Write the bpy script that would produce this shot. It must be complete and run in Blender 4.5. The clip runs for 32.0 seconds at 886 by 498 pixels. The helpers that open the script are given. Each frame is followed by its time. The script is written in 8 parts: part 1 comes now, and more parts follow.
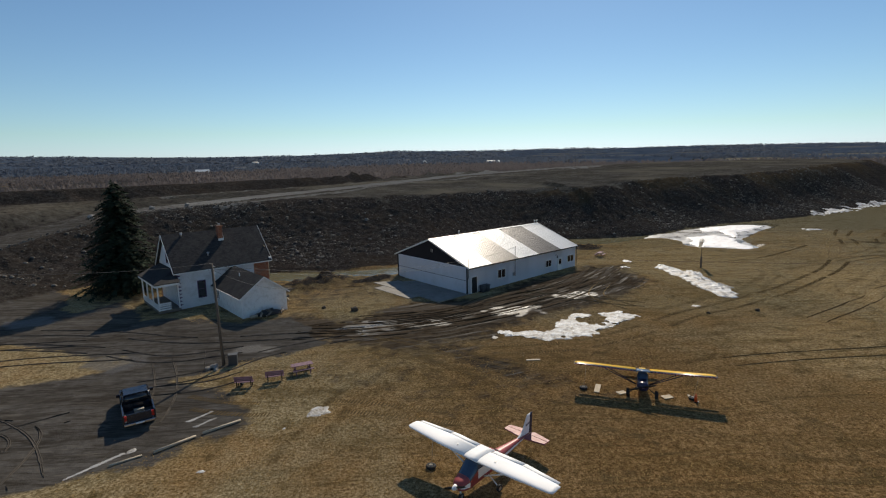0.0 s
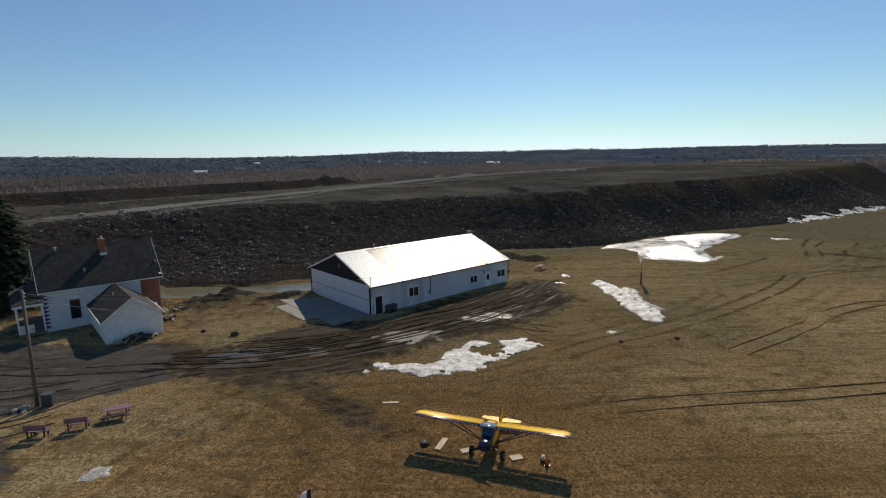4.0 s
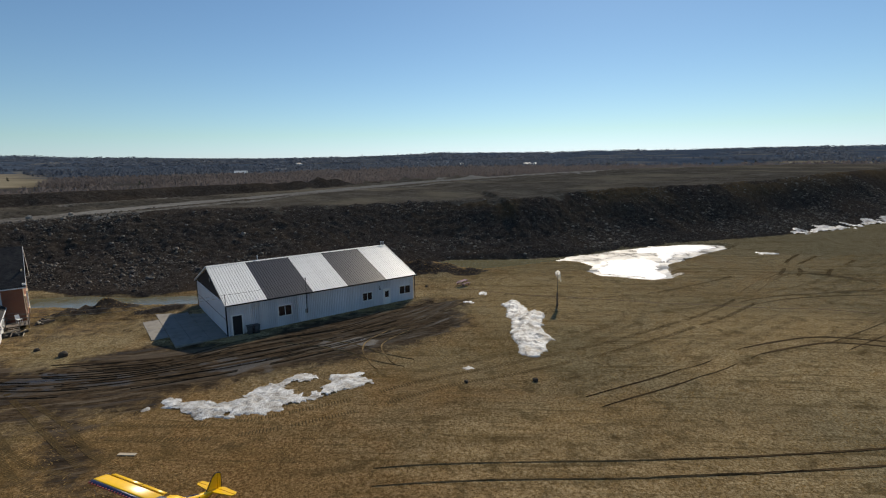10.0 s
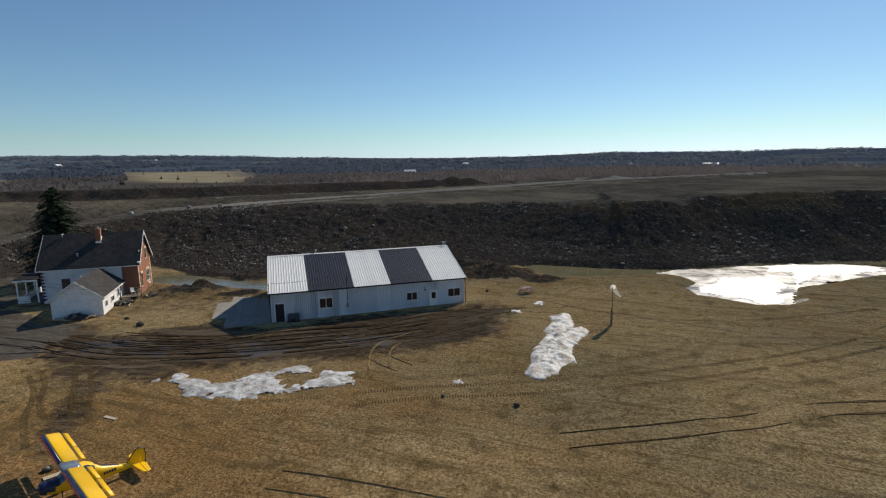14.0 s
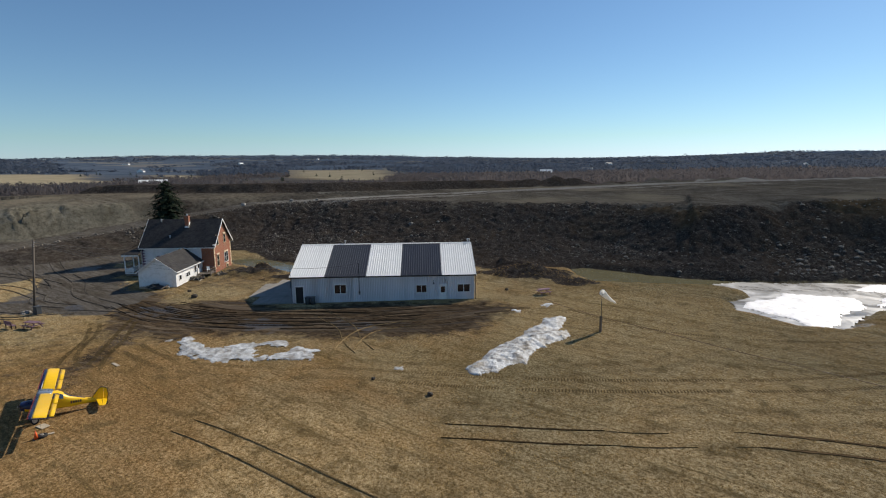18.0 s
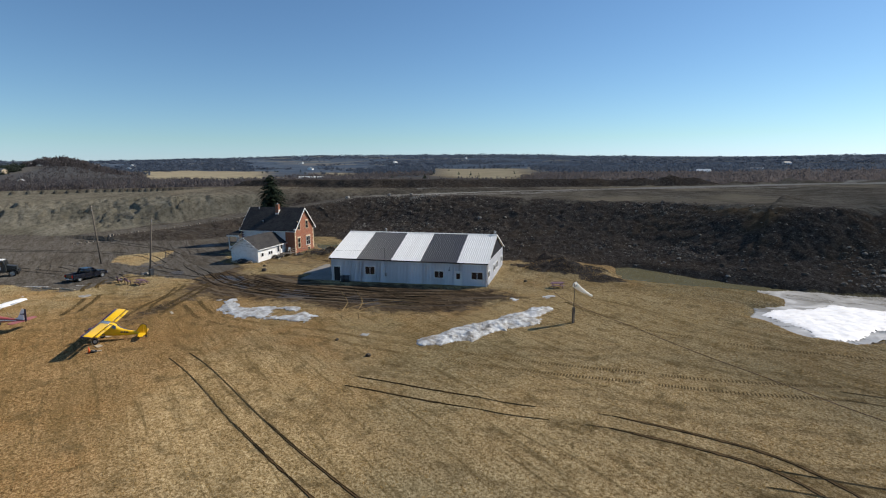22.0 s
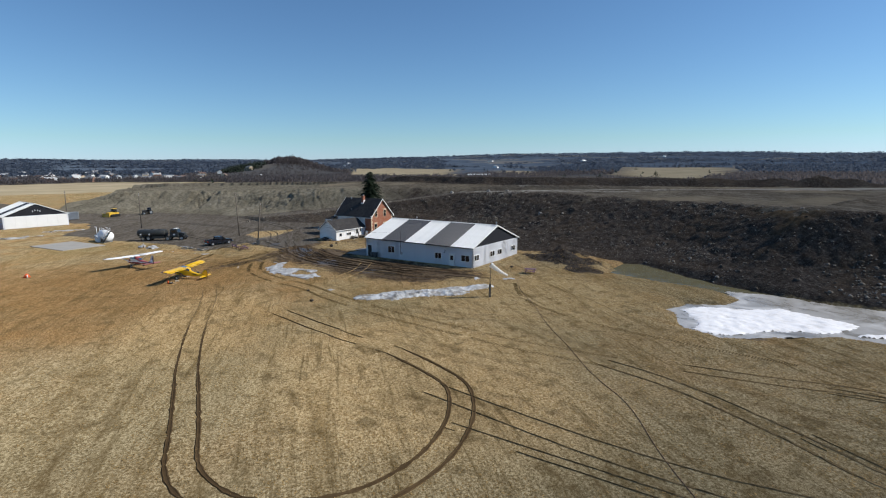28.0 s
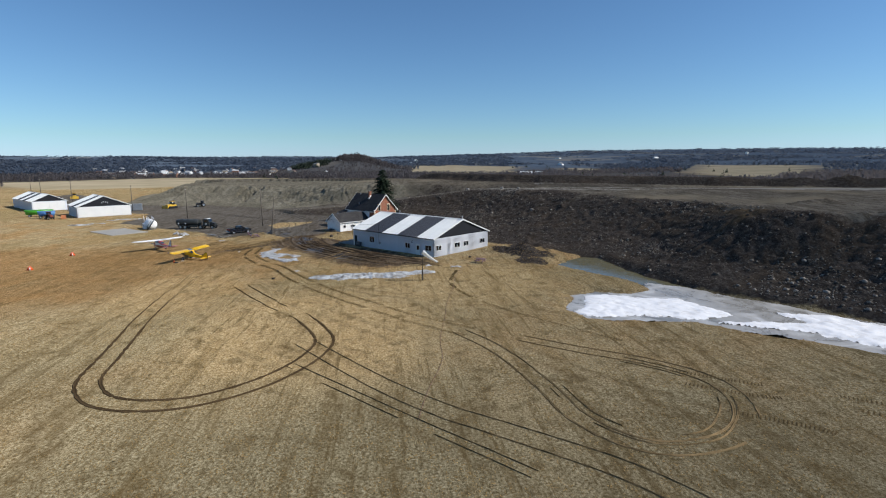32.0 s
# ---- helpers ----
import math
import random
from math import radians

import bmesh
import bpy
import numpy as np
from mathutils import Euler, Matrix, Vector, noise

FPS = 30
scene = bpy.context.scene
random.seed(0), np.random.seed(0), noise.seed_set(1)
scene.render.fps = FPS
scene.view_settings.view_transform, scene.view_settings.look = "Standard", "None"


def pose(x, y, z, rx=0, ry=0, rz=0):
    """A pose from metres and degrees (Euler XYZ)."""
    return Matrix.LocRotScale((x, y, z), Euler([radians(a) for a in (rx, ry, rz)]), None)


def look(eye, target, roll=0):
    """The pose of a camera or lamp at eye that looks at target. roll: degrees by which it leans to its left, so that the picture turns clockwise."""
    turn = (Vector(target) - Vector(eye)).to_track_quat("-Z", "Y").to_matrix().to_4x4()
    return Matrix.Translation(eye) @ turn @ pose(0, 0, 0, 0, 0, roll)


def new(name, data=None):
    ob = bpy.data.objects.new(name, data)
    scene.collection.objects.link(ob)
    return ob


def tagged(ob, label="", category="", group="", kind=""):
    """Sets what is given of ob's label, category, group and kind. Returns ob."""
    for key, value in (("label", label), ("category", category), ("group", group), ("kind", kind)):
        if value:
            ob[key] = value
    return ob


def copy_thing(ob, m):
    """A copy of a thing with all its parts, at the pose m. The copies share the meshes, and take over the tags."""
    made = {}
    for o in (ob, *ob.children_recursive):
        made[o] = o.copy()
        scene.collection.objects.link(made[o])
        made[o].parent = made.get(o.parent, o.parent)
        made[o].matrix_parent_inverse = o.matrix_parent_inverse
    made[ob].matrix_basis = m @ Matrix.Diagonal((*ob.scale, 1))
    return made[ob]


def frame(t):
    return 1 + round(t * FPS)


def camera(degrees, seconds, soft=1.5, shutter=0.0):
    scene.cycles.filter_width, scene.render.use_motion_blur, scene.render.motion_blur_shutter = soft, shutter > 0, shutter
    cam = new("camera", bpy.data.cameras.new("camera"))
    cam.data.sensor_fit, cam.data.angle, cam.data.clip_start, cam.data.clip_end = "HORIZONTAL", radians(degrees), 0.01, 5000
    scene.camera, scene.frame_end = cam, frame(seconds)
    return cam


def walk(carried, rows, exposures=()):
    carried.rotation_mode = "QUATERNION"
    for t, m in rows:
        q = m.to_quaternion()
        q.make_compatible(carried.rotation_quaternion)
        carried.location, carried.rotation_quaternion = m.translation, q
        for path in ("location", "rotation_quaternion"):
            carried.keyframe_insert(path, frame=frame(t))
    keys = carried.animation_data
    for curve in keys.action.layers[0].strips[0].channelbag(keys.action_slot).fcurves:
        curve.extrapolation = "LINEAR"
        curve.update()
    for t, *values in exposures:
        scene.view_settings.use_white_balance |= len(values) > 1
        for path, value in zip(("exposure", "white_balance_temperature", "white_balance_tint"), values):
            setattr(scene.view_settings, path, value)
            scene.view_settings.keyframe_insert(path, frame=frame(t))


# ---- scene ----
cam = camera(81.0, 32.0, 1.15)
METRES, EYE, TILT, LEAN, TURN = 140.6, 18.0, 0.0, 0.0, 0.0
ROWS = [
    (0.0, 0.0, 0.0, 0.0, -0.21, -9.85, 1.19),
    (0.5, 0.0107, 0.0068, 0.0006, 0.09, -9.85, 1.18),
    (1.0, 0.0223, 0.0138, 0.0011, 0.13, -9.85, 1.17),
    (1.5, 0.0333, 0.0197, 0.0016, 0.16, -9.88, 1.15),
    (2.0, 0.0453, 0.0257, 0.002, 0.21, -9.86, 1.14),
    (2.5, 0.0562, 0.0314, 0.0025, 0.25, -9.84, 1.11),
    (3.0, 0.0682, 0.0369, 0.003, 0.3, -9.81, 1.12),
    (3.5, 0.0793, 0.0419, 0.0036, 0.33, -9.79, 1.11),
    (5.5, 0.1261, 0.0615, 0.0057, 0.42, -9.69, 1.06),
    (6.0, 0.1381, 0.0661, 0.0063, 0.46, -9.7, 1.04),
    (6.5, 0.149, 0.0709, 0.0066, 0.5, -9.7, 1.04),
    (7.0, 0.1607, 0.0759, 0.0066, 0.53, -9.68, 1.02),
    (7.5, 0.1717, 0.0806, 0.0066, 0.57, -9.67, 1.03),
    (8.0, 0.1836, 0.0858, 0.0064, 0.64, -9.67, 1.01),
    (8.5, 0.1945, 0.0906, 0.0062, 1.18, -9.67, 1.02),
    (9.0, 0.2063, 0.0957, 0.0059, 2.03, -9.67, 1.02),
    (9.5, 0.2172, 0.1007, 0.0055, 3.33, -9.63, 1.01),
    (10.0, 0.2291, 0.1065, 0.0052, 5.19, -9.59, 1.0),
    (10.5, 0.2399, 0.1117, 0.0051, 7.5, -9.55, 0.99),
    (11.0, 0.252, 0.1173, 0.0048, 10.28, -9.52, 0.97),
    (11.5, 0.2637, 0.1228, 0.0047, 12.48, -9.51, 0.96),
    (12.0, 0.2759, 0.1287, 0.0043, 14.85, -9.47, 0.93),
    (12.5, 0.2876, 0.1344, 0.0039, 16.79, -9.43, 0.93),
    (13.0, 0.3005, 0.1403, 0.0034, 18.96, -9.39, 0.93),
    (13.5, 0.3125, 0.1458, 0.0029, 21.05, -9.37, 0.88),
    (14.0, 0.3259, 0.1517, 0.0024, 23.45, -9.32, 0.87),
    (14.5, 0.3385, 0.1573, 0.0019, 25.61, -9.3, 0.84),
    (16.5, 0.3925, 0.1817, 0.0007, 33.62, -9.23, 0.69),
    (17.0, 0.4071, 0.1881, 0.0005, 35.45, -9.2, 0.67),
    (17.5, 0.4206, 0.1941, 0.0002, 37.27, -9.18, 0.65),
    (18.0, 0.4354, 0.2008, -0.0003, 39.04, -9.16, 0.61),
    (18.5, 0.449, 0.207, -0.0007, 40.65, -9.15, 0.57),
    (19.0, 0.4641, 0.2141, -0.0011, 42.65, -9.14, 0.57),
    (19.5, 0.4779, 0.221, -0.0012, 44.46, -9.14, 0.57),
    (20.0, 0.4931, 0.2292, -0.0015, 46.46, -9.14, 0.49),
    (20.5, 0.5072, 0.237, -0.002, 48.5, -9.13, 0.49),
    (21.0, 0.5227, 0.2457, -0.0027, 50.81, -9.12, 0.48),
    (21.5, 0.537, 0.2542, -0.0034, 53.11, -9.13, 0.44),
    (22.0, 0.5524, 0.2644, -0.0045, 55.32, -9.11, 0.45),
    (22.5, 0.5667, 0.2744, -0.0054, 56.67, -9.1, 0.43),
    (23.0, 0.5824, 0.2862, -0.0061, 58.87, -9.14, 0.42),
    (23.5, 0.5972, 0.2976, -0.0067, 60.26, -9.12, 0.43),
    (24.0, 0.6134, 0.3105, -0.0069, 60.38, -9.13, 0.44),
    (24.5, 0.6283, 0.3221, -0.0072, 60.36, -9.12, 0.43),
    (26.5, 0.6888, 0.3738, -0.0072, 67.54, -9.11, 0.36),
    (27.0, 0.7045, 0.3882, -0.0065, 70.26, -9.14, 0.35),
    (27.5, 0.7186, 0.4016, -0.0059, 73.08, -9.15, 0.33),
    (28.0, 0.7334, 0.4165, -0.0054, 76.3, -9.16, 0.31),
    (28.5, 0.747, 0.4305, -0.0049, 79.0, -9.18, 0.3),
    (29.0, 0.7616, 0.4456, -0.0045, 81.62, -9.2, 0.28),
    (29.5, 0.7744, 0.46, -0.0042, 84.06, -9.24, 0.25),
    (30.0, 0.7871, 0.4757, -0.004, 84.16, -9.27, 0.26),
    (30.5, 0.7977, 0.49, -0.0041, 84.12, -9.3, 0.25),
    (31.0, 0.8082, 0.5053, -0.0039, 84.04, -9.36, 0.24),
    (31.5, 0.8169, 0.5193, -0.0036, 83.98, -9.39, 0.23),
    (32.0, 0.8251, 0.5341, -0.0032, 83.91, -9.45, 0.24),
]
walk(cam, [(t, pose(0, 0, EYE, TILT, LEAN, TURN) @ pose(METRES * x, METRES * y, METRES * z, 90 + pitch, roll, yaw)) for t, x, y, z, yaw, pitch, roll in ROWS],
     [(0.0, 0.12, 7000, 10), (9.0, 0.12, 7000, 10), (14.0, 0.18, 6900, 10), (19.0, 0.3, 6600, 10), (24.0, 0.38, 6400, 10), (32.0, 0.27, 6080, 10)])


# ---- world, sun, exposure ----
SUN_DIR = Vector((0.27, 1.27, 1.0)).normalized()
world = bpy.data.worlds.new("sky")
scene.world = world
world.use_nodes = True
_w = world.node_tree
_sky = _w.nodes.new("ShaderNodeTexSky")
_sky.sky_type = "NISHITA"
_sky.sun_disc = False
_sky.sun_elevation = math.asin(SUN_DIR.z)
_sky.sun_rotation = math.atan2(SUN_DIR.x, SUN_DIR.y)
_sky.altitude = 900
_sky.air_density = 1.0
_sky.dust_density = 0.3
_sky.ozone_density = 1.6
_tint = _w.nodes.new("ShaderNodeMix")
_tint.data_type, _tint.blend_type = "RGBA", "MULTIPLY"
_tint.inputs[0].default_value = 1.0
_tint.inputs[7].default_value = (0.74, 0.97, 1.13, 1)
_w.links.new(_sky.outputs[0], _tint.inputs[6])
_split = _w.nodes.new("ShaderNodeSeparateColor")
_join = _w.nodes.new("ShaderNodeCombineColor")
_w.links.new(_tint.outputs[2], _split.inputs[0])
_w.links.new(_split.outputs[1], _join.inputs[1])
# keep the low sky blue-white rather than yellow
for _i, _op, _k in ((0, "MINIMUM", 0.87), (2, "MAXIMUM", 1.1)):
    _g = _w.nodes.new("ShaderNodeMath")
    _g.operation = "MULTIPLY"
    _g.inputs[1].default_value = _k
    _w.links.new(_split.outputs[1], _g.inputs[0])
    _c = _w.nodes.new("ShaderNodeMath")
    _c.operation = _op
    _w.links.new(_split.outputs[_i], _c.inputs[0])
    _w.links.new(_g.outputs[0], _c.inputs[1])
    _w.links.new(_c.outputs[0], _join.inputs[_i])
_w.links.new(_join.outputs[0], _w.nodes["Background"].inputs[0])
_w.nodes["Background"].inputs[1].default_value = 0.075
_sun = bpy.data.lights.new("sun", "SUN")
_sun.energy, _sun.angle, _sun.color = 4.1, radians(0.53), (1.0, 0.92, 0.80)
sun = new("sun", _sun)
sun.matrix_world = look((60, 220, 160), Vector((60, 220, 160)) - SUN_DIR)


# ---- materials ----
def nodes_of(name):
    m = bpy.data.materials.new(name)
    m.use_nodes = True
    return m, m.node_tree, m.node_tree.nodes["Principled BSDF"]


def noise_node(nt, scale, detail=4, rough=0.55, coord=None, dist=0.0):
    n = nt.nodes.new("ShaderNodeTexNoise")
    n.inputs["Scale"].default_value = scale
    n.inputs["Detail"].default_value = detail
    n.inputs["Roughness"].default_value = rough
    n.inputs["Distortion"].default_value = dist
    if coord is not None:
        nt.links.new(coord, n.inputs["Vector"])
    return n.outputs["Fac"]


def ramp(nt, fac, *stops):
    r = nt.nodes.new("ShaderNodeValToRGB")
    el = r.color_ramp.elements
    while len(el) < len(stops):
        el.new(0.5)
    for e, (p, c) in zip(el, stops):
        e.position = p
        e.color = (*c, 1) if not isinstance(c, float) else (c, c, c, 1)
    nt.links.new(fac, r.inputs[0])
    return r.outputs[0]


def mix(nt, fac, a, b, mode="MIX"):
    n = nt.nodes.new("ShaderNodeMix")
    n.data_type, n.blend_type = "RGBA", mode
    for sock, v in ((n.inputs[0], fac), (n.inputs[6], a), (n.inputs[7], b)):
        if isinstance(v, (int, float)):
            sock.default_value = v
        elif isinstance(v, tuple):
            sock.default_value = (*v, 1)
        else:
            nt.links.new(v, sock)
    return n.outputs[2]


def maths(nt, op, a, b=0.0):
    n = nt.nodes.new("ShaderNodeMath")
    n.operation = op
    for sock, v in zip(n.inputs, (a, b)):
        if isinstance(v, (int, float)):
            sock.default_value = v
        else:
            nt.links.new(v, sock)
    return n.outputs[0]


def bump(nt, bsdf, height, strength, distance):
    b = nt.nodes.new("ShaderNodeBump")
    b.inputs["Strength"].default_value = strength
    b.inputs["Distance"].default_value = distance
    nt.links.new(height, b.inputs["Height"])
    nt.links.new(b.outputs[0], bsdf.inputs["Normal"])


def surface(name, colour, rough=0.6, metal=0.0, vary=0.25, grain=6.0, big=0.6, relief=0.15, depth=0.01, spec=0.5, island=0.0, objvar=0.0, dirt=None, dirt_amt=0.0):
    """A worn surface: two scales of colour variation, a little relief."""
    m, nt, b = nodes_of(name)
    co = nt.nodes.new("ShaderNodeTexCoord").outputs["Object"]
    n1 = noise_node(nt, grain, 5, 0.6, co)
    n2 = noise_node(nt, big, 3, 0.5, co)
    dark = tuple(c * (1 - vary) for c in colour)
    lite = tuple(min(0.95, c * (1 + vary)) for c in colour)
    c1 = ramp(nt, n1, (0.3, dark), (0.7, lite))
    c2 = ramp(nt, n2, (0.35, dark), (0.65, lite))
    out = mix(nt, 0.5, c1, c2)
    if dirt:
        d = noise_node(nt, big * 2.3, 6, 0.65, co, 0.4)
        f = ramp(nt, d, (0.5, 0.0), (0.72, dirt_amt))
        out = mix(nt, f, out, dirt)
    if objvar:
        oi = nt.nodes.new("ShaderNodeObjectInfo").outputs["Random"]
        v = ramp(nt, oi, (0.0, tuple([1 - objvar] * 3)), (1.0, (1.0, 1.0, 1.0)))
        out = mix(nt, 1.0, out, v, "MULTIPLY")
    if island:
        oi = nt.nodes.new("ShaderNodeNewGeometry").outputs["Random Per Island"]
        v = ramp(nt, oi, (0.0, tuple([1 - island] * 3)), (1.0, (1.0, 1.0, 1.0)))
        out = mix(nt, 1.0, out, v, "MULTIPLY")
    nt.links.new(out, b.inputs["Base Color"])
    b.inputs["Metallic"].default_value = metal
    b.inputs["Specular IOR Level"].default_value = spec
    r = ramp(nt, n1, (0.2, max(0.02, rough - 0.08)), (0.8, min(1.0, rough + 0.08)))
    nt.links.new(r, b.inputs["Roughness"])
    if relief:
        bump(nt, b, n1, relief, depth)
    return m


def let_light_through(m, share_):
    """Thin twigs: part of the light goes through."""
    nt = m.node_tree
    b, out = nt.nodes["Principled BSDF"], nt.nodes["Material Output"]
    tr, mx = nt.nodes.new("ShaderNodeBsdfTranslucent"), nt.nodes.new("ShaderNodeMixShader")
    mx.inputs[0].default_value = share_
    nt.links.new(b.inputs["Base Color"].links[0].from_socket, tr.inputs[0])
    nt.links.new(b.outputs[0], mx.inputs[1])
    nt.links.new(tr.outputs[0], mx.inputs[2])
    nt.links.new(mx.outputs[0], out.inputs[0])


# ---- mesh helpers ----
def box(bm, x0, x1, y0, y1, z0, z1, m=None):
    vs = [bm.verts.new((x, y, z)) for z in (z0, z1) for x, y in ((x0, y0), (x1, y0), (x1, y1), (x0, y1))]
    for f in ((3, 2, 1, 0), (4, 5, 6, 7), (0, 1, 5, 4), (1, 2, 6, 5), (2, 3, 7, 6), (3, 0, 4, 7)):
        bm.faces.new([vs[i] for i in f])
    if m is not None:
        for v in vs:
            v.co = m @ v.co
    return vs


def prism(bm, pts, vec):
    """Extrudes the polygon pts (3D) by vec."""
    a = [bm.verts.new(p) for p in pts]
    b = [bm.verts.new(Vector(p) + Vector(vec)) for p in pts]
    n = len(a)
    bm.faces.new(a)
    bm.faces.new(b[::-1])
    for i in range(n):
        bm.faces.new((a[i], b[i], b[(i + 1) % n], a[(i + 1) % n]))
    return a + b


def rod(bm, p, q, r0, r1=None, n=8):
    p, q = Vector(p), Vector(q)
    r1 = r0 if r1 is None else r1
    d = (q - p).normalized()
    u = d.orthogonal().normalized()
    w = d.cross(u)
    ra, rb = [], []
    for i in range(n):
        a = 2 * math.pi * i / n
        o = u * math.cos(a) + w * math.sin(a)
        ra.append(bm.verts.new(p + o * r0))
        rb.append(bm.verts.new(q + o * r1))
    for i in range(n):
        j = (i + 1) % n
        f = bm.faces.new((ra[i], ra[j], rb[j], rb[i]))
        f.smooth = True
    bm.faces.new(ra[::-1])
    bm.faces.new(rb)
    return ra + rb


def loft(bm, rings, closed=True, cap=True):
    """Skins rings of equal vertex count."""
    rs = [[bm.verts.new(p) for p in ring] for ring in rings]
    n = len(rs[0])
    for a, b in zip(rs, rs[1:]):
        for i in range(n if closed else n - 1):
            j = (i + 1) % n
            f = bm.faces.new((a[i], a[j], b[j], b[i]))
            f.smooth = True
    if cap:
        bm.faces.new(rs[0][::-1])
        bm.faces.new(rs[-1])
    return rs


def tube(bm, pts, r, n=6):
    """One bent bar along the points."""
    pts = [Vector(p) for p in pts]
    ref = Vector((0.31, 0.52, 0.79))
    rings = []
    for i, p in enumerate(pts):
        d = (pts[min(i + 1, len(pts) - 1)] - pts[max(i - 1, 0)]).normalized()
        u = d.cross(ref).normalized()
        w = d.cross(u)
        rings.append([p + (u * math.cos(a) + w * math.sin(a)) * r for a in [2 * math.pi * k / n for k in range(n)]])
    loft(bm, rings)


def bevelled(bm, w=0.02, seg=1):
    bmesh.ops.bevel(bm, geom=bm.edges[:], offset=w, segments=seg, affect="EDGES", clamp_overlap=True)
    return bm


def to_mesh(name, bm, material):
    bmesh.ops.recalc_face_normals(bm, faces=bm.faces[:])
    me = bpy.data.meshes.new(name)
    bm.to_mesh(me)
    bm.free()
    me.materials.append(material)
    return me


def part(name, bm, material, parent, label="", m=None):
    ob = new(name, to_mesh(name, bm, material))
    ob.parent = parent
    if m is not None:
        ob.matrix_basis = m
    if label:
        ob["label"] = label
    return ob


def thing(name, label, category, m, group="", kind=""):
    ob = new(name)
    ob.matrix_basis = m
    ob.empty_display_size = 0.3
    return tagged(ob, label, category, group, kind)


def single(name, bm, material, label, category, m=None, group="", kind=""):
    ob = new(name, to_mesh(name, bm, material))
    if m is not None:
        ob.matrix_basis = m
    return tagged(ob, label, category, group, kind)


# ---- terrain ----
def seg_dist(px, py, poly, closed=False):
    """Distance to a polyline, and how far along it the nearest place lies (in vertex counts)."""
    best = np.full(px.shape, 1e9)
    along = np.zeros(px.shape)
    pts = list(poly) + ([poly[0]] if closed else [])
    for i, (a, b) in enumerate(zip(pts, pts[1:])):
        dx, dy = b[0] - a[0], b[1] - a[1]
        t = np.clip(((px - a[0]) * dx + (py - a[1]) * dy) / (dx * dx + dy * dy), 0, 1)
        d = np.hypot(px - a[0] - t * dx, py - a[1] - t * dy)
        better = d < best
        best = np.where(better, d, best)
        along = np.where(better, i + t, along)
    return best, along


def inside(px, py, poly):
    res = np.zeros(px.shape, bool)
    n = len(poly)
    for i in range(n):
        (x0, y0), (x1, y1) = poly[i], poly[(i + 1) % n]
        if y0 == y1:
            continue
        cross = ((y0 > py) != (y1 > py)) & (px < (x1 - x0) * (py - y0) / (y1 - y0) + x0)
        res ^= cross
    return res


def signed(px, py, poly):
    """Distance inside a polygon (positive within)."""
    d, k = seg_dist(px, py, poly, True)
    return np.where(inside(px, py, poly), d, -d), k


def smooth(a, b, x):
    t = np.clip((x - a) / (b - a), 0, 1)
    return t * t * (3 - 2 * t)


_rng = np.random.RandomState(4)
_lat = _rng.rand(256, 256)


def vnoise(x, y):
    xi, yi = np.floor(x).astype(int), np.floor(y).astype(int)
    fx, fy = x - xi, y - yi
    fx, fy = fx * fx * (3 - 2 * fx), fy * fy * (3 - 2 * fy)
    g = lambda i, j: _lat[(xi + i) % 256, (yi + j) % 256]
    return (g(0, 0) * (1 - fx) + g(1, 0) * fx) * (1 - fy) + (g(0, 1) * (1 - fx) + g(1, 1) * fx) * fy - 0.5


def fbm(x, y, scale, octaves=4, gain=0.5):
    out, amp, f = 0, 1.0, 1.0 / scale
    for k in range(octaves):
        out = out + amp * vnoise(x * f + 17.3 * k, y * f + 5.1 * k)
        amp, f = amp * gain, f * 2.03
    return out


# Foot of the spoil banks, walked from the far east round to the far west, then closed behind.
TOE = [(285, 400), (280, 330), (258, 278), (225, 234), (161, 182), (142, 168.5), (124, 158), (101, 143), (80, 134), (66, 129.5), (52, 119.8), (42, 114.2), (33, 113.5),
       (24, 113), (14, 104), (2, 96), (-9, 89), (-20, 84.8), (-30, 85.5), (-44, 87), (-53, 80), (-59, 68), (-61, 55), (-68, 44), (-86, 34), (-104, 18),
       (-113, 0), (-114, -20), (-124, -40), (-195, -62), (-200, -20), (-195, 40), (-185, 90), (-165, 125), (-130, 142), (-108, 158), (-90, 182), (-70, 212), (-48, 256), (-25, 310),
       (0, 400), (110, 435), (190, 445), (255, 430)]
FACE = [26, 26, 26, 26, 24, 22, 21, 21, 22, 22, 20, 22, 26, 28, 32, 36, 38, 38, 36, 30, 28, 30, 34, 32, 24, 20, 20, 20, 22, 30, 25, 25, 25, 25, 25, 25, 25, 25, 30, 40, 60, 60, 60, 22]
RAMP = [(-74, -22), (-78, 8), (-80, 34), (-79, 58), (-78, 82), (-70, 107), (-50, 135), (-32, 162), (4, 228), (80, 345), (130, 400), (180, 432)]
RAMP_Z = [0.0, 0.0, 0.5, 2.0, 4.6, 8.1, 9.1, 9.6, 10.6, 11.0, 11.0, 11.0]
BENCH = [(-320, 60), (-230, 78), (-150, 90), (-112, 103), (-84, 118), (-66, 146), (-44, 190), (-20, 250), (10, 330), (-60, 380), (-320, 380)]
POND_W = [(-36, 80.5), (-31, 79.2), (-25.5, 79.2), (-21.4, 77.8), (-18, 77.8), (-14, 80.6), (-9, 80.9), (-5, 84.5), (-6, 89), (-13, 85.8), (-20, 84.4), (-28, 85.2), (-35, 83.5)]
POND_E = [(22, 111.5), (25.4, 106.7), (29.6, 103.4), (33, 105.2), (38, 107.8), (42, 110.4), (46, 112.6), (50, 116), (48, 118), (40, 115.9), (34.7, 114.9), (24, 114.2)]

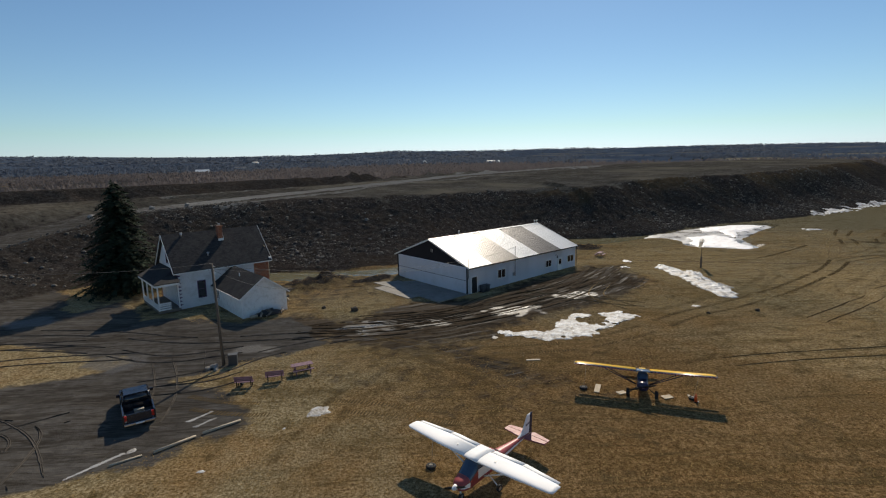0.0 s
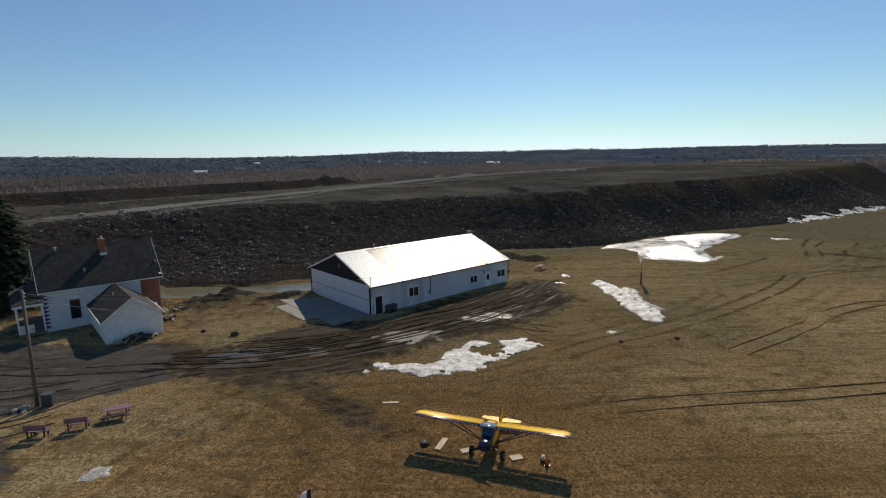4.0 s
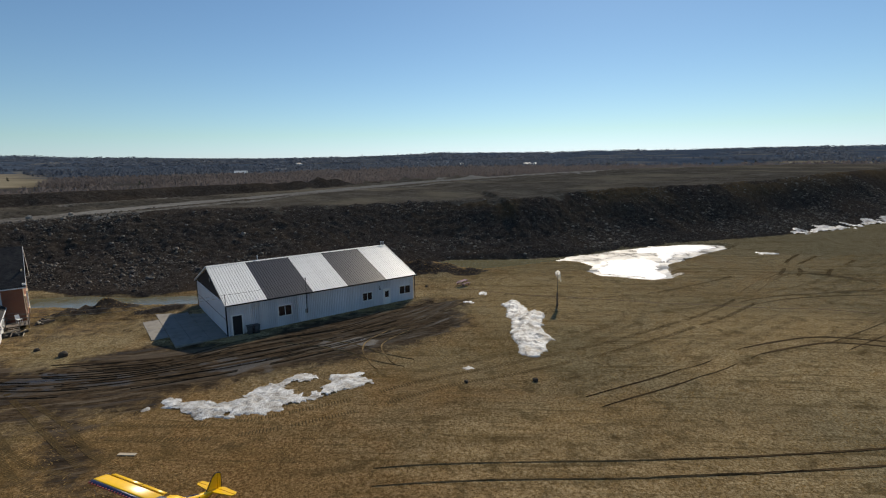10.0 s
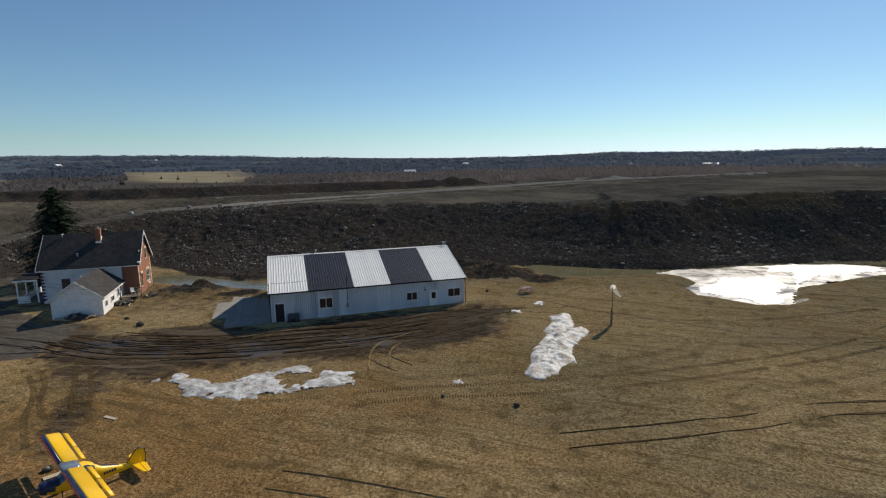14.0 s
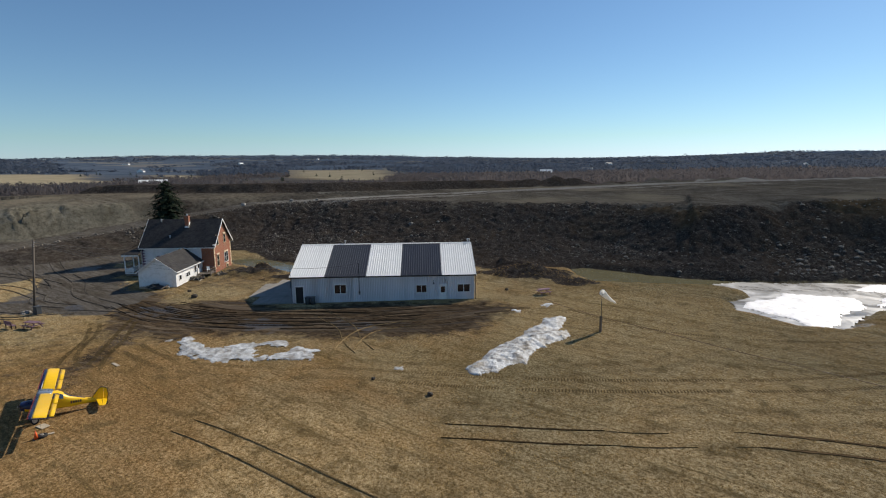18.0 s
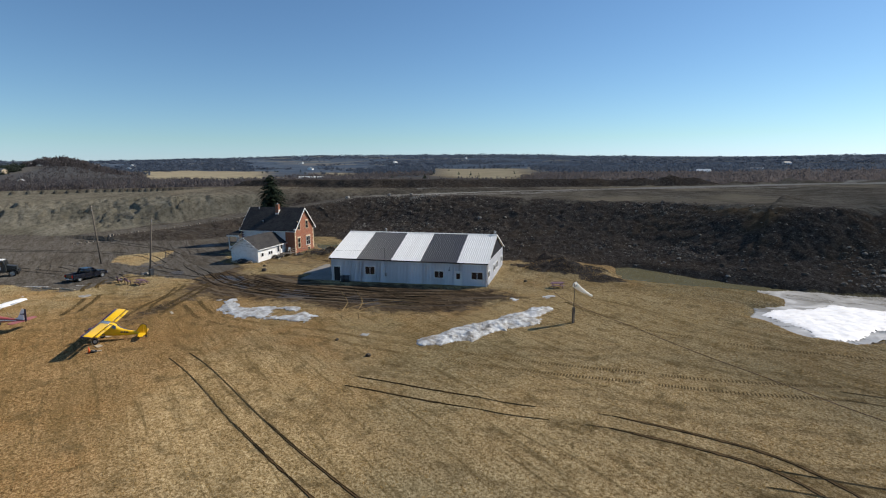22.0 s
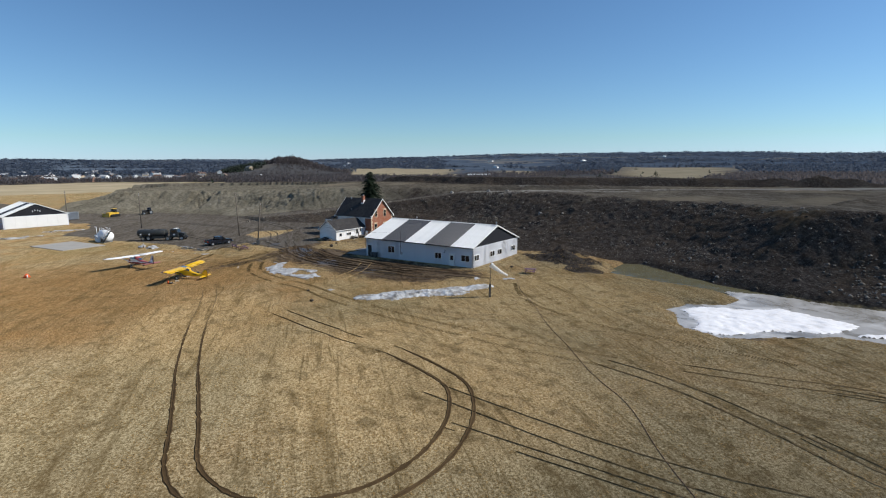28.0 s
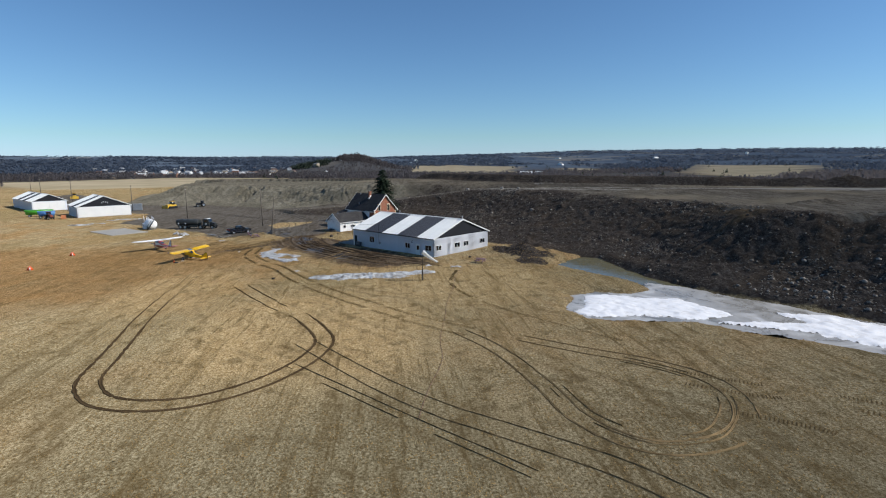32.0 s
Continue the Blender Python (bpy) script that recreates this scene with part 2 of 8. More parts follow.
# The flooded ditch below the east bank, under ice.
DITCH = [(44, 113), (48.5, 111.4), (50.4, 107.5), (48.6, 103.4), (50.3, 99.4), (56.8, 96.6), (60.8, 97.6), (62.6, 104), (63.6, 108.6), (66.4, 111), (70, 116), (76, 121.4), (81, 125.6), (82, 129.6), (78, 131.6), (72, 131), (66, 129), (58.6, 124.4), (53.6, 120.8), (48, 117.4)]


HEAPS = ((-19, 75.6, 5.0, 2.2, 1.5), (-10.5, 77.2, 3.4, 1.3, 0.8), (19.5, 100.5, 7.5, 3.6, 1.5), (14, 104, 5, 3, 1.6), (28.5, 100.2, 3.0, 2.0, 0.7))


def height(x, y):
    d, k = signed(x, y, TOE)
    i = np.clip(k.astype(int), 0, len(FACE) - 1)
    fw = np.array(FACE + [FACE[0]], float)
    w = fw[i] + (fw[np.clip(i + 1, 0, len(FACE))] - fw[i]) * (k - i)
    rag = fbm(x, y, 18, 3) * 2.6 + fbm(x, y, 5, 3) * 0.9
    near = np.hypot(x - 20, y - 60)
    u = (d + rag * smooth(0.0, 8.0, d)) / w
    face = np.where(u < 0.45, 0.42 * smooth(-0.15, 0.6, u) / 0.84, 0)
    face = 0.72 * np.clip(u, 0, 1) + 0.28 * smooth(0.35, 0.95, u)
    z = (9.0 + 0.9 * smooth(13.0, 10.5, k) + 1.3 * smooth(9.6, 8.6, k) + 1.4 * smooth(7.0, 4.0, k) - 1.6 * smooth(23.5, 25.5, k) * (1 - smooth(29.0, 30.0, k))) * face + (1.3 - 0.9 * smooth(10.5, 9.5, k)) * smooth(0.9, 2.2, u) + 1.0 * smooth(60, 240, d)
    lumps = np.clip(u * 2.5, 0, 1) * (1 - 0.72 * smooth(0.95, 1.25, u))
    rough = fbm(x, y, 9, 3, 0.5) * 0.3 + fbm(x, y, 1.25, 2, 0.95) * 0.5 + np.maximum(0, fbm(x, y, 2.6, 3, 0.7)) * 0.15
    z = z + np.where(d > 0, lumps * rough * (near < 420), 0)
    # rills worn down the west bank
    run = np.concatenate([[0], np.cumsum(np.hypot(*np.diff(np.array(TOE), axis=0).T))])
    s = np.interp(k, range(len(run)), run) + fbm(x, y, 7, 3) * 5.0
    rill = (0.2 - np.abs(fbm(s, d * 0.1, 4.2, 3, 0.65))) * 6.0
    side = smooth(19.5, 22.0, k) * (1 - smooth(30.0, 31.0, k))
    z = z - 1.5 * side * np.clip(rill, 0, 1.4) * smooth(0.12, 0.6, u) * (1 - smooth(0.95, 1.15, u)) * (0.5 + smooth(-0.2, 0.3, fbm(x, y, 30, 2)))
    # second bench on the plateau
    db, _ = signed(x, y, BENCH)
    z = z + 3.2 * smooth(0, 7, db + fbm(x, y, 9, 3) * 3) * smooth(10, 30, d)
    # haul ramp
    dr, kr = seg_dist(x, y, RAMP)
    zr = np.interp(kr, range(len(RAMP_Z)), RAMP_Z) + fbm(x, y, 3, 3) * 0.12
    blend = 1 - smooth(5.0, 11.0, dr)
    z = np.where(d > -6, z * (1 - blend) + zr * blend, z)
    # fall of the land behind the heap
    far = np.hypot(x, y)
    z = np.where(d < 0, np.where(far > 420, -2.0 * smooth(420, 800, far), 0), z)
    # gentle unevenness of the field, ponds
    z = z + np.clip(-0.65 + 0.0037 * x + 0.0098 * y, -0.55, 0.25) * (1 - smooth(-6, 4, d)) * (1 - smooth(150, 260, near))
    z = z + np.where(d < 0, fbm(x, y, 9, 4) * 0.10 + fbm(x, y, 60, 2) * 0.10 * smooth(20, 60, near), 0)
    for pond in (POND_W, POND_E, DITCH):
        dp, _ = signed(x, y, pond)
        z = z - 0.75 * smooth(-1.6, 1.2, dp + fbm(x, y, 2.5, 3) * 1.0) * (1 - smooth(0.08, 0.3, u))
    # spoil heaps along the pond
    for cx, cy, rx, ry, h in HEAPS:
        q = ((x - cx) * 0.85 + (y - cy) * 0.53) ** 2 / rx ** 2 + (-(x - cx) * 0.53 + (y - cy) * 0.85) ** 2 / ry ** 2
        z = z + h * np.exp(-q * 1.2) * (0.9 + 0.75 * fbm(x, y, 2.2, 3, 0.75))
    # spoil tipped along the back of the plateau
    for q in range(24):
        f = q / 23
        mx, my = -92 + 110 * f + 5 * math.sin(q * 2.3), 196 + 76 * f ** 1.2 + 5 * math.cos(q * 3.1)
        r = 4.8 + 2.5 * math.sin(q * 1.7)
        z = z + (1.5 + 0.7 * math.sin(q * 4.1)) * np.exp(-((x - mx) ** 2 + (y - my) ** 2) / r ** 2) * (1 + 0.7 * fbm(x, y, 4, 3))
    # wooded hill to the west, rolling land far off
    for cx, cy, r, h in ((-870, -62, 55, 12), (-900, 15, 60, 25), (-1000, 110, 160, 5)):
        z = z + h * np.exp(-((x - cx) ** 2 + (y - cy) ** 2) / r ** 2)
    west = smooth(-60, -95, np.degrees(np.arctan2(x, y)))
    north_west = smooth(-15, -60, np.degrees(np.arctan2(x, y)))
    z = z + (78 + 30 * north_west - 34 * west) * smooth(700, 4600, far) * (0.9 + 0.45 * fbm(x, y, 1500, 3)) + 7 * smooth(500, 1200, far) * fbm(x, y, 500, 3)
    return z


def axis(lo, f0, f1, hi, step, mid, m0, m1):
    a = list(np.arange(f0, f1, step))
    v, s = f1, step
    while v < hi:
        a.append(v)
        s = min(s * 1.12, mid) if v < m1 else s * 1.10
        v += s
    a.append(hi)
    v, s, b = f0, step, []
    while v > lo:
        s = min(s * 1.12, mid) if v > m0 else s * 1.10
        v -= s
        b.append(v)
    b[-1] = lo
    return np.array(b[::-1] + a)


XS = axis(-4600, -60, 112, 4600, 0.42, 1.0, -150, 200)
YS = axis(-2600, 8, 150, 4700, 0.45, 1.0, -50, 210)


def ground_material():
    m, nt, b = nodes_of("ground_soil_and_grass")
    co = nt.nodes.new("ShaderNodeTexCoord").outputs["Object"]
    at = nt.nodes.new("ShaderNodeAttribute")
    at.attribute_name = "cover"
    sp = nt.nodes.new("ShaderNodeSeparateColor")
    nt.links.new(at.outputs["Color"], sp.inputs[0])
    at2 = nt.nodes.new("ShaderNodeAttribute")
    at2.attribute_name = "land"
    sp2 = nt.nodes.new("ShaderNodeSeparateColor")
    nt.links.new(at2.outputs["Color"], sp2.inputs[0])
    at3 = nt.nodes.new("ShaderNodeAttribute")
    at3.attribute_name = "wear"
    sp3 = nt.nodes.new("ShaderNodeSeparateColor")
    nt.links.new(at3.outputs["Color"], sp3.inputs[0])
    sp4, sp5 = (nt.nodes.new("ShaderNodeSeparateColor") for _k in range(2))
    for attr, sep in (("flow", sp5), ("extra", sp4)):
        a4 = nt.nodes.new("ShaderNodeAttribute")
        a4.attribute_name = attr
        nt.links.new(a4.outputs["Color"], sep.inputs[0])
        pale_turf = a4.outputs["Alpha"]
    # streaks that follow the traffic: half a metre across, many metres long
    cv = nt.nodes.new("ShaderNodeCombineXYZ")
    nt.links.new(maths(nt, "MULTIPLY", sp5.outputs[0], 1.5), cv.inputs[0])
    nt.links.new(maths(nt, "MULTIPLY", sp5.outputs[1], 0.11), cv.inputs[1])
    churn = noise_node(nt, 1.0, 5, 0.7, cv.outputs[0], 0.5)
    cv2 = nt.nodes.new("ShaderNodeCombineXYZ")
    nt.links.new(maths(nt, "MULTIPLY", sp5.outputs[0], 0.42), cv2.inputs[0])
    nt.links.new(maths(nt, "MULTIPLY", sp5.outputs[1], 0.05), cv2.inputs[1])
    broad = noise_node(nt, 1.0, 3, 0.6, cv2.outputs[0], 0.3)
    fine = noise_node(nt, 5.0, 6, 0.7, co)
    tuft = noise_node(nt, 1.1, 5, 0.65, co)
    patch = noise_node(nt, 0.11, 4, 0.6, co, 0.6)
    wide = noise_node(nt, 0.035, 3, 0.5, co, 0.3)
    # dry spring turf, streaked by rolling and mowing
    mp = nt.nodes.new("ShaderNodeMapping")
    mp.inputs["Rotation"].default_value = (0, 0, radians(-38))
    mp.inputs["Scale"].default_value = (0.12, 1.0, 1.0)
    nt.links.new(co, mp.inputs[0])
    streak = noise_node(nt, 0.55, 5, 0.65, mp.outputs[0], 0.7)
    grit = noise_node(nt, 14.0, 3, 0.7, co)
    straw = ramp(nt, fine, (0.37, (0.165, 0.120, 0.060)), (0.5, (0.395, 0.302, 0.162)), (0.63, (0.62, 0.505, 0.31)))
    rust = ramp(nt, fine, (0.37, (0.17, 0.086, 0.028)), (0.5, (0.385, 0.24, 0.105)), (0.63, (0.57, 0.38, 0.19)))
    olive = ramp(nt, fine, (0.37, (0.12, 0.088, 0.039)), (0.5, (0.285, 0.215, 0.10)), (0.63, (0.46, 0.365, 0.185)))
    turf = mix(nt, ramp(nt, patch, (0.44, 0.0), (0.64, 0.9)), straw, rust)
    turf = mix(nt, ramp(nt, wide, (0.46, 0.0), (0.64, 0.7)), turf, olive)
    dun = ramp(nt, fine, (0.37, (0.115, 0.062, 0.023)), (0.5, (0.29, 0.162, 0.064)), (0.63, (0.50, 0.31, 0.135)))
    turf = mix(nt, maths(nt, "MULTIPLY", sp4.outputs[1], 0.8), turf, dun)
    # paler, less rusty sward farther east along the strip
    xyz = nt.nodes.new("ShaderNodeSeparateXYZ")
    nt.links.new(co, xyz.inputs[0])
    east = maths(nt, "ADD", maths(nt, "MULTIPLY", xyz.outputs[0], 0.02), maths(nt, "MULTIPLY", maths(nt, "SUBTRACT", wide, 0.5), 2.0))
    bleached = ramp(nt, fine, (0.37, (0.155, 0.118, 0.062)), (0.5, (0.38, 0.307, 0.175)), (0.63, (0.57, 0.48, 0.30)))
    turf = mix(nt, ramp(nt, east, (0.75, 0.0), (1.0, 0.35)), turf, bleached)
    turf = mix(nt, ramp(nt, maths(nt, "SUBTRACT", east, 0.6), (0.45, 0.0), (0.9, 0.6)), turf, bleached)
    gold = ramp(nt, fine, (0.37, (0.26, 0.17, 0.073)), (0.5, (0.60, 0.425, 0.205)), (0.63, (0.82, 0.64, 0.36)))
    turf = mix(nt, maths(nt, "MULTIPLY", pale_turf, 0.65), turf, gold)
    drab = ramp(nt, fine, (0.37, (0.088, 0.074, 0.042)), (0.5, (0.228, 0.194, 0.115)), (0.63, (0.40, 0.35, 0.225)))
    turf = mix(nt, maths(nt, "MULTIPLY", sp4.outputs[2], 0.85), turf, drab)
    mott = noise_node(nt, 0.42, 6, 0.72, co, 0.3)
    turf = mix(nt, ramp(nt, mott, (0.36, 0.6), (0.47, 0.0)), turf, (0.105, 0.078, 0.038))
    turf = mix(nt, ramp(nt, streak, (0.3, 0.45), (0.5, 0.0)), turf, (0.13, 0.085, 0.03))
    mp2 = nt.nodes.new("ShaderNodeMapping")
    mp2.inputs["Rotation"].default_value = (0, 0, radians(-44))
    mp2.inputs["Scale"].default_value = (0.05, 1.0, 1.0)
    nt.links.new(co, mp2.inputs[0])
    comb = noise_node(nt, 1.5, 4, 0.7, mp2.outputs[0], 0.8)
    turf = mix(nt, ramp(nt, comb, (0.34, 0.65), (0.46, 0.0)), turf, (0.12, 0.085, 0.038))
    turf = mix(nt, ramp(nt, streak, (0.58, 0.0), (0.8, 0.35)), turf, (0.40, 0.30, 0.15))
    turf = mix(nt, ramp(nt, tuft, (0.30, 0.5), (0.45, 0.0)), turf, (0.09, 0.057, 0.02))
    turf = mix(nt, ramp(nt, grit, (0.38, 0.7), (0.5, 0.0)), turf, (0.085, 0.054, 0.02))
    # lanes worn by wheels
    turf = mix(nt, maths(nt, "MULTIPLY", sp3.outputs[2], ramp(nt, tuft, (0.35, 0.95), (0.62, 0.35))), turf, (0.10, 0.066, 0.028))
    # bare ground
    plough = noise_node(nt, 2.4, 5, 0.7, mp.outputs[0], 1.2)
    vo = nt.nodes.new("ShaderNodeTexVoronoi")
    vo.inputs["Scale"].default_value = 2.6
    nt.links.new(co, vo.inputs["Vector"])
    clod = vo.outputs["Distance"]
    vs = nt.nodes.new("ShaderNodeSeparateColor")
    nt.links.new(vo.outputs["Color"], vs.inputs[0])
    pale = maths(nt, "MULTIPLY", ramp(nt, vs.outputs[0], (0.80, 0.0), (0.86, 1.0)), ramp(nt, clod, (0.10, 1.0), (0.22, 0.0)))
    mud = ramp(nt, tuft, (0.3, (0.040, 0.026, 0.014)), (0.55, (0.105, 0.072, 0.042)), (0.75, (0.18, 0.13, 0.08)))
    mud = mix(nt, ramp(nt, streak, (0.35, 0.6), (0.55, 0.0)), mud, (0.02, 0.015, 0.01))
    mud = mix(nt, ramp(nt, plough, (0.36, 0.85), (0.5, 0.0)), mud, (0.022, 0.015, 0.009))
    mud = mix(nt, ramp(nt, plough, (0.56, 0.0), (0.68, 0.6)), mud, (0.20, 0.145, 0.09))
    mud = mix(nt, ramp(nt, churn, (0.38, 0.8), (0.5, 0.0)), mud, (0.042, 0.032, 0.023))
    mud = mix(nt, ramp(nt, churn, (0.53, 0.0), (0.64, 0.75)), mud, (0.20, 0.16, 0.115))
    mud = mix(nt, ramp(nt, broad, (0.52, 0.0), (0.62, 0.55)), mud, (0.16, 0.125, 0.09))
    gravel = ramp(nt, tuft, (0.3, (0.088, 0.079, 0.068)), (0.7, (0.165, 0.150, 0.130)))
    gravel = mix(nt, ramp(nt, streak, (0.35, 0.55), (0.55, 0.0)), gravel, (0.062, 0.050, 0.037))
    gravel = mix(nt, ramp(nt, plough, (0.38, 0.7), (0.5, 0.0)), gravel, (0.05, 0.040, 0.029))
    gravel = mix(nt, ramp(nt, plough, (0.56, 0.0), (0.68, 0.55)), gravel, (0.21, 0.18, 0.14))
    gravel = mix(nt, ramp(nt, patch, (0.55, 0.0), (0.7, 0.6)), gravel, (0.15, 0.13, 0.10))
    spoil = ramp(nt, tuft, (0.28, (0.021, 0.0175, 0.0145)), (0.52, (0.054, 0.045, 0.038)), (0.78, (0.128, 0.109, 0.092)))
    crumb = noise_node(nt, 3.2, 5, 0.85, co)
    spoil = mix(nt, ramp(nt, crumb, (0.36, 0.8), (0.47, 0.0)), spoil, (0.016, 0.013, 0.011))
    spoil = mix(nt, ramp(nt, crumb, (0.54, 0.0), (0.66, 0.8)), spoil, (0.165, 0.14, 0.115))
    spoil = mix(nt, ramp(nt, grit, (0.62, 0.0), (0.76, 0.4)), spoil, (0.10, 0.085, 0.067))
    spoil = mix(nt, ramp(nt, patch, (0.47, 0.0), (0.66, 0.35)), spoil, (0.085, 0.060, 0.038))
    spoil = mix(nt, ramp(nt, clod, (0.05, 0.35), (0.35, 0.0)), spoil, (0.105, 0.083, 0.063))
    spoil = mix(nt, maths(nt, "MULTIPLY", pale, 0.8), spoil, (0.24, 0.215, 0.18))
    gravel = mix(nt, ramp(nt, churn, (0.40, 0.6), (0.5, 0.0)), gravel, (0.055, 0.045, 0.034))
    spoil = mix(nt, maths(nt, "MULTIPLY", sp5.outputs[2], 0.6), spoil, (0.125, 0.085, 0.042))
    clay = ramp(nt, patch, (0.3, (0.15, 0.136, 0.10)), (0.7, (0.255, 0.232, 0.178)))
    clay = mix(nt, ramp(nt, tuft, (0.35, 0.6), (0.6, 0.0)), clay, (0.05, 0.039, 0.026))
    top = ramp(nt, patch, (0.35, (0.108, 0.094, 0.074)), (0.65, (0.19, 0.165, 0.13)))
    top = mix(nt, ramp(nt, streak, (0.35, 0.6), (0.55, 0.0)), top, (0.038, 0.03, 0.021))
    top = mix(nt, ramp(nt, plough, (0.38, 0.6), (0.52, 0.0)), top, (0.028, 0.022, 0.015))
    top = mix(nt, ramp(nt, wide, (0.5, 0.0), (0.66, 0.6)), top, (0.235, 0.195, 0.135))
    haul = ramp(nt, streak, (0.35, (0.20, 0.18, 0.15)), (0.65, (0.34, 0.315, 0.275)))
    crop = ramp(nt, noise_node(nt, 0.02, 4, 0.6, co), (0.35, (0.27, 0.225, 0.145)), (0.65, (0.37, 0.315, 0.215)))
    # woodland floor: the blue of distant haze is put into this colour
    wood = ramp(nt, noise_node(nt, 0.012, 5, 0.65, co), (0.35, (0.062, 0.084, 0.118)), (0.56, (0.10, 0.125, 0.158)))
    plots = nt.nodes.new("ShaderNodeTexVoronoi")
    plots.inputs["Scale"].default_value = 0.0052
    nt.links.new(co, plots.inputs["Vector"])
    pv = nt.nodes.new("ShaderNodeSeparateColor")
    nt.links.new(plots.outputs["Color"], pv.inputs[0])
    wood = mix(nt, ramp(nt, pv.outputs[0], (0.80, 0.0), (0.83, 0.8)), wood, (0.19, 0.18, 0.16))
    # haze tint by distance: brown within 700 m, full blue past 1300 m
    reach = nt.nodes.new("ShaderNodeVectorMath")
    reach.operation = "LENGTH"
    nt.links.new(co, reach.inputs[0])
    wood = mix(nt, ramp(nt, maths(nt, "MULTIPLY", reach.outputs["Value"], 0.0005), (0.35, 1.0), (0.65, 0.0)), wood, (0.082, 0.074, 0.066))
    edge = maths(nt, "MULTIPLY", maths(nt, "SUBTRACT", noise_node(nt, 0.7, 5, 0.65, co), 0.5), 1.3)
    blur = lambda s: ramp(nt, maths(nt, "ADD", s, edge), (0.32, 0.0), (0.68, 1.0))
    out = mix(nt, blur(sp.outputs[0]), turf, mud)
    out = mix(nt, blur(sp.outputs[2]), out, spoil)
    out = mix(nt, maths(nt, "MULTIPLY", blur(sp2.outputs[2]), sp2.outputs[2]), out, clay)
    out = mix(nt, blur(sp3.outputs[0]), out, top)
    out = mix(nt, blur(sp.outputs[1]), out, gravel)
    out = mix(nt, blur(sp4.outputs[0]), out, haul)
    out = mix(nt, sp2.outputs[0], out, crop)
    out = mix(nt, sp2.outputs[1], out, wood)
    # wet places
    wet = blur(sp3.outputs[1])
    out = mix(nt, maths(nt, "MULTIPLY", wet, 0.6), out, (0.05, 0.042, 0.034))
    nt.links.new(out, b.inputs["Base Color"])
    rr = nt.nodes.new("ShaderNodeMapRange")
    rr.inputs[3].default_value, rr.inputs[4].default_value = 0.95, 0.55
    nt.links.new(wet, rr.inputs[0])
    slick = maths(nt, "MULTIPLY", blur(sp.outputs[0]), ramp(nt, churn, (0.38, 0.3), (0.5, 0.0)))
    nt.links.new(maths(nt, "SUBTRACT", rr.outputs[0], slick), b.inputs["Roughness"])
    nt.links.new(maths(nt, "MULTIPLY", maths(nt, "ADD", wet, slick), 0.28), b.inputs["Specular IOR Level"])
    b.inputs["Diffuse Roughness"].default_value = 0.75
    soil = mix(nt, 0.5, mix(nt, 0.45, fine, tuft), clod)
    h = mix(nt, sp.outputs[2], mix(nt, 0.35, fine, grit), soil)
    h = mix(nt, maths(nt, "MULTIPLY", sp.outputs[0], 0.85), h, churn)
    bump(nt, b, h, 0.6, 0.16)
    return m


MUD = [(-14, 49.5), (-3, 47), (4, 49.5), (9, 55), (18, 60.5), (24, 66), (30, 73), (29, 83), (23, 85), (20, 81), (3.4, 66.5), (-4, 66), (-9, 60), (-18, 61.5), (-24, 57), (-22, 51)]
TRACKS = [(-4, 49), (0, 44), (4, 39.5), (9, 38), (12, 40.5), (8, 44), (4, 47), (2, 52)]
GRAVEL = [(-25, 26), (-14.6, 34.8), (-17.5, 38.5), (-22.4, 42.4), (-19.2, 45.8), (-10.5, 49.6), (-14, 54), (-18, 60), (-24, 57), (-33, 59.5), (-36, 60), (-44, 68), (-47, 64), (-58, 78), (-64, 64),
          (-70, 50), (-92, 38), (-110, 20), (-119, 0), (-121, -22), (-128, -42), (-175, -72), (-215, -112), (-150, -104), (-112, -62), (-96, -40), (-84, -14), (-72, -8), (-52, -6), (-42, 6), (-35, 13), (-30, 20)]
CROPS = [[(-950, -70), (-985, 60), (-1050, 140), (-1500, 260), (-1800, 100), (-1500, -110)], [(-434, 512), (-700, 551), (-1150, 860), (-1000, 1080), (-640, 760)], [(-760, 160), (-480, 150), (-460, 200), (-600, 330), (-900, 330)], [(-620, 110), (-640, 240), (-1000, 340), (-1300, 440), (-1700, 260), (-900, 120)],
         [(-330, -20), (-270, -160), (-420, -330), (-620, -200), (-520, -20)], [(250, 236), (420, 262), (520, 330), (400, 306), (300, 268)],
         [(600, 1100), (1100, 950), (1200, 1150), (700, 1300)], [(-100, 1200), (120, 1190), (140, 1290), (-120, 1300)],
         [(900, 1500), (1500, 1300), (1560, 1420), (930, 1640)], [(-1100, 480), (-800, 420), (-780, 470), (-1100, 560)]]


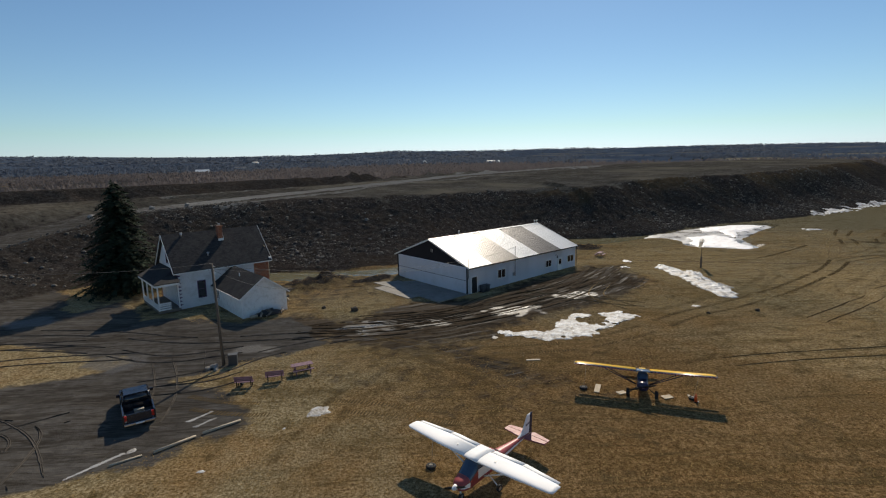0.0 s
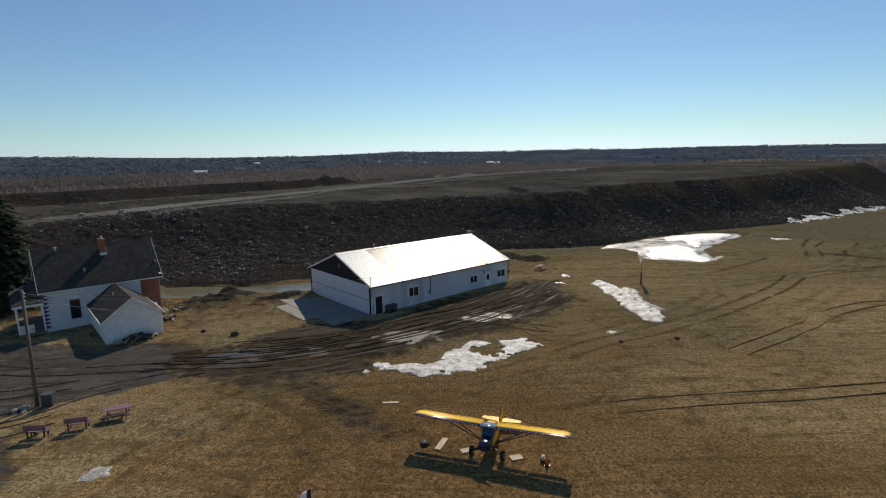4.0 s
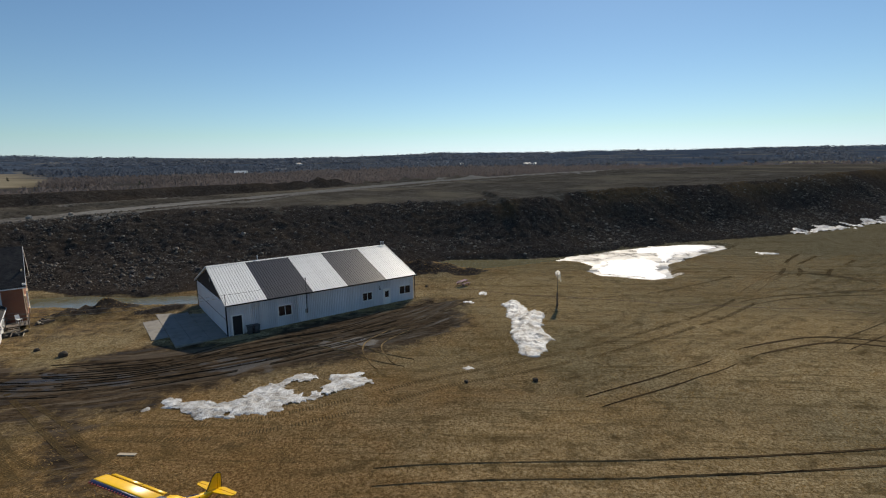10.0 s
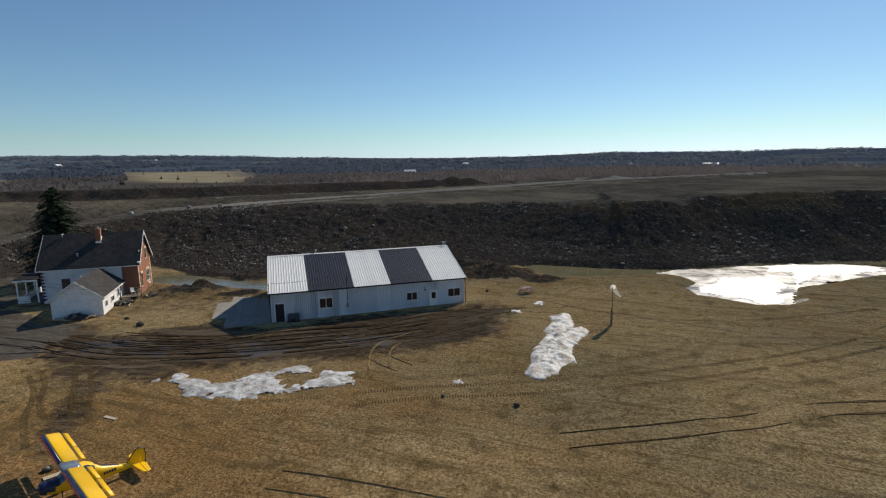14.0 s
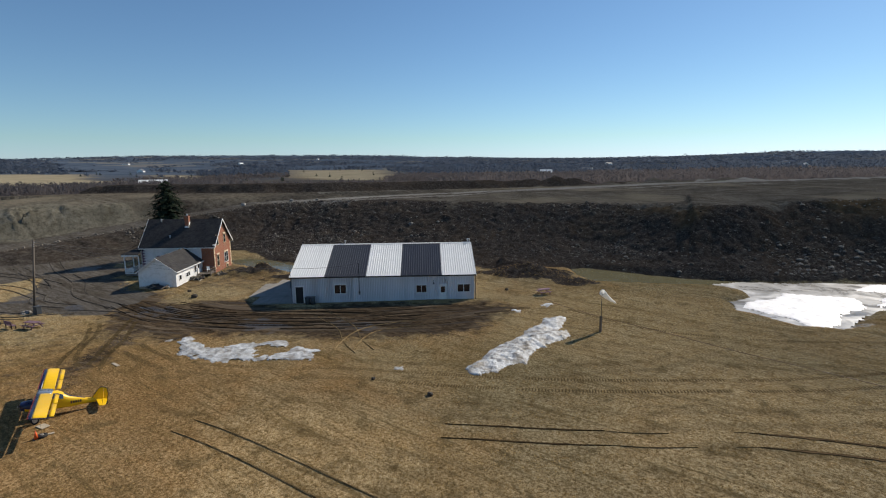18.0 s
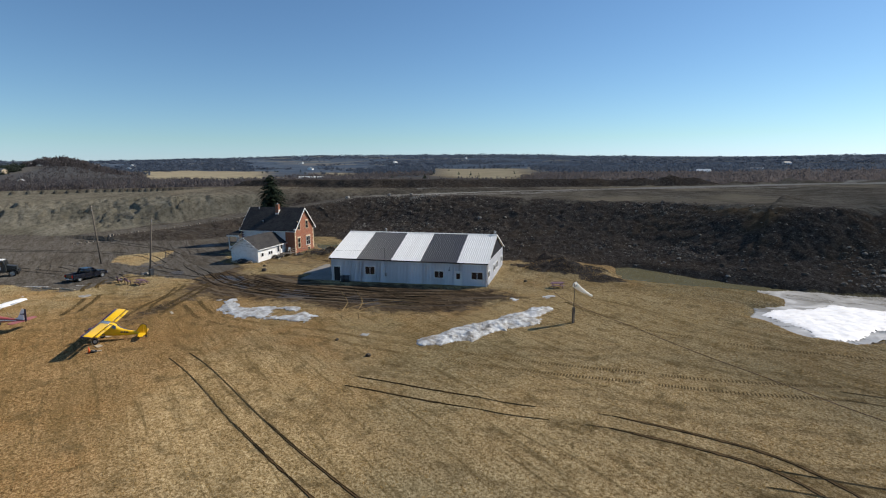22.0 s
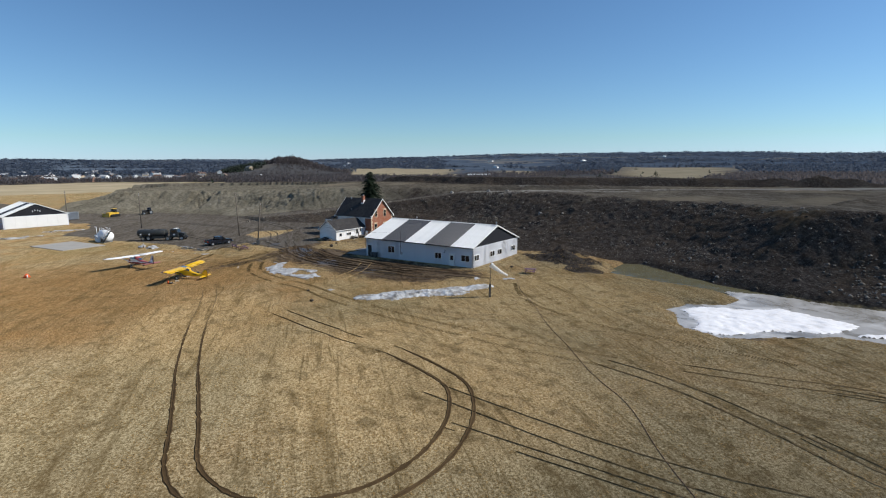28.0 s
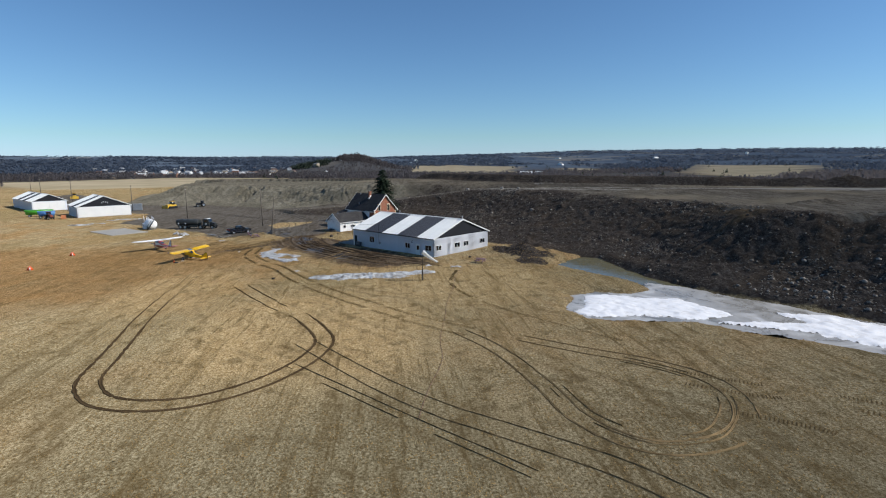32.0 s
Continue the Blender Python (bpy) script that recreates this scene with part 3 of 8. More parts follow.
LANES = [([(60.5, 55), (62, 59.6), (63.8, 62.4), (66.5, 65.6), (70, 69), (76.4, 74), (84.6, 82)], 2.4, 1.2), ([(72, 66.4), (75.8, 69.9), (79.9, 73.7), (84.4, 77.8), (92, 85)], 2.0, 1.0), ([(75.6, 49.8), (82.5, 52.8), (87.0, 54.6), (96, 58)], 1.2, 0.9),
         ([(23.3, 45), (28.2, 50), (35.5, 55), (42.6, 60.5), (52, 68)], 1.7, 0.4), ([(24, 41.5), (34, 44), (44, 45.4), (56.6, 47.1)], 1.75, 0.4),
         ([(60, 64), (70.1, 67.4), (75.2, 71.3), (78.1, 75.4), (81.1, 79.7), (83.8, 83.8), (86.9, 87.8)], 1.9, 0.5), ([(76, 66), (80.8, 73.5), (83, 78.4), (85.4, 82.5), (90, 89)], 1.9, 0.5),
         ([(40, 47), (57, 55.5), (65.4, 60.1), (72, 66.5), (78.5, 75.3), (84, 80.3), (92, 88), (108, 101)], 2.2, 0.9),
         ([(56, 62), (65, 67), (73, 73.5), (80, 79.5), (88, 86), (104, 100)], 2.0, 0.7), ([(20, 48), (34, 54), (50, 63), (60, 71), (74, 83), (90, 99), (110, 116)], 2.0, 0.8),
         ([(30, 40), (46, 41), (66, 43), (90, 48), (112, 56)], 2.0, 0.8), ([(8, 47), (18, 44), (30, 46), (46, 51), (60, 58.5), (74, 70)], 1.9, 0.8),
         ([(60, 102), (72, 103), (86, 99.6), (91, 104), (104, 116)], 2.0, 0.8), ([(42, 76), (52, 79), (66, 84), (80, 93), (98, 110)], 1.9, 0.7),
         ([(-6, 48), (0, 43), (4, 38), (9, 34), (18, 30), (40, 28)], 2.0, 0.8), ([(2, 49), (6, 43), (8, 38), (16, 33)], 2.0, 0.7), ([(-2, 46), (-8, 38), (-10, 30), (-4, 20)], 2.0, 0.8),
         ([(70, 30), (90, 52), (106, 76), (120, 100)], 2.2, 0.8), ([(26, 58), (40, 66), (48, 74), (52, 84), (50, 94)], 1.9, 0.7)]


# The way the traffic runs through the yard and past the hangar.
FLOW = [(-60, 51), (-36, 50), (-22, 52), (-12, 54.5), (-2, 57.5), (6, 61.5), (15, 67.5), (23, 74.5), (29, 83), (33, 92)]


def flow_coords(x, y):
    """Metres across and along the traffic's way."""
    best, across, along, run = np.full(x.shape, 1e9), np.zeros(x.shape), np.zeros(x.shape), 0.0
    for a, b in zip(FLOW, FLOW[1:]):
        l = math.hypot(b[0] - a[0], b[1] - a[1])
        dx, dy = (b[0] - a[0]) / l, (b[1] - a[1]) / l
        t = np.clip((x - a[0]) * dx + (y - a[1]) * dy, 0, l)
        d = np.hypot(x - a[0] - t * dx, y - a[1] - t * dy)
        better = d < best
        best = np.where(better, d, best)
        across = np.where(better, np.copysign(d, dx * (y - a[1]) - dy * (x - a[0])), across)
        along = np.where(better, run + t, along)
        run += l
    return across, along


def build_ground():
    gx, gy = np.meshgrid(XS, YS)
    x, y = gx.ravel(), gy.ravel()
    z = height(x, y)
    nx, ny = len(XS), len(YS)
    idx = np.arange(nx * ny).reshape(ny, nx)
    quads = np.stack([idx[:-1, :-1], idx[:-1, 1:], idx[1:, 1:], idx[1:, :-1]], -1).reshape(-1, 4)
    me = bpy.data.meshes.new("ground")
    me.vertices.add(len(x))
    me.vertices.foreach_set("co", np.stack([x, y, z], -1).ravel())
    me.loops.add(quads.size)
    me.loops.foreach_set("vertex_index", quads.ravel())
    me.polygons.add(len(quads))
    me.polygons.foreach_set("loop_start", np.arange(0, quads.size, 4))
    me.polygons.foreach_set("use_smooth", np.ones(len(quads), bool))
    me.update(calc_edges=True)
    far = np.hypot(x, y)
    d, k = signed(x, y, TOE)
    i = np.clip(k.astype(int), 0, len(FACE) - 1)
    u = d / np.array(FACE, float)[i]
    wob = fbm(x, y, 6, 4) * 3.0
    soft = lambda poly, w=1.2: smooth(-w, w, signed(x, y, poly)[0] + wob)
    mud = np.maximum(0.85 * soft(MUD, 4.0), 0.78 * soft(TRACKS, 2.5))
    mud = np.maximum(mud, 0.34 * soft([(-16, 44), (-8, 38), (2, 33), (14, 33), (18, 39), (10, 45), (2, 50), (-8, 51)], 4.0))
    mud = np.maximum(mud, 0.48 * soft([(-46, 60), (-20, 61), (-9, 68), (-4, 78), (-4, 86), (-30, 82), (-46, 86), (-54, 76)], 3.0))
    mud = np.maximum(mud, 0.2 * soft([(16, 84), (26, 86), (36, 92), (50, 97), (46, 106), (30, 104), (20, 104)], 3.0))
    gravel = soft(GRAVEL) * (1 - soft([(-47, 51.5), (-39, 50), (-31, 46.5), (-31, 44.4), (-36.5, 40), (-46, 42)], 1.2))
    west = smooth(19.6, 21.0, k) * (k < 31)
    dr, kr = seg_dist(x, y, RAMP)
    on_ramp = (1 - smooth(4.0, 6.5, dr + wob * 0.4)) * (d > -5)
    bank = smooth(-1.0, 1.0, d + wob * 0.3) * (1 - smooth(1.0, 1.5, u))
    rx = np.interp(y, [p[1] for p in RAMP[:6]], [p[0] for p in RAMP[:6]])
    upper = smooth(1.0, 5.0, rx - x)
    clay = west * bank * (0.35 + 0.65 * upper)
    plateau = smooth(0.95, 1.15, u + fbm(x, y, 12, 3) * 0.25)
    db, _ = signed(x, y, BENCH)
    scarp = smooth(-1, 1, db) * (1 - smooth(7, 10, db))
    bank = smooth(-1.0, 1.0, d + wob * 0.3)
    plateau = plateau * (1 - scarp)
    for cx, cy, rx, ry, _h in HEAPS:
        q = ((x - cx) * 0.85 + (y - cy) * 0.53) ** 2 / rx ** 2 + (-(x - cx) * 0.53 + (y - cy) * 0.85) ** 2 / ry ** 2
        bank = np.maximum(bank, smooth(1.5, 0.7, q + fbm(x, y, 2, 3) * 0.8))
    gravel = np.maximum(gravel * smooth(2.0, -1.0, d + wob * 0.3), on_ramp)
    clay = np.maximum(clay, 0.75 * west * smooth(-0.5, 1.0, d) * upper)
    plateau = plateau * (1 - 0.6 * west * (y < 60))
    north_west = smooth(10, -60, x) * plateau
    clay = np.maximum(clay, 0.5 * north_west)
    plateau = plateau * (1 - 0.45 * smooth(10, -60, x))
    clay, plateau = clay * (1 - on_ramp), plateau * (1 - on_ramp)
    crop = np.zeros(len(x))
    for poly in CROPS:
        crop = np.maximum(crop, soft(poly, 6))
    crop *= (d < 0)
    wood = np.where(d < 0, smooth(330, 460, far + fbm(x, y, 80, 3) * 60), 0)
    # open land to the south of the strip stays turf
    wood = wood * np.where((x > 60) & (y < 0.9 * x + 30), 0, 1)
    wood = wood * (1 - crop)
    wet = np.zeros(len(x))
    for pond in (POND_W, POND_E, DITCH):
        wet = np.maximum(wet, 0.3 * smooth(-2.5, 0, signed(x, y, pond)[0]) * (u < 0.12))
    for cx, cy, r in ((-8, 55, 5), (-2, 55.5, 4), (-31, 46, 5), (-19, 49, 3), (8, 60, 5), (17, 66, 4), (-50, 60, 5), (60, 100, 4)):
        wet = np.maximum(wet, 0.75 * smooth(1.0, 0.4, np.hypot(x - cx, (y - cy) * 1.8) / r + fbm(x, y, 1.5, 3) * 0.6))
    lanes = np.zeros(len(x))
    for line, gauge, wide_ in LANES:
        dl, _ = seg_dist(x, y, line)
        lanes = np.maximum(lanes, smooth(wide_ * 0.7, wide_ * 0.2, np.abs(dl - gauge / 2) + fbm(x, y, 3, 2) * 0.25))
    lanes *= 0.16 + 0.45 * smooth(-0.3, 0.25, fbm(x, y, 7, 3))
    one = np.ones(len(x))
    # haul road over the plateau, rusty sward in the west, olive sward in the east
    road = smooth(6.5, 4.0, dr + wob * 0.5) * (0.25 + 0.75 * smooth(4.5, 6.5, kr)) * smooth(2.0, 3.5, kr) * (d > -5)
    road = np.maximum(road, 0.55 * smooth(3.0, 1.0, np.abs(dr - 13 + fbm(x, y, 40, 2) * 8)) * (kr > 5.5) * (d > 20))
    turn = fbm(x, y, 22, 3) * 30
    rusty = smooth(-8, 10, x + turn * 0.3) * smooth(52, 14, x + 0.35 * (y - 40) + turn) * smooth(64, 46, y - 0.25 * x + turn * 0.3)
    olive = smooth(64, 96, x + turn * 0.8)
    gold = smooth(1.15, 0.45, np.hypot((x - 62) / 20, (y - 66) / 15) + turn * 0.012)
    gold = np.maximum(gold, 0.8 * smooth(1.15, 0.5, np.hypot((x - 40) / 15, (y - 46) / 9) + turn * 0.012))
    gold = np.maximum(gold, 0.75 * smooth(1.2, 0.5, np.hypot((x - 40) / 15, (y - 84) / 15) + turn * 0.012))
    across, along = flow_coords(x, y)
    ochre = smooth(0.6, 0.95, u) * smooth(1.5, 1.05, u) * smooth(0.02, 0.25, fbm(x, y, 16, 3) + 0.08) * smooth(10, 40, x)
    for name, chans in (("extra", (road, rusty, olive)), ("flow", (across + wob * 0.06, along, ochre)), ("cover", (mud, gravel, bank)), ("land", (crop, wood, clay)), ("wear", (plateau, wet, lanes))):
        a = me.attributes.new(name, "FLOAT_COLOR", "POINT")
        a.data.foreach_set("color", np.stack([*chans, gold if name == "extra" else one], -1).astype(np.float32).ravel())
    me.materials.append(ground_material())
    return tagged(new("ground", me), "dry brown turf, muddy yard and dark spoil banks", "ground", kind="structure")


ground = build_ground()
STRAW = surface("dry_grass_blades", (0.44, 0.30, 0.125), rough=0.9, vary=0.25, grain=0.5, big=0.08, relief=0, island=0.3, spec=0.1)


let_light_through(STRAW, 0.45)


def dry_grass():
    """Short tufts of dead grass over the turf near the flight."""
    rng = np.random.RandomState(31)
    n = 420000
    px, py = rng.uniform(-30, 125, n), rng.uniform(14, 116, n)
    near = smooth(150, 20, np.hypot(px - 55, py - 40))
    keep = rng.rand(n) < 0.25 + 0.75 * near
    keep &= signed(px, py, TOE)[0] < -3
    for poly in (MUD, GRAVEL, POND_E, POND_W):
        keep &= signed(px, py, poly)[0] < 0.3
    keep &= fbm(px, py, 2.4, 3) > -0.28
    for line, gauge, wide_ in LANES:
        keep &= (np.abs(seg_dist(px, py, line)[0] - gauge / 2) > wide_ * 0.5) | (rng.rand(n) < 0.3)
    hx, hy = math.cos(radians(YAW0)), math.sin(radians(YAW0))
    u, v = (px - 3.35) * hx + (py - 67.53) * hy, -(px - 3.35) * hy + (py - 67.53) * hx
    keep &= ~((u > -7.5) & (u < 24.8) & (v > -1.2) & (v < 16.5))
    px, py = px[keep], py[keep]
    pz = height(px, py)
    m = len(px)
    a = rng.uniform(0, 6.283, m)
    w = rng.uniform(0.025, 0.06, m)
    h = rng.uniform(0.015, 0.05, m)
    lx, ly = rng.normal(0, 0.12, m), rng.normal(0, 0.12, m)
    ca, sa = np.cos(a) * w, np.sin(a) * w
    v0 = np.stack([px - ca, py - sa, pz - 0.02], -1)
    v1 = np.stack([px + ca, py + sa, pz - 0.02], -1)
    v2 = np.stack([px + ca * 0.7 + lx, py + sa * 0.7 + ly, pz + h], -1)
    v3 = np.stack([px - ca * 0.7 + lx * 0.6, py - sa * 0.7 + ly * 0.6, pz + h * 0.7], -1)
    co = np.stack([v0, v1, v2, v3], 1).reshape(-1, 3)
    me = bpy.data.meshes.new("dry_grass")
    me.vertices.add(len(co))
    me.vertices.foreach_set("co", co.ravel())
    me.loops.add(len(co))
    me.loops.foreach_set("vertex_index", np.arange(len(co)))
    me.polygons.add(m)
    me.polygons.foreach_set("loop_start", np.arange(0, len(co), 4))
    me.update(calc_edges=True)
    me.materials.append(STRAW)
    tagged(new("dry_grass", me), "short tufts of dead straw-coloured grass", "grass", kind="stuff")


YAW0 = 41.0
dry_grass()


def flat(name, poly, z, material, label, category, kind="structure"):
    bm = bmesh.new()
    bm.faces.new([bm.verts.new((px, py, z)) for px, py in poly])
    bmesh.ops.triangulate(bm, faces=bm.faces[:])
    return single(name, bm, material, label, category, kind=kind)


WATER = surface("murky_water", (0.125, 0.115, 0.066), rough=0.1, vary=0.12, grain=0.5, big=0.08, relief=0.01, depth=0.01, spec=0.35)
grow = lambda poly, k: [(sum(p[0] for p in poly) / len(poly) * (1 - k) + px * k, sum(p[1] for p in poly) / len(poly) * (1 - k) + py * k) for px, py in poly]
flat("water_west", grow(POND_W, 1.06), -0.28, WATER, "murky olive green pond below the spoil bank", "pond")
flat("water_east", grow(POND_E, 1.07), -0.28, WATER, "murky olive green pond at the foot of the bank", "pond")

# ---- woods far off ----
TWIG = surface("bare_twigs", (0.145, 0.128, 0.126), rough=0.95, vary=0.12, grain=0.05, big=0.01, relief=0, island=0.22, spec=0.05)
# trees past 1 km: blue haze of distance painted into the base colour
HAZE_WOOD = surface("haze_blue_woods", (0.098, 0.119, 0.155), rough=0.95, vary=0.1, grain=0.02, big=0.004, relief=0, island=0.15, spec=0.05)


let_light_through(TWIG, 0.5)
let_light_through(HAZE_WOOD, 0.5)
FIR = surface("fir_green", (0.028, 0.042, 0.024), rough=0.85, vary=0.3, grain=1.5, big=0.2, relief=0, island=0.4)


def land_height(px, py):
    return height(np.array(px, float), np.array(py, float))


def scatter_woods():
    rng = np.random.RandomState(11)
    n = 62000
    dist = np.exp(rng.uniform(math.log(230), math.log(1700), n))
    ang = np.radians(rng.uniform(-130, 52, n))
    px, py = 20 + dist * np.sin(ang), 20 + dist * np.cos(ang)
    keep = fbm(px, py, 260, 3) + 0.1 * smooth(400, 1200, dist) > -0.1
    keep &= signed(px, py, TOE)[0] < -4
    for poly in CROPS:
        keep &= signed(px, py, poly)[0] < 0
    keep &= ~((px > 60) & (py < 0.9 * px + 30))
    keep &= signed(px, py, [(-180, 190), (-110, 300), (-250, 420), (-440, 520), (-720, 560), (-600, 330)])[0] < 0
    keep &= ~((px < -30) & (py < 40) & (dist < 420))
    hx, hy = rng.normal(-905, 40, 900), rng.normal(22, 34, 900)
    px, py = np.concatenate([px[keep], hx]), np.concatenate([py[keep], hy])
    dist = np.hypot(px - 20, py - 20)
    keep = np.hypot(px + 868, py + 66) > 55
    px, py, dist = px[keep], py[keep], dist[keep]
    pz = land_height(px, py)
    verts, count = [], []
    for x0, y0, z0, d in zip(px, py, pz, dist):
        far = d > 900
        h = (rng.uniform(6, 10) if d > 900 else rng.uniform(6, 11)) * (0.6 if x0 < -500 and y0 < -40 else 0.7 if x0 < -300 else 1.0)
        r = h * rng.uniform(0.22, 0.4) * (1 + d / 1500)
        m = 9 if far else (36 if d < 700 else 22)
        a, f = rng.uniform(0, 6.283, m), rng.uniform(0.15, 1.0, m)
        q = r * np.sqrt(np.clip(1.05 - (2 * f - 1.05) ** 2, 0.03, 1)) * rng.uniform(0.2, 1.0, m)
        c = np.stack([x0 + np.cos(a) * q, y0 + np.sin(a) * q, z0 + h * f], -1)
        e = rng.normal(0, 1.0, (m, 3, 3)) * (np.array([0.38, 0.38, 0.75]) if not far else np.array([0.9, 0.9, 1.0]) * (1.0 + d / 1500))
        verts.append((c[:, None] + e).reshape(-1, 3))
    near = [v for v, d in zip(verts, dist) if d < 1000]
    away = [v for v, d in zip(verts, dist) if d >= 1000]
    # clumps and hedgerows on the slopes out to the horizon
    k = 26000
    fd, fa = np.exp(rng.uniform(math.log(1600), math.log(4400), k)), np.radians(rng.uniform(-130, 60, k))
    fx, fy = 20 + fd * np.sin(fa), 20 + fd * np.cos(fa)
    ok = (fbm(fx, fy, 420, 3) > -0.02) | (np.abs(fbm(fx + 900, fy, 260, 2)) < 0.02)
    fx, fy, fd = fx[ok], fy[ok], fd[ok]
    fz = land_height(fx, fy)
    c = np.stack([fx, fy, fz + 2.5], -1)[:, None, None] + rng.normal(0, 1, (len(fx), 6, 1, 3)) * np.array([11, 11, 2.2])
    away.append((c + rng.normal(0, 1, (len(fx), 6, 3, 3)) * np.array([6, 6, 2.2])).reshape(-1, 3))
    for name, group, mat, label in (("far_woods", near, TWIG, "bare grey-brown deciduous woods beyond the heaps"), ("distant_woods", away, HAZE_WOOD, "distant woods out to the horizon, coloured haze blue")):
        v = np.concatenate(group)
        me = bpy.data.meshes.new(name)
        nt = len(v) // 3
        me.vertices.add(len(v))
        me.vertices.foreach_set("co", v.ravel())
        me.loops.add(len(v))
        me.loops.foreach_set("vertex_index", np.arange(len(v)))
        me.polygons.add(nt)
        me.polygons.foreach_set("loop_start", np.arange(0, len(v), 3))
        me.update(calc_edges=True)
        me.materials.append(mat)
        tagged(new(name, me), label, "woods", kind="stuff")


scatter_woods()


def far_conifers():
    """Dark evergreens on the west hill and in rows on the far land."""
    rng = np.random.RandomState(12)
    spots = []
    for k in range(240):
        a, q = rng.uniform(0, 6.283), 36 * math.sqrt(rng.rand())
        spots.append((-868 + q * math.cos(a), -66 + q * math.sin(a) * 1.1, rng.uniform(5, 9)))
    for k in range(60):
        f = k / 59
        spots.append((-623 - 11 * f + rng.normal(0, 2), 24 + 61 * f + rng.normal(0, 2), rng.uniform(6, 9)))
    for k in range(160):
        q, a = rng.uniform(420, 1500), math.radians(rng.uniform(-118, 40))
        spots.append((60 + q * math.sin(a), 40 + q * math.cos(a), rng.uniform(5, 10)))
    xs, ys = np.array([p[0] for p in spots]), np.array([p[1] for p in spots])
    free = signed(xs, ys, TOE)[0] < -12
    zs = land_height(xs, ys)
    verts = []
    for (x0, y0, h), z0, ok in zip(spots, zs, free):
        if not ok:
            continue
        m = 70
        f = rng.uniform(0.02, 1, m)
        a = rng.uniform(0, 6.283, m)
        r = h * 0.26 * (1 - f) ** 0.8 * rng.uniform(0.5, 1.1, m) + 0.1
        c = np.stack([x0 + np.cos(a) * r, y0 + np.sin(a) * r, z0 + h * f], -1)
        e = rng.normal(0, 0.8, (m, 3, 3)) * (1.15 - f)[:, None, None]
        verts.append((c[:, None] + e).reshape(-1, 3))
    v = np.concatenate(verts)
    me = bpy.data.meshes.new("far_conifers")
    me.from_pydata(v.tolist(), [], np.arange(len(v)).reshape(-1, 3).tolist())
    me.materials.append(FIR)
    tagged(new("far_conifers", me), "dark green conifers on the far land", "trees", kind="stuff")


far_conifers()


# ---- the striped hangar ----
YAW = 41.0
ROOF_WHITE = surface("white_roof_steel", (0.76, 0.77, 0.75), rough=0.4, metal=0.0, vary=0.05, grain=3, big=0.3, relief=0.05, spec=0.4, objvar=0.06, dirt=(0.5, 0.49, 0.45), dirt_amt=0.3)
ROOF_DARK = surface("charcoal_roof_steel", (0.026, 0.029, 0.038), rough=0.36, vary=0.15, grain=3, big=0.3, relief=0.05, spec=0.35, objvar=0.15)
WALL_STEEL = surface("pale_wall_steel", (0.68, 0.70, 0.74), rough=0.5, vary=0.03, grain=4, big=0.4, relief=0.05, objvar=0.03, dirt=(0.55, 0.54, 0.52), dirt_amt=0.05)
DARK_TRIM = surface("charcoal_trim", (0.014, 0.015, 0.020), rough=0.6, spec=0.25, vary=0.2)
WHITE_PAINT = surface("white_paint", (0.76, 0.76, 0.74), rough=0.55, vary=0.05, grain=5, big=0.5)
GLASS_DARK = surface("window_glass", (0.012, 0.014, 0.018), rough=0.04, vary=0.3, relief=0, spec=0.8)


def rib_sheet(length, width, ribs, rib_h=0.03, t=0.012):
    """A ribbed sheet: x across the ribs, y along them, z out."""
    bm = bmesh.new()
    prof = [(0, 0)]
    for k in range(ribs):
        c = (k + 0.5) * width / ribs
        prof += [(c - 0.055, 0), (c - 0.03, rib_h), (c + 0.03, rib_h), (c + 0.055, 0)]
    prof += [(width - 0.002, 0)]
    rings = [[(px, y, pz) for px, pz in prof] + [(px, y, -t) for px in (width - 0.002, 0)] for y in (0, length)]
    a = [bm.verts.new(p) for p in rings[0]]
    b = [bm.verts.new(p) for p in rings[1]]
    n = len(a)
    for i in range(n):
        bm.faces.new((a[i], a[(i + 1) % n], b[(i + 1) % n], b[i]))
    bm.faces.new(a[::-1])
    bm.faces.new(b)
    return bm


def window(parent, m, w, h, mullions=1, frame_mat=None, rows=0):
    """A framed window in the wall's plane: x along, z up, outward is -y."""
    fm = frame_mat or WHITE_PAINT
    bm = bmesh.new()
    f = 0.09
    for x0, x1, z0, z1 in ((-f, w + f, -f, 0), (-f, w + f, h, h + f), (-f, 0, 0, h), (w, w + f, 0, h)):
        box(bm, x0, x1, -0.06, 0.03, z0, z1)
    wf = part("window", bm, fm, parent, "", m)
    bm = bmesh.new()
    for k in range(1, mullions + 1):
        c = w * k / (mullions + 1)
        box(bm, c - 0.03, c + 0.03, -0.04, 0.02, 0, h)
    for k in range(1, rows + 1):
        c = h * k / (rows + 1)
        box(bm, 0, w, -0.035, 0.02, c - 0.025, c + 0.025)
    if mullions or rows:
        part("sash", bm, fm, wf)
    bm = bmesh.new()
    box(bm, 0, w, -0.012, 0.004, 0, h)
    part("pane", bm, GLASS_DARK, wf)
    return wf


def share(name, me, parent, m):
    ob = new(name, me)
    ob.parent = parent
    ob.matrix_basis = m
    return ob


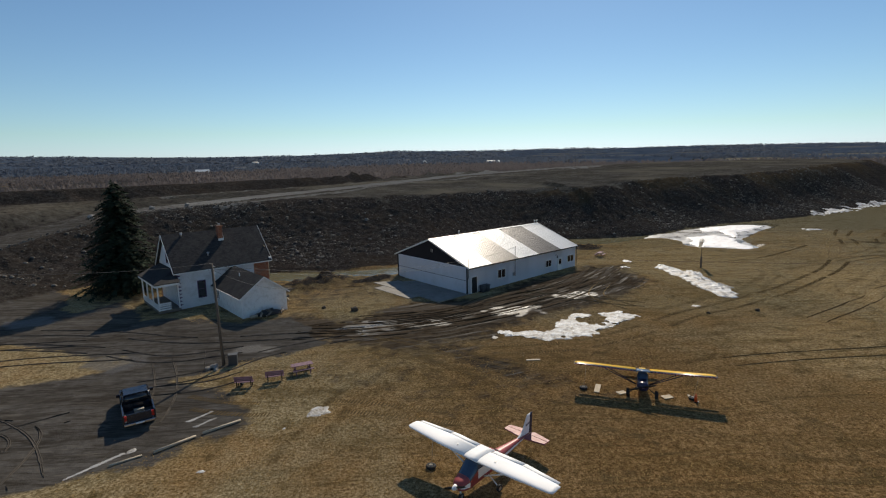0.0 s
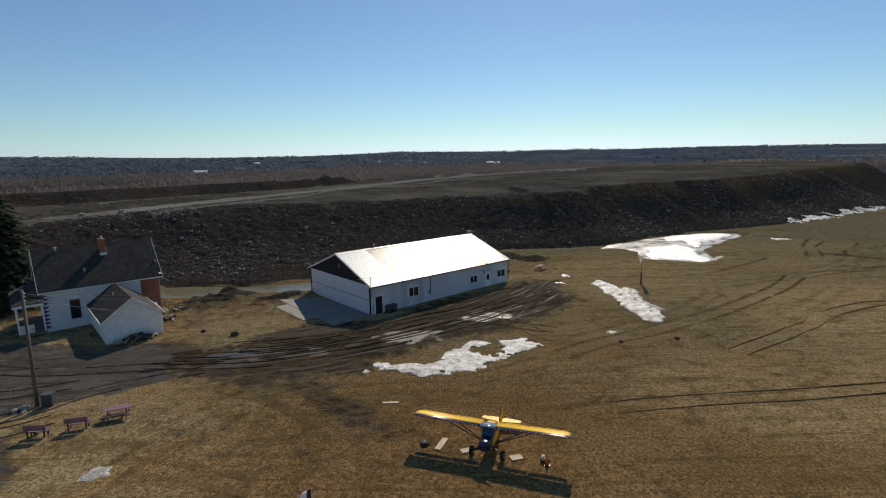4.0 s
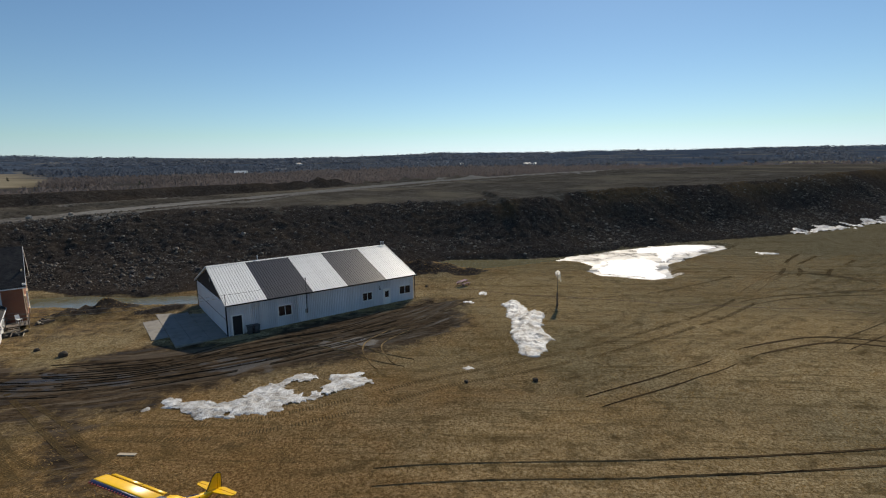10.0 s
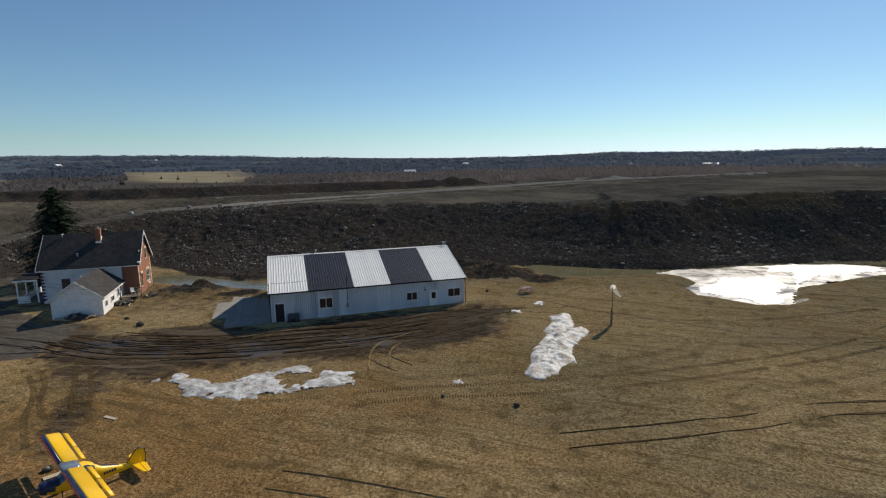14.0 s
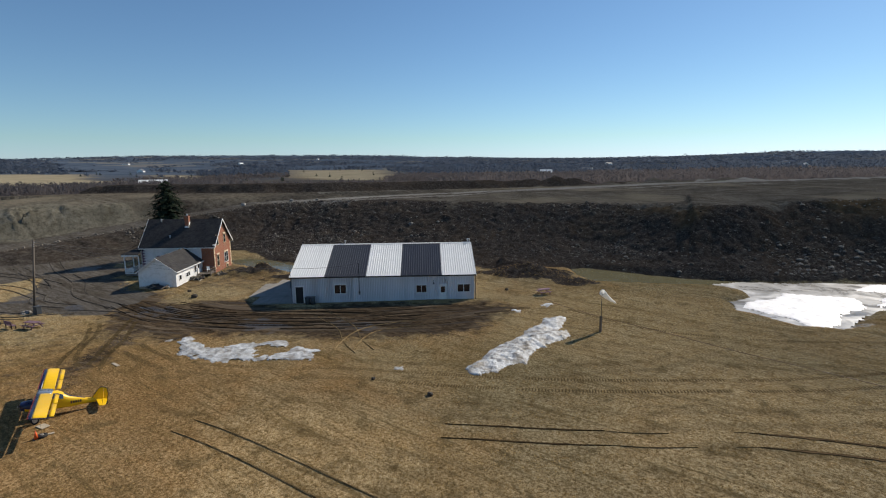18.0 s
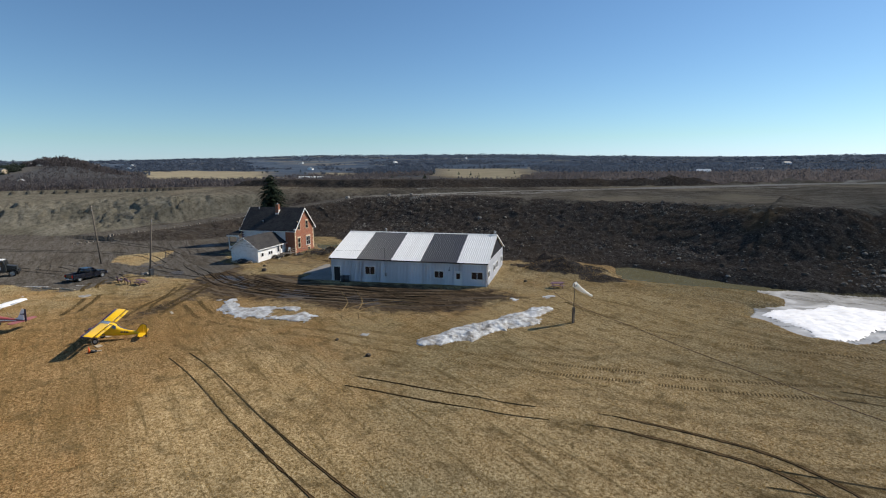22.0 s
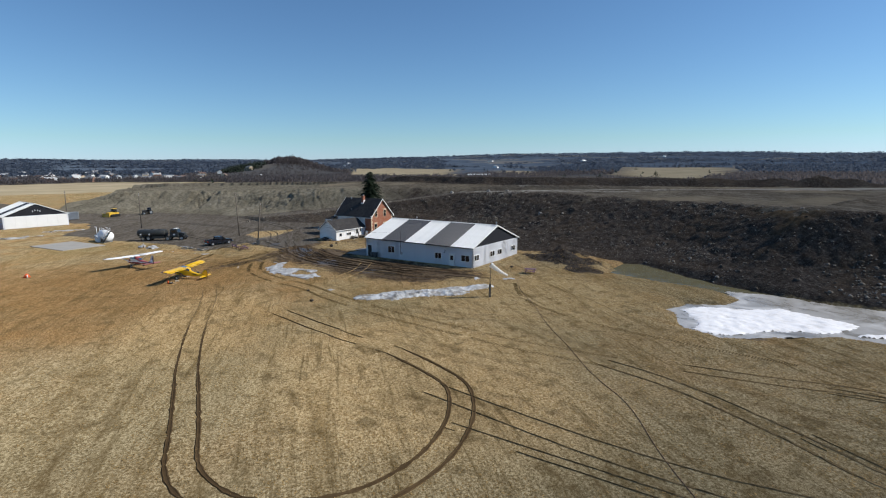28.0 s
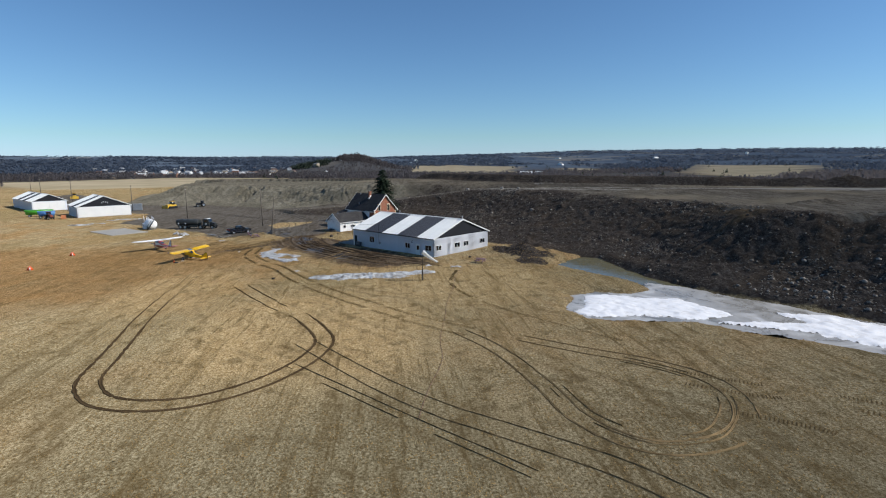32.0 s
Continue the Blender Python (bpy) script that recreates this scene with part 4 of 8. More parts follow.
def build_hangar(m, L, W, eave, ridge, stripes, label):
    h = thing("hangar", label, "hangar", m)
    half = W / 2
    # core walls with gable ends
    bm = bmesh.new()
    prism(bm, [(0.03, 0.03, 0), (L - 0.03, 0.03, 0), (L - 0.03, 0.03, eave - 0.05), (0.03, 0.03, eave - 0.05)], (0, 0.14, 0))
    prism(bm, [(0.03, W - 0.17, 0), (L - 0.03, W - 0.17, 0), (L - 0.03, W - 0.17, eave - 0.05), (0.03, W - 0.17, eave - 0.05)], (0, 0.14, 0))
    part("side_wall", bm, WALL_STEEL, h)
    for x in (0.03, L - 0.17):
        bm = bmesh.new()
        prism(bm, [(x, 0.17, 0), (x, W - 0.17, 0), (x, W - 0.17, eave - 0.1), (x, 0.17, eave - 0.1)], (0.14, 0, 0))
        part("end_wall", bm, WALL_STEEL, h)
        bm = bmesh.new()
        prism(bm, [(x, 0.03, eave - 0.1), (x, W - 0.03, eave - 0.1), (x, half, ridge - 0.14)], (0.14, 0, 0))
        part("gable", bm, DARK_TRIM, h, "charcoal gable panel")
    slope = math.atan2(ridge - eave, half)
    run = (half + 0.3) / math.cos(slope)
    n = round((L + 0.4) / 0.91)
    pw = (L + 0.4) / n
    meshes = {c: to_mesh("roof_sheet", rib_sheet(run, pw, 3), c) for c in (ROOF_WHITE, ROOF_DARK)}
    zl = eave - 0.3 * math.tan(slope)
    for k in range(n):
        c = stripes[min(len(stripes) - 1, int((k + 0.5) / n * len(stripes)))]
        me = meshes[ROOF_WHITE if c == "w" else ROOF_DARK]
        share("roof_sheet", me, h, Matrix.Translation((-0.2 + k * pw, -0.3, zl)) @ Matrix.Rotation(slope, 4, "X"))
        share("roof_sheet", me, h, Matrix.Translation((-0.2 + (k + 1) * pw, W + 0.3, zl)) @ Matrix.Rotation(math.pi, 4, "Z") @ Matrix.Rotation(slope, 4, "X"))
    bm = bmesh.new()
    prism(bm, [(-0.22, half - 0.25, ridge - 0.03), (-0.22, half, ridge + 0.07), (-0.22, half + 0.25, ridge - 0.03)], (L + 0.44, 0, 0))
    part("ridge_cap", bm, ROOF_WHITE, h)
    for y in (-0.3, W + 0.22):
        bm = bmesh.new()
        box(bm, -0.2, L + 0.2, y, y + 0.08, zl - 0.16, zl - 0.015)
        part("fascia", bm, DARK_TRIM, h, "charcoal eave fascia")
    for x in (-0.24, L + 0.2):
        bm = bmesh.new()
        for s in (-1, 1):
            prism(bm, [(x, half, ridge - 0.16), (x, half, ridge + 0.05), (x, half + s * (half + 0.3), zl + 0.05), (x, half + s * (half + 0.3), zl - 0.16)], (0.04, 0, 0))
        part("barge_board", bm, ROOF_WHITE, h)
    return h


def wall_sheets(h, m, length, height_, skip=(), mat=None, wide=0.91):
    """Ribbed cladding sheets, standing upright along x, outward -y."""
    n = round(length / wide)
    pw = length / n
    me = to_mesh("wall_sheet", rib_sheet(height_, pw, 4, 0.022), mat or WALL_STEEL)
    for k in range(n):
        share("wall_sheet", me, h, m @ Matrix.Translation((k * pw, 0, 0)) @ Matrix.Rotation(math.pi / 2, 4, "X"))


HX, HY, HL, HW = 3.35, 67.53, 24.25, 16.05
hangar = build_hangar(pose(HX, HY, -0.05, 0, 0, YAW), HL, HW, 3.78, 6.75, "wdwdw", "long steel hangar with black and white striped roof")
wall_sheets(hangar, pose(0, 0.03, 0.12), HL, 3.55)
wall_sheets(hangar, pose(HL - 0.03, 0, 0.12, 0, 0, 90), HW, 3.5, mat=WALL_STEEL)
for u, z, w, hh in ((5.65, 1.35, 1.5, 1.15), (16.5, 1.3, 1.3, 0.95), (22.0, 1.3, 1.6, 1.0)):
    window(hangar, pose(u, -0.03, z), w, hh)


# ---- doors, masts and fittings of the striped hangar ----
RUBBER = surface("black_rubber", (0.018, 0.018, 0.018), rough=0.85, vary=0.2, grain=20)
STEEL = surface("galvanised_steel", (0.42, 0.43, 0.44), rough=0.42, metal=0.7, vary=0.12, grain=8)
BIN_GREY = surface("dark_grey_plastic", (0.045, 0.05, 0.055), rough=0.55, vary=0.15)
CONCRETE = surface("pale_concrete", (0.23, 0.216, 0.192), rough=0.9, vary=0.2, grain=3, big=0.4, relief=0.3, dirt=(0.11, 0.096, 0.078), dirt_amt=0.6)
DOOR_BLUE = surface("shaded_door_steel", (0.62, 0.645, 0.69), rough=0.5, vary=0.05, grain=3, big=0.3, dirt=(0.4, 0.39, 0.37), dirt_amt=0.25)


def plain_door(parent, m, w, h, leaf_mat, glazed=False, open_dark=False):
    bm = bmesh.new()
    for x0, x1, z0, z1 in ((-0.1, 0, 0, h + 0.1), (w, w + 0.1, 0, h + 0.1), (0, w, h, h + 0.1)):
        box(bm, x0, x1, -0.07, 0.05, z0, z1)
    fr = part("door", bm, WHITE_PAINT, parent, "", m)
    bm = bmesh.new()
    box(bm, 0.01, w - 0.01, -0.03, 0.01, 0.02, h - 0.01)
    # an open doorway is a near-black panel, indoor shade put into its colour
    part("leaf", bm, leaf_mat, fr, "near-black panel for the gloom of an open doorway" if open_dark else "")
    if glazed:
        bm = bmesh.new()
        box(bm, 0.2, w - 0.2, -0.05, -0.028, h * 0.52, h - 0.2)
        part("pane", bm, GLASS_DARK, fr)
    if not open_dark:
        bm = bmesh.new()
        rod(bm, (w - 0.12, -0.04, 1.0), (w - 0.12, -0.11, 1.0), 0.035, 0.03, 6)
        part("handle", bm, STEEL, fr)
    return fr


plain_door(hangar, pose(0.5, -0.03, 0.1), 1.0, 2.2, surface("doorway_gloom", (0.012, 0.012, 0.014), rough=0.8), open_dark=True)
plain_door(hangar, pose(19.55, -0.03, 0.15), 0.95, 2.1, WHITE_PAINT, glazed=True)
for v, w in ((0.5, 1.35), (5.65, 1.5), (8.35, 1.4), (13.4, 1.5)):
    window(hangar, pose(HL + 0.03, v, 1.45, 0, 0, 90), w, 0.85)
# folding aircraft door in the west end: two leaves, each of wide panels
for z0, z1 in ((0.1, 1.85), (1.9, 3.62)):
    n = 6
    pw = (HW - 0.9) / n
    for k in range(n):
        bm = bmesh.new()
        box(bm, -0.05, 0.02, 0.45 + k * pw + 0.006, 0.45 + (k + 1) * pw - 0.006, z0, z1)
        part("door_panel", bm, DOOR_BLUE, hangar)
bm = bmesh.new()
box(bm, -0.08, 0.02, 0.42, HW - 0.42, 1.85, 1.90)
part("door_hinge", bm, DARK_TRIM, hangar)
for y in (0.2, HW - 0.36):
    bm = bmesh.new()
    box(bm, -0.1, 0.02, y, y + 0.16, 0, 3.75)
    part("door_post", bm, DARK_TRIM, hangar)
for p in ((0.62, 0.40, 0.25), (0.36, 0.52, 0.22), (0.66, 0.55, 0.2)):
    bm = bmesh.new()
    box(bm, -0.03, 0.0, HW / 2 - p[0], HW / 2 - p[0] + p[2] * 0.5, 4.5 + p[1], 4.5 + p[1] + 0.35)
    part("emblem_piece", bm, STEEL, hangar, "pale worn emblem on the gable")
# service mast through the eave, conduit and meter
bm = bmesh.new()
rod(bm, (8.95, -0.36, 1.2), (8.95, -0.36, 5.5), 0.045, 0.04)
rod(bm, (8.95, -0.36, 5.5), (8.95, -0.5, 5.42), 0.05, 0.03)
part("service_mast", bm, DARK_TRIM, hangar)
bm = bmesh.new()
box(bm, 8.8, 9.1, -0.2, -0.02, 1.2, 1.65)
part("meter_box", bm, STEEL, hangar)
bm = bmesh.new()
rod(bm, (-0.1, -0.1, 2.2), (-0.1, -0.1, 4.9), 0.035)
part("corner_mast", bm, DARK_TRIM, hangar)
for x, y in ((HL + 0.12, -0.1),):
    bm = bmesh.new()
    tube(bm, [(x, y, 3.6), (x, y, 0.35), (x + 0.45, y - 0.1, 0.08)], 0.05)
    part("downpipe", bm, DARK_TRIM, hangar)
bm = bmesh.new()
tube(bm, [(18.8, -0.02, 2.75), (18.8, -0.35, 2.95), (18.8, -0.45, 2.7)], 0.03)
rod(bm, (18.8, -0.45, 2.72), (18.8, -0.45, 2.5), 0.03, 0.14)
part("wall_lamp", bm, DARK_TRIM, hangar)
for k, (x, y) in enumerate(((6.0, 0.25), (24.2, 0.0), (24.0, 0.3))):
    bm = bmesh.new()
    rod(bm, (x, HW / 2 + y, 6.55), (x, HW / 2 + y, 7.15), 0.06)
    rod(bm, (x, HW / 2 + y, 7.15), (x, HW / 2 + y, 7.3), 0.14, 0.12)
    part("roof_vent", bm, STEEL, hangar)
bm = bmesh.new()
box(bm, 0.05, HL + 0.05, -0.06, 0.0, -0.05, 0.13)
part("plinth", bm, CONCRETE, hangar)


def wheelie_bin(m):
    t = thing("wheelie_bin", "dark grey plastic bin against the hangar wall", "bin", m, "bins by the hangar")
    bm = bmesh.new()
    loft(bm, [[(x * s, y * s, z) for x, y in ((-0.3, -0.33), (0.3, -0.33), (0.3, 0.33), (-0.3, 0.33))] for z, s in ((0.06, 0.8), (0.95, 1.0))])
    part("body", bm, BIN_GREY, t)
    bm = bmesh.new()
    box(bm, -0.33, 0.33, -0.36, 0.38, 0.95, 1.02)
    part("lid", bm, BIN_GREY, t)
    for x in (-0.26, 0.26):
        bm = bmesh.new()
        rod(bm, (x - 0.03, 0.3, 0.1), (x + 0.03, 0.3, 0.1), 0.1)
        part("wheel", bm, RUBBER, t)
    return t


HM = pose(HX, HY, 0, 0, 0, YAW)
b1 = wheelie_bin(HM @ pose(2.15, -0.55, 0))
copy_thing(b1, HM @ pose(2.85, -0.6, 0, 0, 0, 8))
# concrete apron before the folding door
slab = thing("apron", "cracked pale concrete apron before the hangar", "apron", HM, kind="structure")
slab.empty_display_size = 0.3
for i in range(4):
    for j in range(4):
        x1, x0 = -0.1 - i * 1.75, -0.1 - (i + 1) * 1.75
        y0, y1 = j * 4.05, (j + 1) * 4.05
        if (i, j) in ((3, 0), (3, 3)):
            continue
        bm = bmesh.new()
        vs = box(bm, x0 + 0.02, x1 - 0.02, y0 + 0.02, y1 - 0.02, -0.3, 0.07 + 0.015 * ((i * 7 + j * 3) % 3))
        part("slab", bm, CONCRETE, slab)


# ---- aeroplanes ----
CREAM_WHITE = surface("aircraft_white", (0.87, 0.87, 0.86), rough=0.6, spec=0.3, vary=0.03, grain=2, big=0.4, relief=0, dirt=(0.7, 0.69, 0.66), dirt_amt=0.2)
MAROON = surface("faded_red_paint", (0.36, 0.065, 0.06), rough=0.4, vary=0.18, grain=3, big=0.6, relief=0, dirt=(0.33, 0.12, 0.11), dirt_amt=0.5)
FADED_RED = surface("chalky_red_paint", (0.31, 0.092, 0.09), rough=0.55, vary=0.15, grain=3, big=0.8, relief=0)
YELLOW = surface("yellow_fabric_paint", (0.85, 0.50, 0.01), rough=0.33, vary=0.07, grain=4, big=0.5, relief=0.03)
NAVY = surface("navy_paint", (0.012, 0.018, 0.06), rough=0.3, vary=0.2, grain=3)
BLACK = surface("black_paint", (0.014, 0.014, 0.015), rough=0.45, vary=0.2)
PERSPEX = surface("perspex", (0.04, 0.07, 0.115), rough=0.06, vary=0.2, relief=0, spec=0.9)
SKYLIGHT = surface("grey_blue_perspex", (0.16, 0.20, 0.26), rough=0.15, vary=0.2, relief=0, spec=0.8)
PLANK = surface("weathered_plank", (0.42, 0.36, 0.27), rough=0.85, vary=0.22, grain=9, big=1.2)
ORANGE = surface("orange_plastic", (0.75, 0.11, 0.02), rough=0.5, vary=0.1)


def aerofoil(chord, thick, n=9):
    """Section in (y, z): leading edge at y = 0, running back to y = chord."""
    up = [(chord * (0.5 - 0.5 * math.cos(math.pi * k / n)), 0) for k in range(n + 1)]
    f = lambda y: thick * chord * 5 * (0.2969 * math.sqrt(max(y / chord, 0)) - 0.126 * (y / chord) - 0.3516 * (y / chord) ** 2 + 0.2843 * (y / chord) ** 3 - 0.1036 * (y / chord) ** 4)
    top = [(y, f(y) * 1.25) for y, _ in up]
    bot = [(y, -f(y) * 0.55) for y, _ in up[1:-1]][::-1]
    return top + bot


def wing_piece(stations, y_from=0.0, y_to=1.0):
    """Stations of (x, y of leading edge, z, chord, thickness); the slice of the section between two chord fractions."""
    bm = bmesh.new()
    rings = []
    for x, y0, z, c, th in stations:
        sec = aerofoil(c, th)
        ring = []
        for y, dz in sec:
            yy = min(max(y, c * y_from), c * y_to)
            if yy != y:
                k = min(range(len(sec) // 2 + 1), key=lambda i: abs(sec[i][0] - yy))
                dz = math.copysign(abs(sec[k][1]) * (1 if dz >= 0 else 0.44), dz) if dz else 0
            ring.append((x, y0 + yy, z + dz))
        rings.append(ring)
    loft(bm, rings)
    bmesh.ops.remove_doubles(bm, verts=bm.verts[:], dist=0.0004)
    return bm


def wheel(parent, c, r, w, name="wheel", rim_mat=None):
    bm = bmesh.new()
    x, y, z = c
    prof = [(-w / 2, r * 0.62), (-w / 2, r * 0.9), (-w * 0.32, r), (w * 0.32, r), (w / 2, r * 0.9), (w / 2, r * 0.62)]
    rings = [[(x + px, y + pr * math.cos(a), z + pr * math.sin(a)) for px, pr in prof] for a in [2 * math.pi * k / 18 for k in range(19)]]
    loft(bm, rings, cap=False)
    bmesh.ops.remove_doubles(bm, verts=bm.verts[:], dist=0.0005)
    wh = part(name, bm, RUBBER, parent)
    bm = bmesh.new()
    rod(bm, (x - w * 0.4, y, z), (x + w * 0.4, y, z), r * 0.63, r * 0.63, 14)
    part("rim", bm, rim_mat or STEEL, wh)
    return wh


def fuselage(rings, material_of, parent):
    """Rings of (y, half width, z bottom, z top, squareness); faces sorted into parts by material_of."""
    pts = []
    for y, w, z0, z1, sq in rings:
        c, h = (z0 + z1) / 2, (z1 - z0) / 2
        ring = []
        for k in range(16):
            a = 2 * math.pi * (k + 0.5) / 16
            ca, sa = math.cos(a), math.sin(a)
            e = 2 / sq
            ring.append((w * math.copysign(abs(ca) ** e, ca), y, c + h * math.copysign(abs(sa) ** e, sa)))
        pts.append(ring)
    groups = {}
    for i in range(len(pts) - 1):
        for k in range(16):
            j = (k + 1) % 16
            groups.setdefault(material_of(i, k), []).append((pts[i][k], pts[i][j], pts[i + 1][j], pts[i + 1][k]))
    groups.setdefault(material_of(0, 0), []).append(tuple(pts[0][::-1]))
    groups.setdefault(material_of(len(pts) - 2, 0), []).append(tuple(pts[-1]))
    for (name, mat, label), quads in groups.items():
        bm = bmesh.new()
        for q in quads:
            f = bm.faces.new([bm.verts.new(p) for p in q])
            f.smooth = True
        bmesh.ops.remove_doubles(bm, verts=bm.verts[:], dist=0.0005)
        part(name, bm, mat, parent, label)


def fin_shape(parent, name, outline, th, mat, label=""):
    """An upright surface in the plane x = 0 from its (y, z) outline."""
    bm = bmesh.new()
    prism(bm, [(-th / 2, y, z) for y, z in outline], (th, 0, 0))
    bevelled(bm, th * 0.3)
    return part(name, bm, mat, parent, label)


def flat_shape(parent, name, outline, z, th, mat, label=""):
    bm = bmesh.new()
    prism(bm, [(x, y, z) for x, y in outline], (0, 0, th))
    bevelled(bm, th * 0.3)
    return part(name, bm, mat, parent, label)


def red_aeroplane(m):
    p = thing("light_aeroplane", "high-wing light aeroplane, white wings over faded red body", "aeroplane", m)
    for s in (-1, 1):
        bm = wing_piece([(s * 0.48, -0.82, 2.02, 1.63, 0.12), (s * 2.6, -0.82, 2.06, 1.63, 0.12), (s * 4.9, -0.72, 2.13, 1.18, 0.12), (s * 5.1, -0.62, 2.14, 0.95, 0.08)], 0.0, 0.745)
        part("wing", bm, CREAM_WHITE, p)
        bm = wing_piece([(s * 0.55, -0.82, 2.01, 1.63, 0.12), (s * 2.55, -0.82, 2.05, 1.63, 0.12)], 0.755, 1.0)
        part("flap", bm, CREAM_WHITE, p)
        bm = wing_piece([(s * 2.6, -0.82, 2.05, 1.63, 0.12), (s * 4.9, -0.72, 2.12, 1.18, 0.12)], 0.755, 1.0)
        part("aileron", bm, CREAM_WHITE, p)
        bm = bmesh.new()
        rod(bm, (s * 0.5, -0.2, 0.92), (s * 2.55, -0.25, 1.98), 0.05, 0.04)
        part("wing_strut", bm, CREAM_WHITE, p)
        bm = bmesh.new()
        tube(bm, [(s * 0.42, 0.28, 0.75), (s * 1.05, 0.32, 0.3), (s * 1.16, 0.32, 0.28)], 0.035)
        part("gear_leg", bm, CREAM_WHITE, p)
        wheel(p, (s * 1.16, 0.32, 0.21), 0.21, 0.15)
        flat_shape(p, "tailplane", [(s * 0.1, 4.2), (s * 1.5, 4.42), (s * 1.53, 4.78), (s * 0.1, 4.82)], 1.06, 0.09, FADED_RED)
        flat_shape(p, "elevator", [(s * 0.1, 4.85), (s * 1.53, 4.81), (s * 1.48, 5.08), (s * 0.25, 5.3), (s * 0.1, 5.1)], 1.07, 0.06, FADED_RED)
    bm = wing_piece([(-0.5, -0.82, 2.01, 1.63, 0.12), (0.5, -0.82, 2.01, 1.63, 0.12)])
    part("wing_centre", bm, CREAM_WHITE, p)
    rings = [(-2.0, 0.16, 0.82, 1.12, 2.0), (-1.92, 0.3, 0.70, 1.22, 2.4), (-1.75, 0.4, 0.64, 1.28, 2.7), (-1.55, 0.45, 0.6, 1.33, 3.0), (-1.38, 0.49, 0.57, 1.38, 3.2), (-0.72, 0.51, 0.57, 1.99, 3.4),
             (0.75, 0.5, 0.6, 2.0, 3.4), (1.2, 0.44, 0.68, 1.78, 3.0), (1.75, 0.36, 0.76, 1.44, 2.8), (3.2, 0.22, 0.9, 1.3, 2.6), (4.7, 0.09, 1.0, 1.2, 2.2), (5.15, 0.05, 1.02, 1.16, 2.0)]
    names = {"c": ("cowling", MAROON, "faded red cowling"), "w": ("windscreen", PERSPEX, ""), "b": ("fuselage", MAROON, ""), "g": ("cabin_window", PERSPEX, ""), "s": ("white_stripe", CREAM_WHITE, "")}

    def who(i, k):
        up = 2 <= k <= 5
        side = k in (0, 1, 6, 7)
        if i < 4:
            return names["s"] if k in (8, 15) else names["c"]
        if i == 4:
            return names["w"] if 0 <= k <= 7 else names["b"]
        if i in (5,) and side and k in (1, 6, 0, 7):
            return names["g"] if k in (0, 1, 6, 7) else names["b"]
        if i in (7,) and up:
            return names["g"]
        if k in (8, 15):
            return names["s"]
        return names["b"]
    fuselage(rings, who, p)
    fin_shape(p, "tail_fin", [(3.55, 1.2), (4.3, 1.45), (4.85, 2.42), (5.12, 2.42), (4.98, 1.15)], 0.09, CREAM_WHITE, "white fin with a dark trailing edge")
    fin_shape(p, "rudder", [(5.01, 1.0), (5.14, 2.44), (5.38, 2.42), (5.3, 1.0)], 0.06, NAVY)
    bm = bmesh.new()
    for k in range(4):
        box(bm, -0.052, 0.052, 4.6 + k * 0.13, 4.68 + k * 0.13, 1.72 + k * 0.02, 1.86 + k * 0.02)
    part("fin_mark", bm, NAVY, p)
    bm = bmesh.new()
    rod(bm, (0, -1.7, 0.75), (0, -1.62, 0.3), 0.045)
    part("nose_leg", bm, CREAM_WHITE, p)
    wheel(p, (0, -1.6, 0.19), 0.19, 0.14)
    bm = bmesh.new()
    loft(bm, [[(r * math.cos(a), y, 0.97 + r * math.sin(a)) for a in [2 * math.pi * k / 12 for k in range(12)]] for y, r in ((-2.02, 0.17), (-2.18, 0.13), (-2.3, 0.06), (-2.34, 0.01))])
    part("spinner", bm, CREAM_WHITE, p)
    for s in (-1, 1):
        bm = bmesh.new()
        d = Vector((s * 0.82, 0, s * 0.42)).normalized()
        loft(bm, [[Vector((0, -2.12, 0.97)) + d * r + Vector((-d.z * w * e, f * w * 0.3, d.x * w * e)) for e, f in ((-1, 0.6), (0, -0.4), (1, -0.6), (0, 0.4))] for r, w in ((0.1, 0.05), (0.4, 0.08), (0.85, 0.05))])
        part("propeller_blade", bm, BLACK, p)
    bm = bmesh.new()
    rod(bm, (0.1, 0.55, 2.2), (0.1, 0.75, 2.5), 0.008, 0.006, 5)
    part("aerial", bm, BLACK, p)
    for s in (-1, 1):
        bm = bmesh.new()
        rod(bm, (s * 1.35, -0.3, 2.17), (s * 1.35, -0.3, 2.2), 0.045, 0.04)
        part("fuel_cap", bm, STEEL, p)
    return p


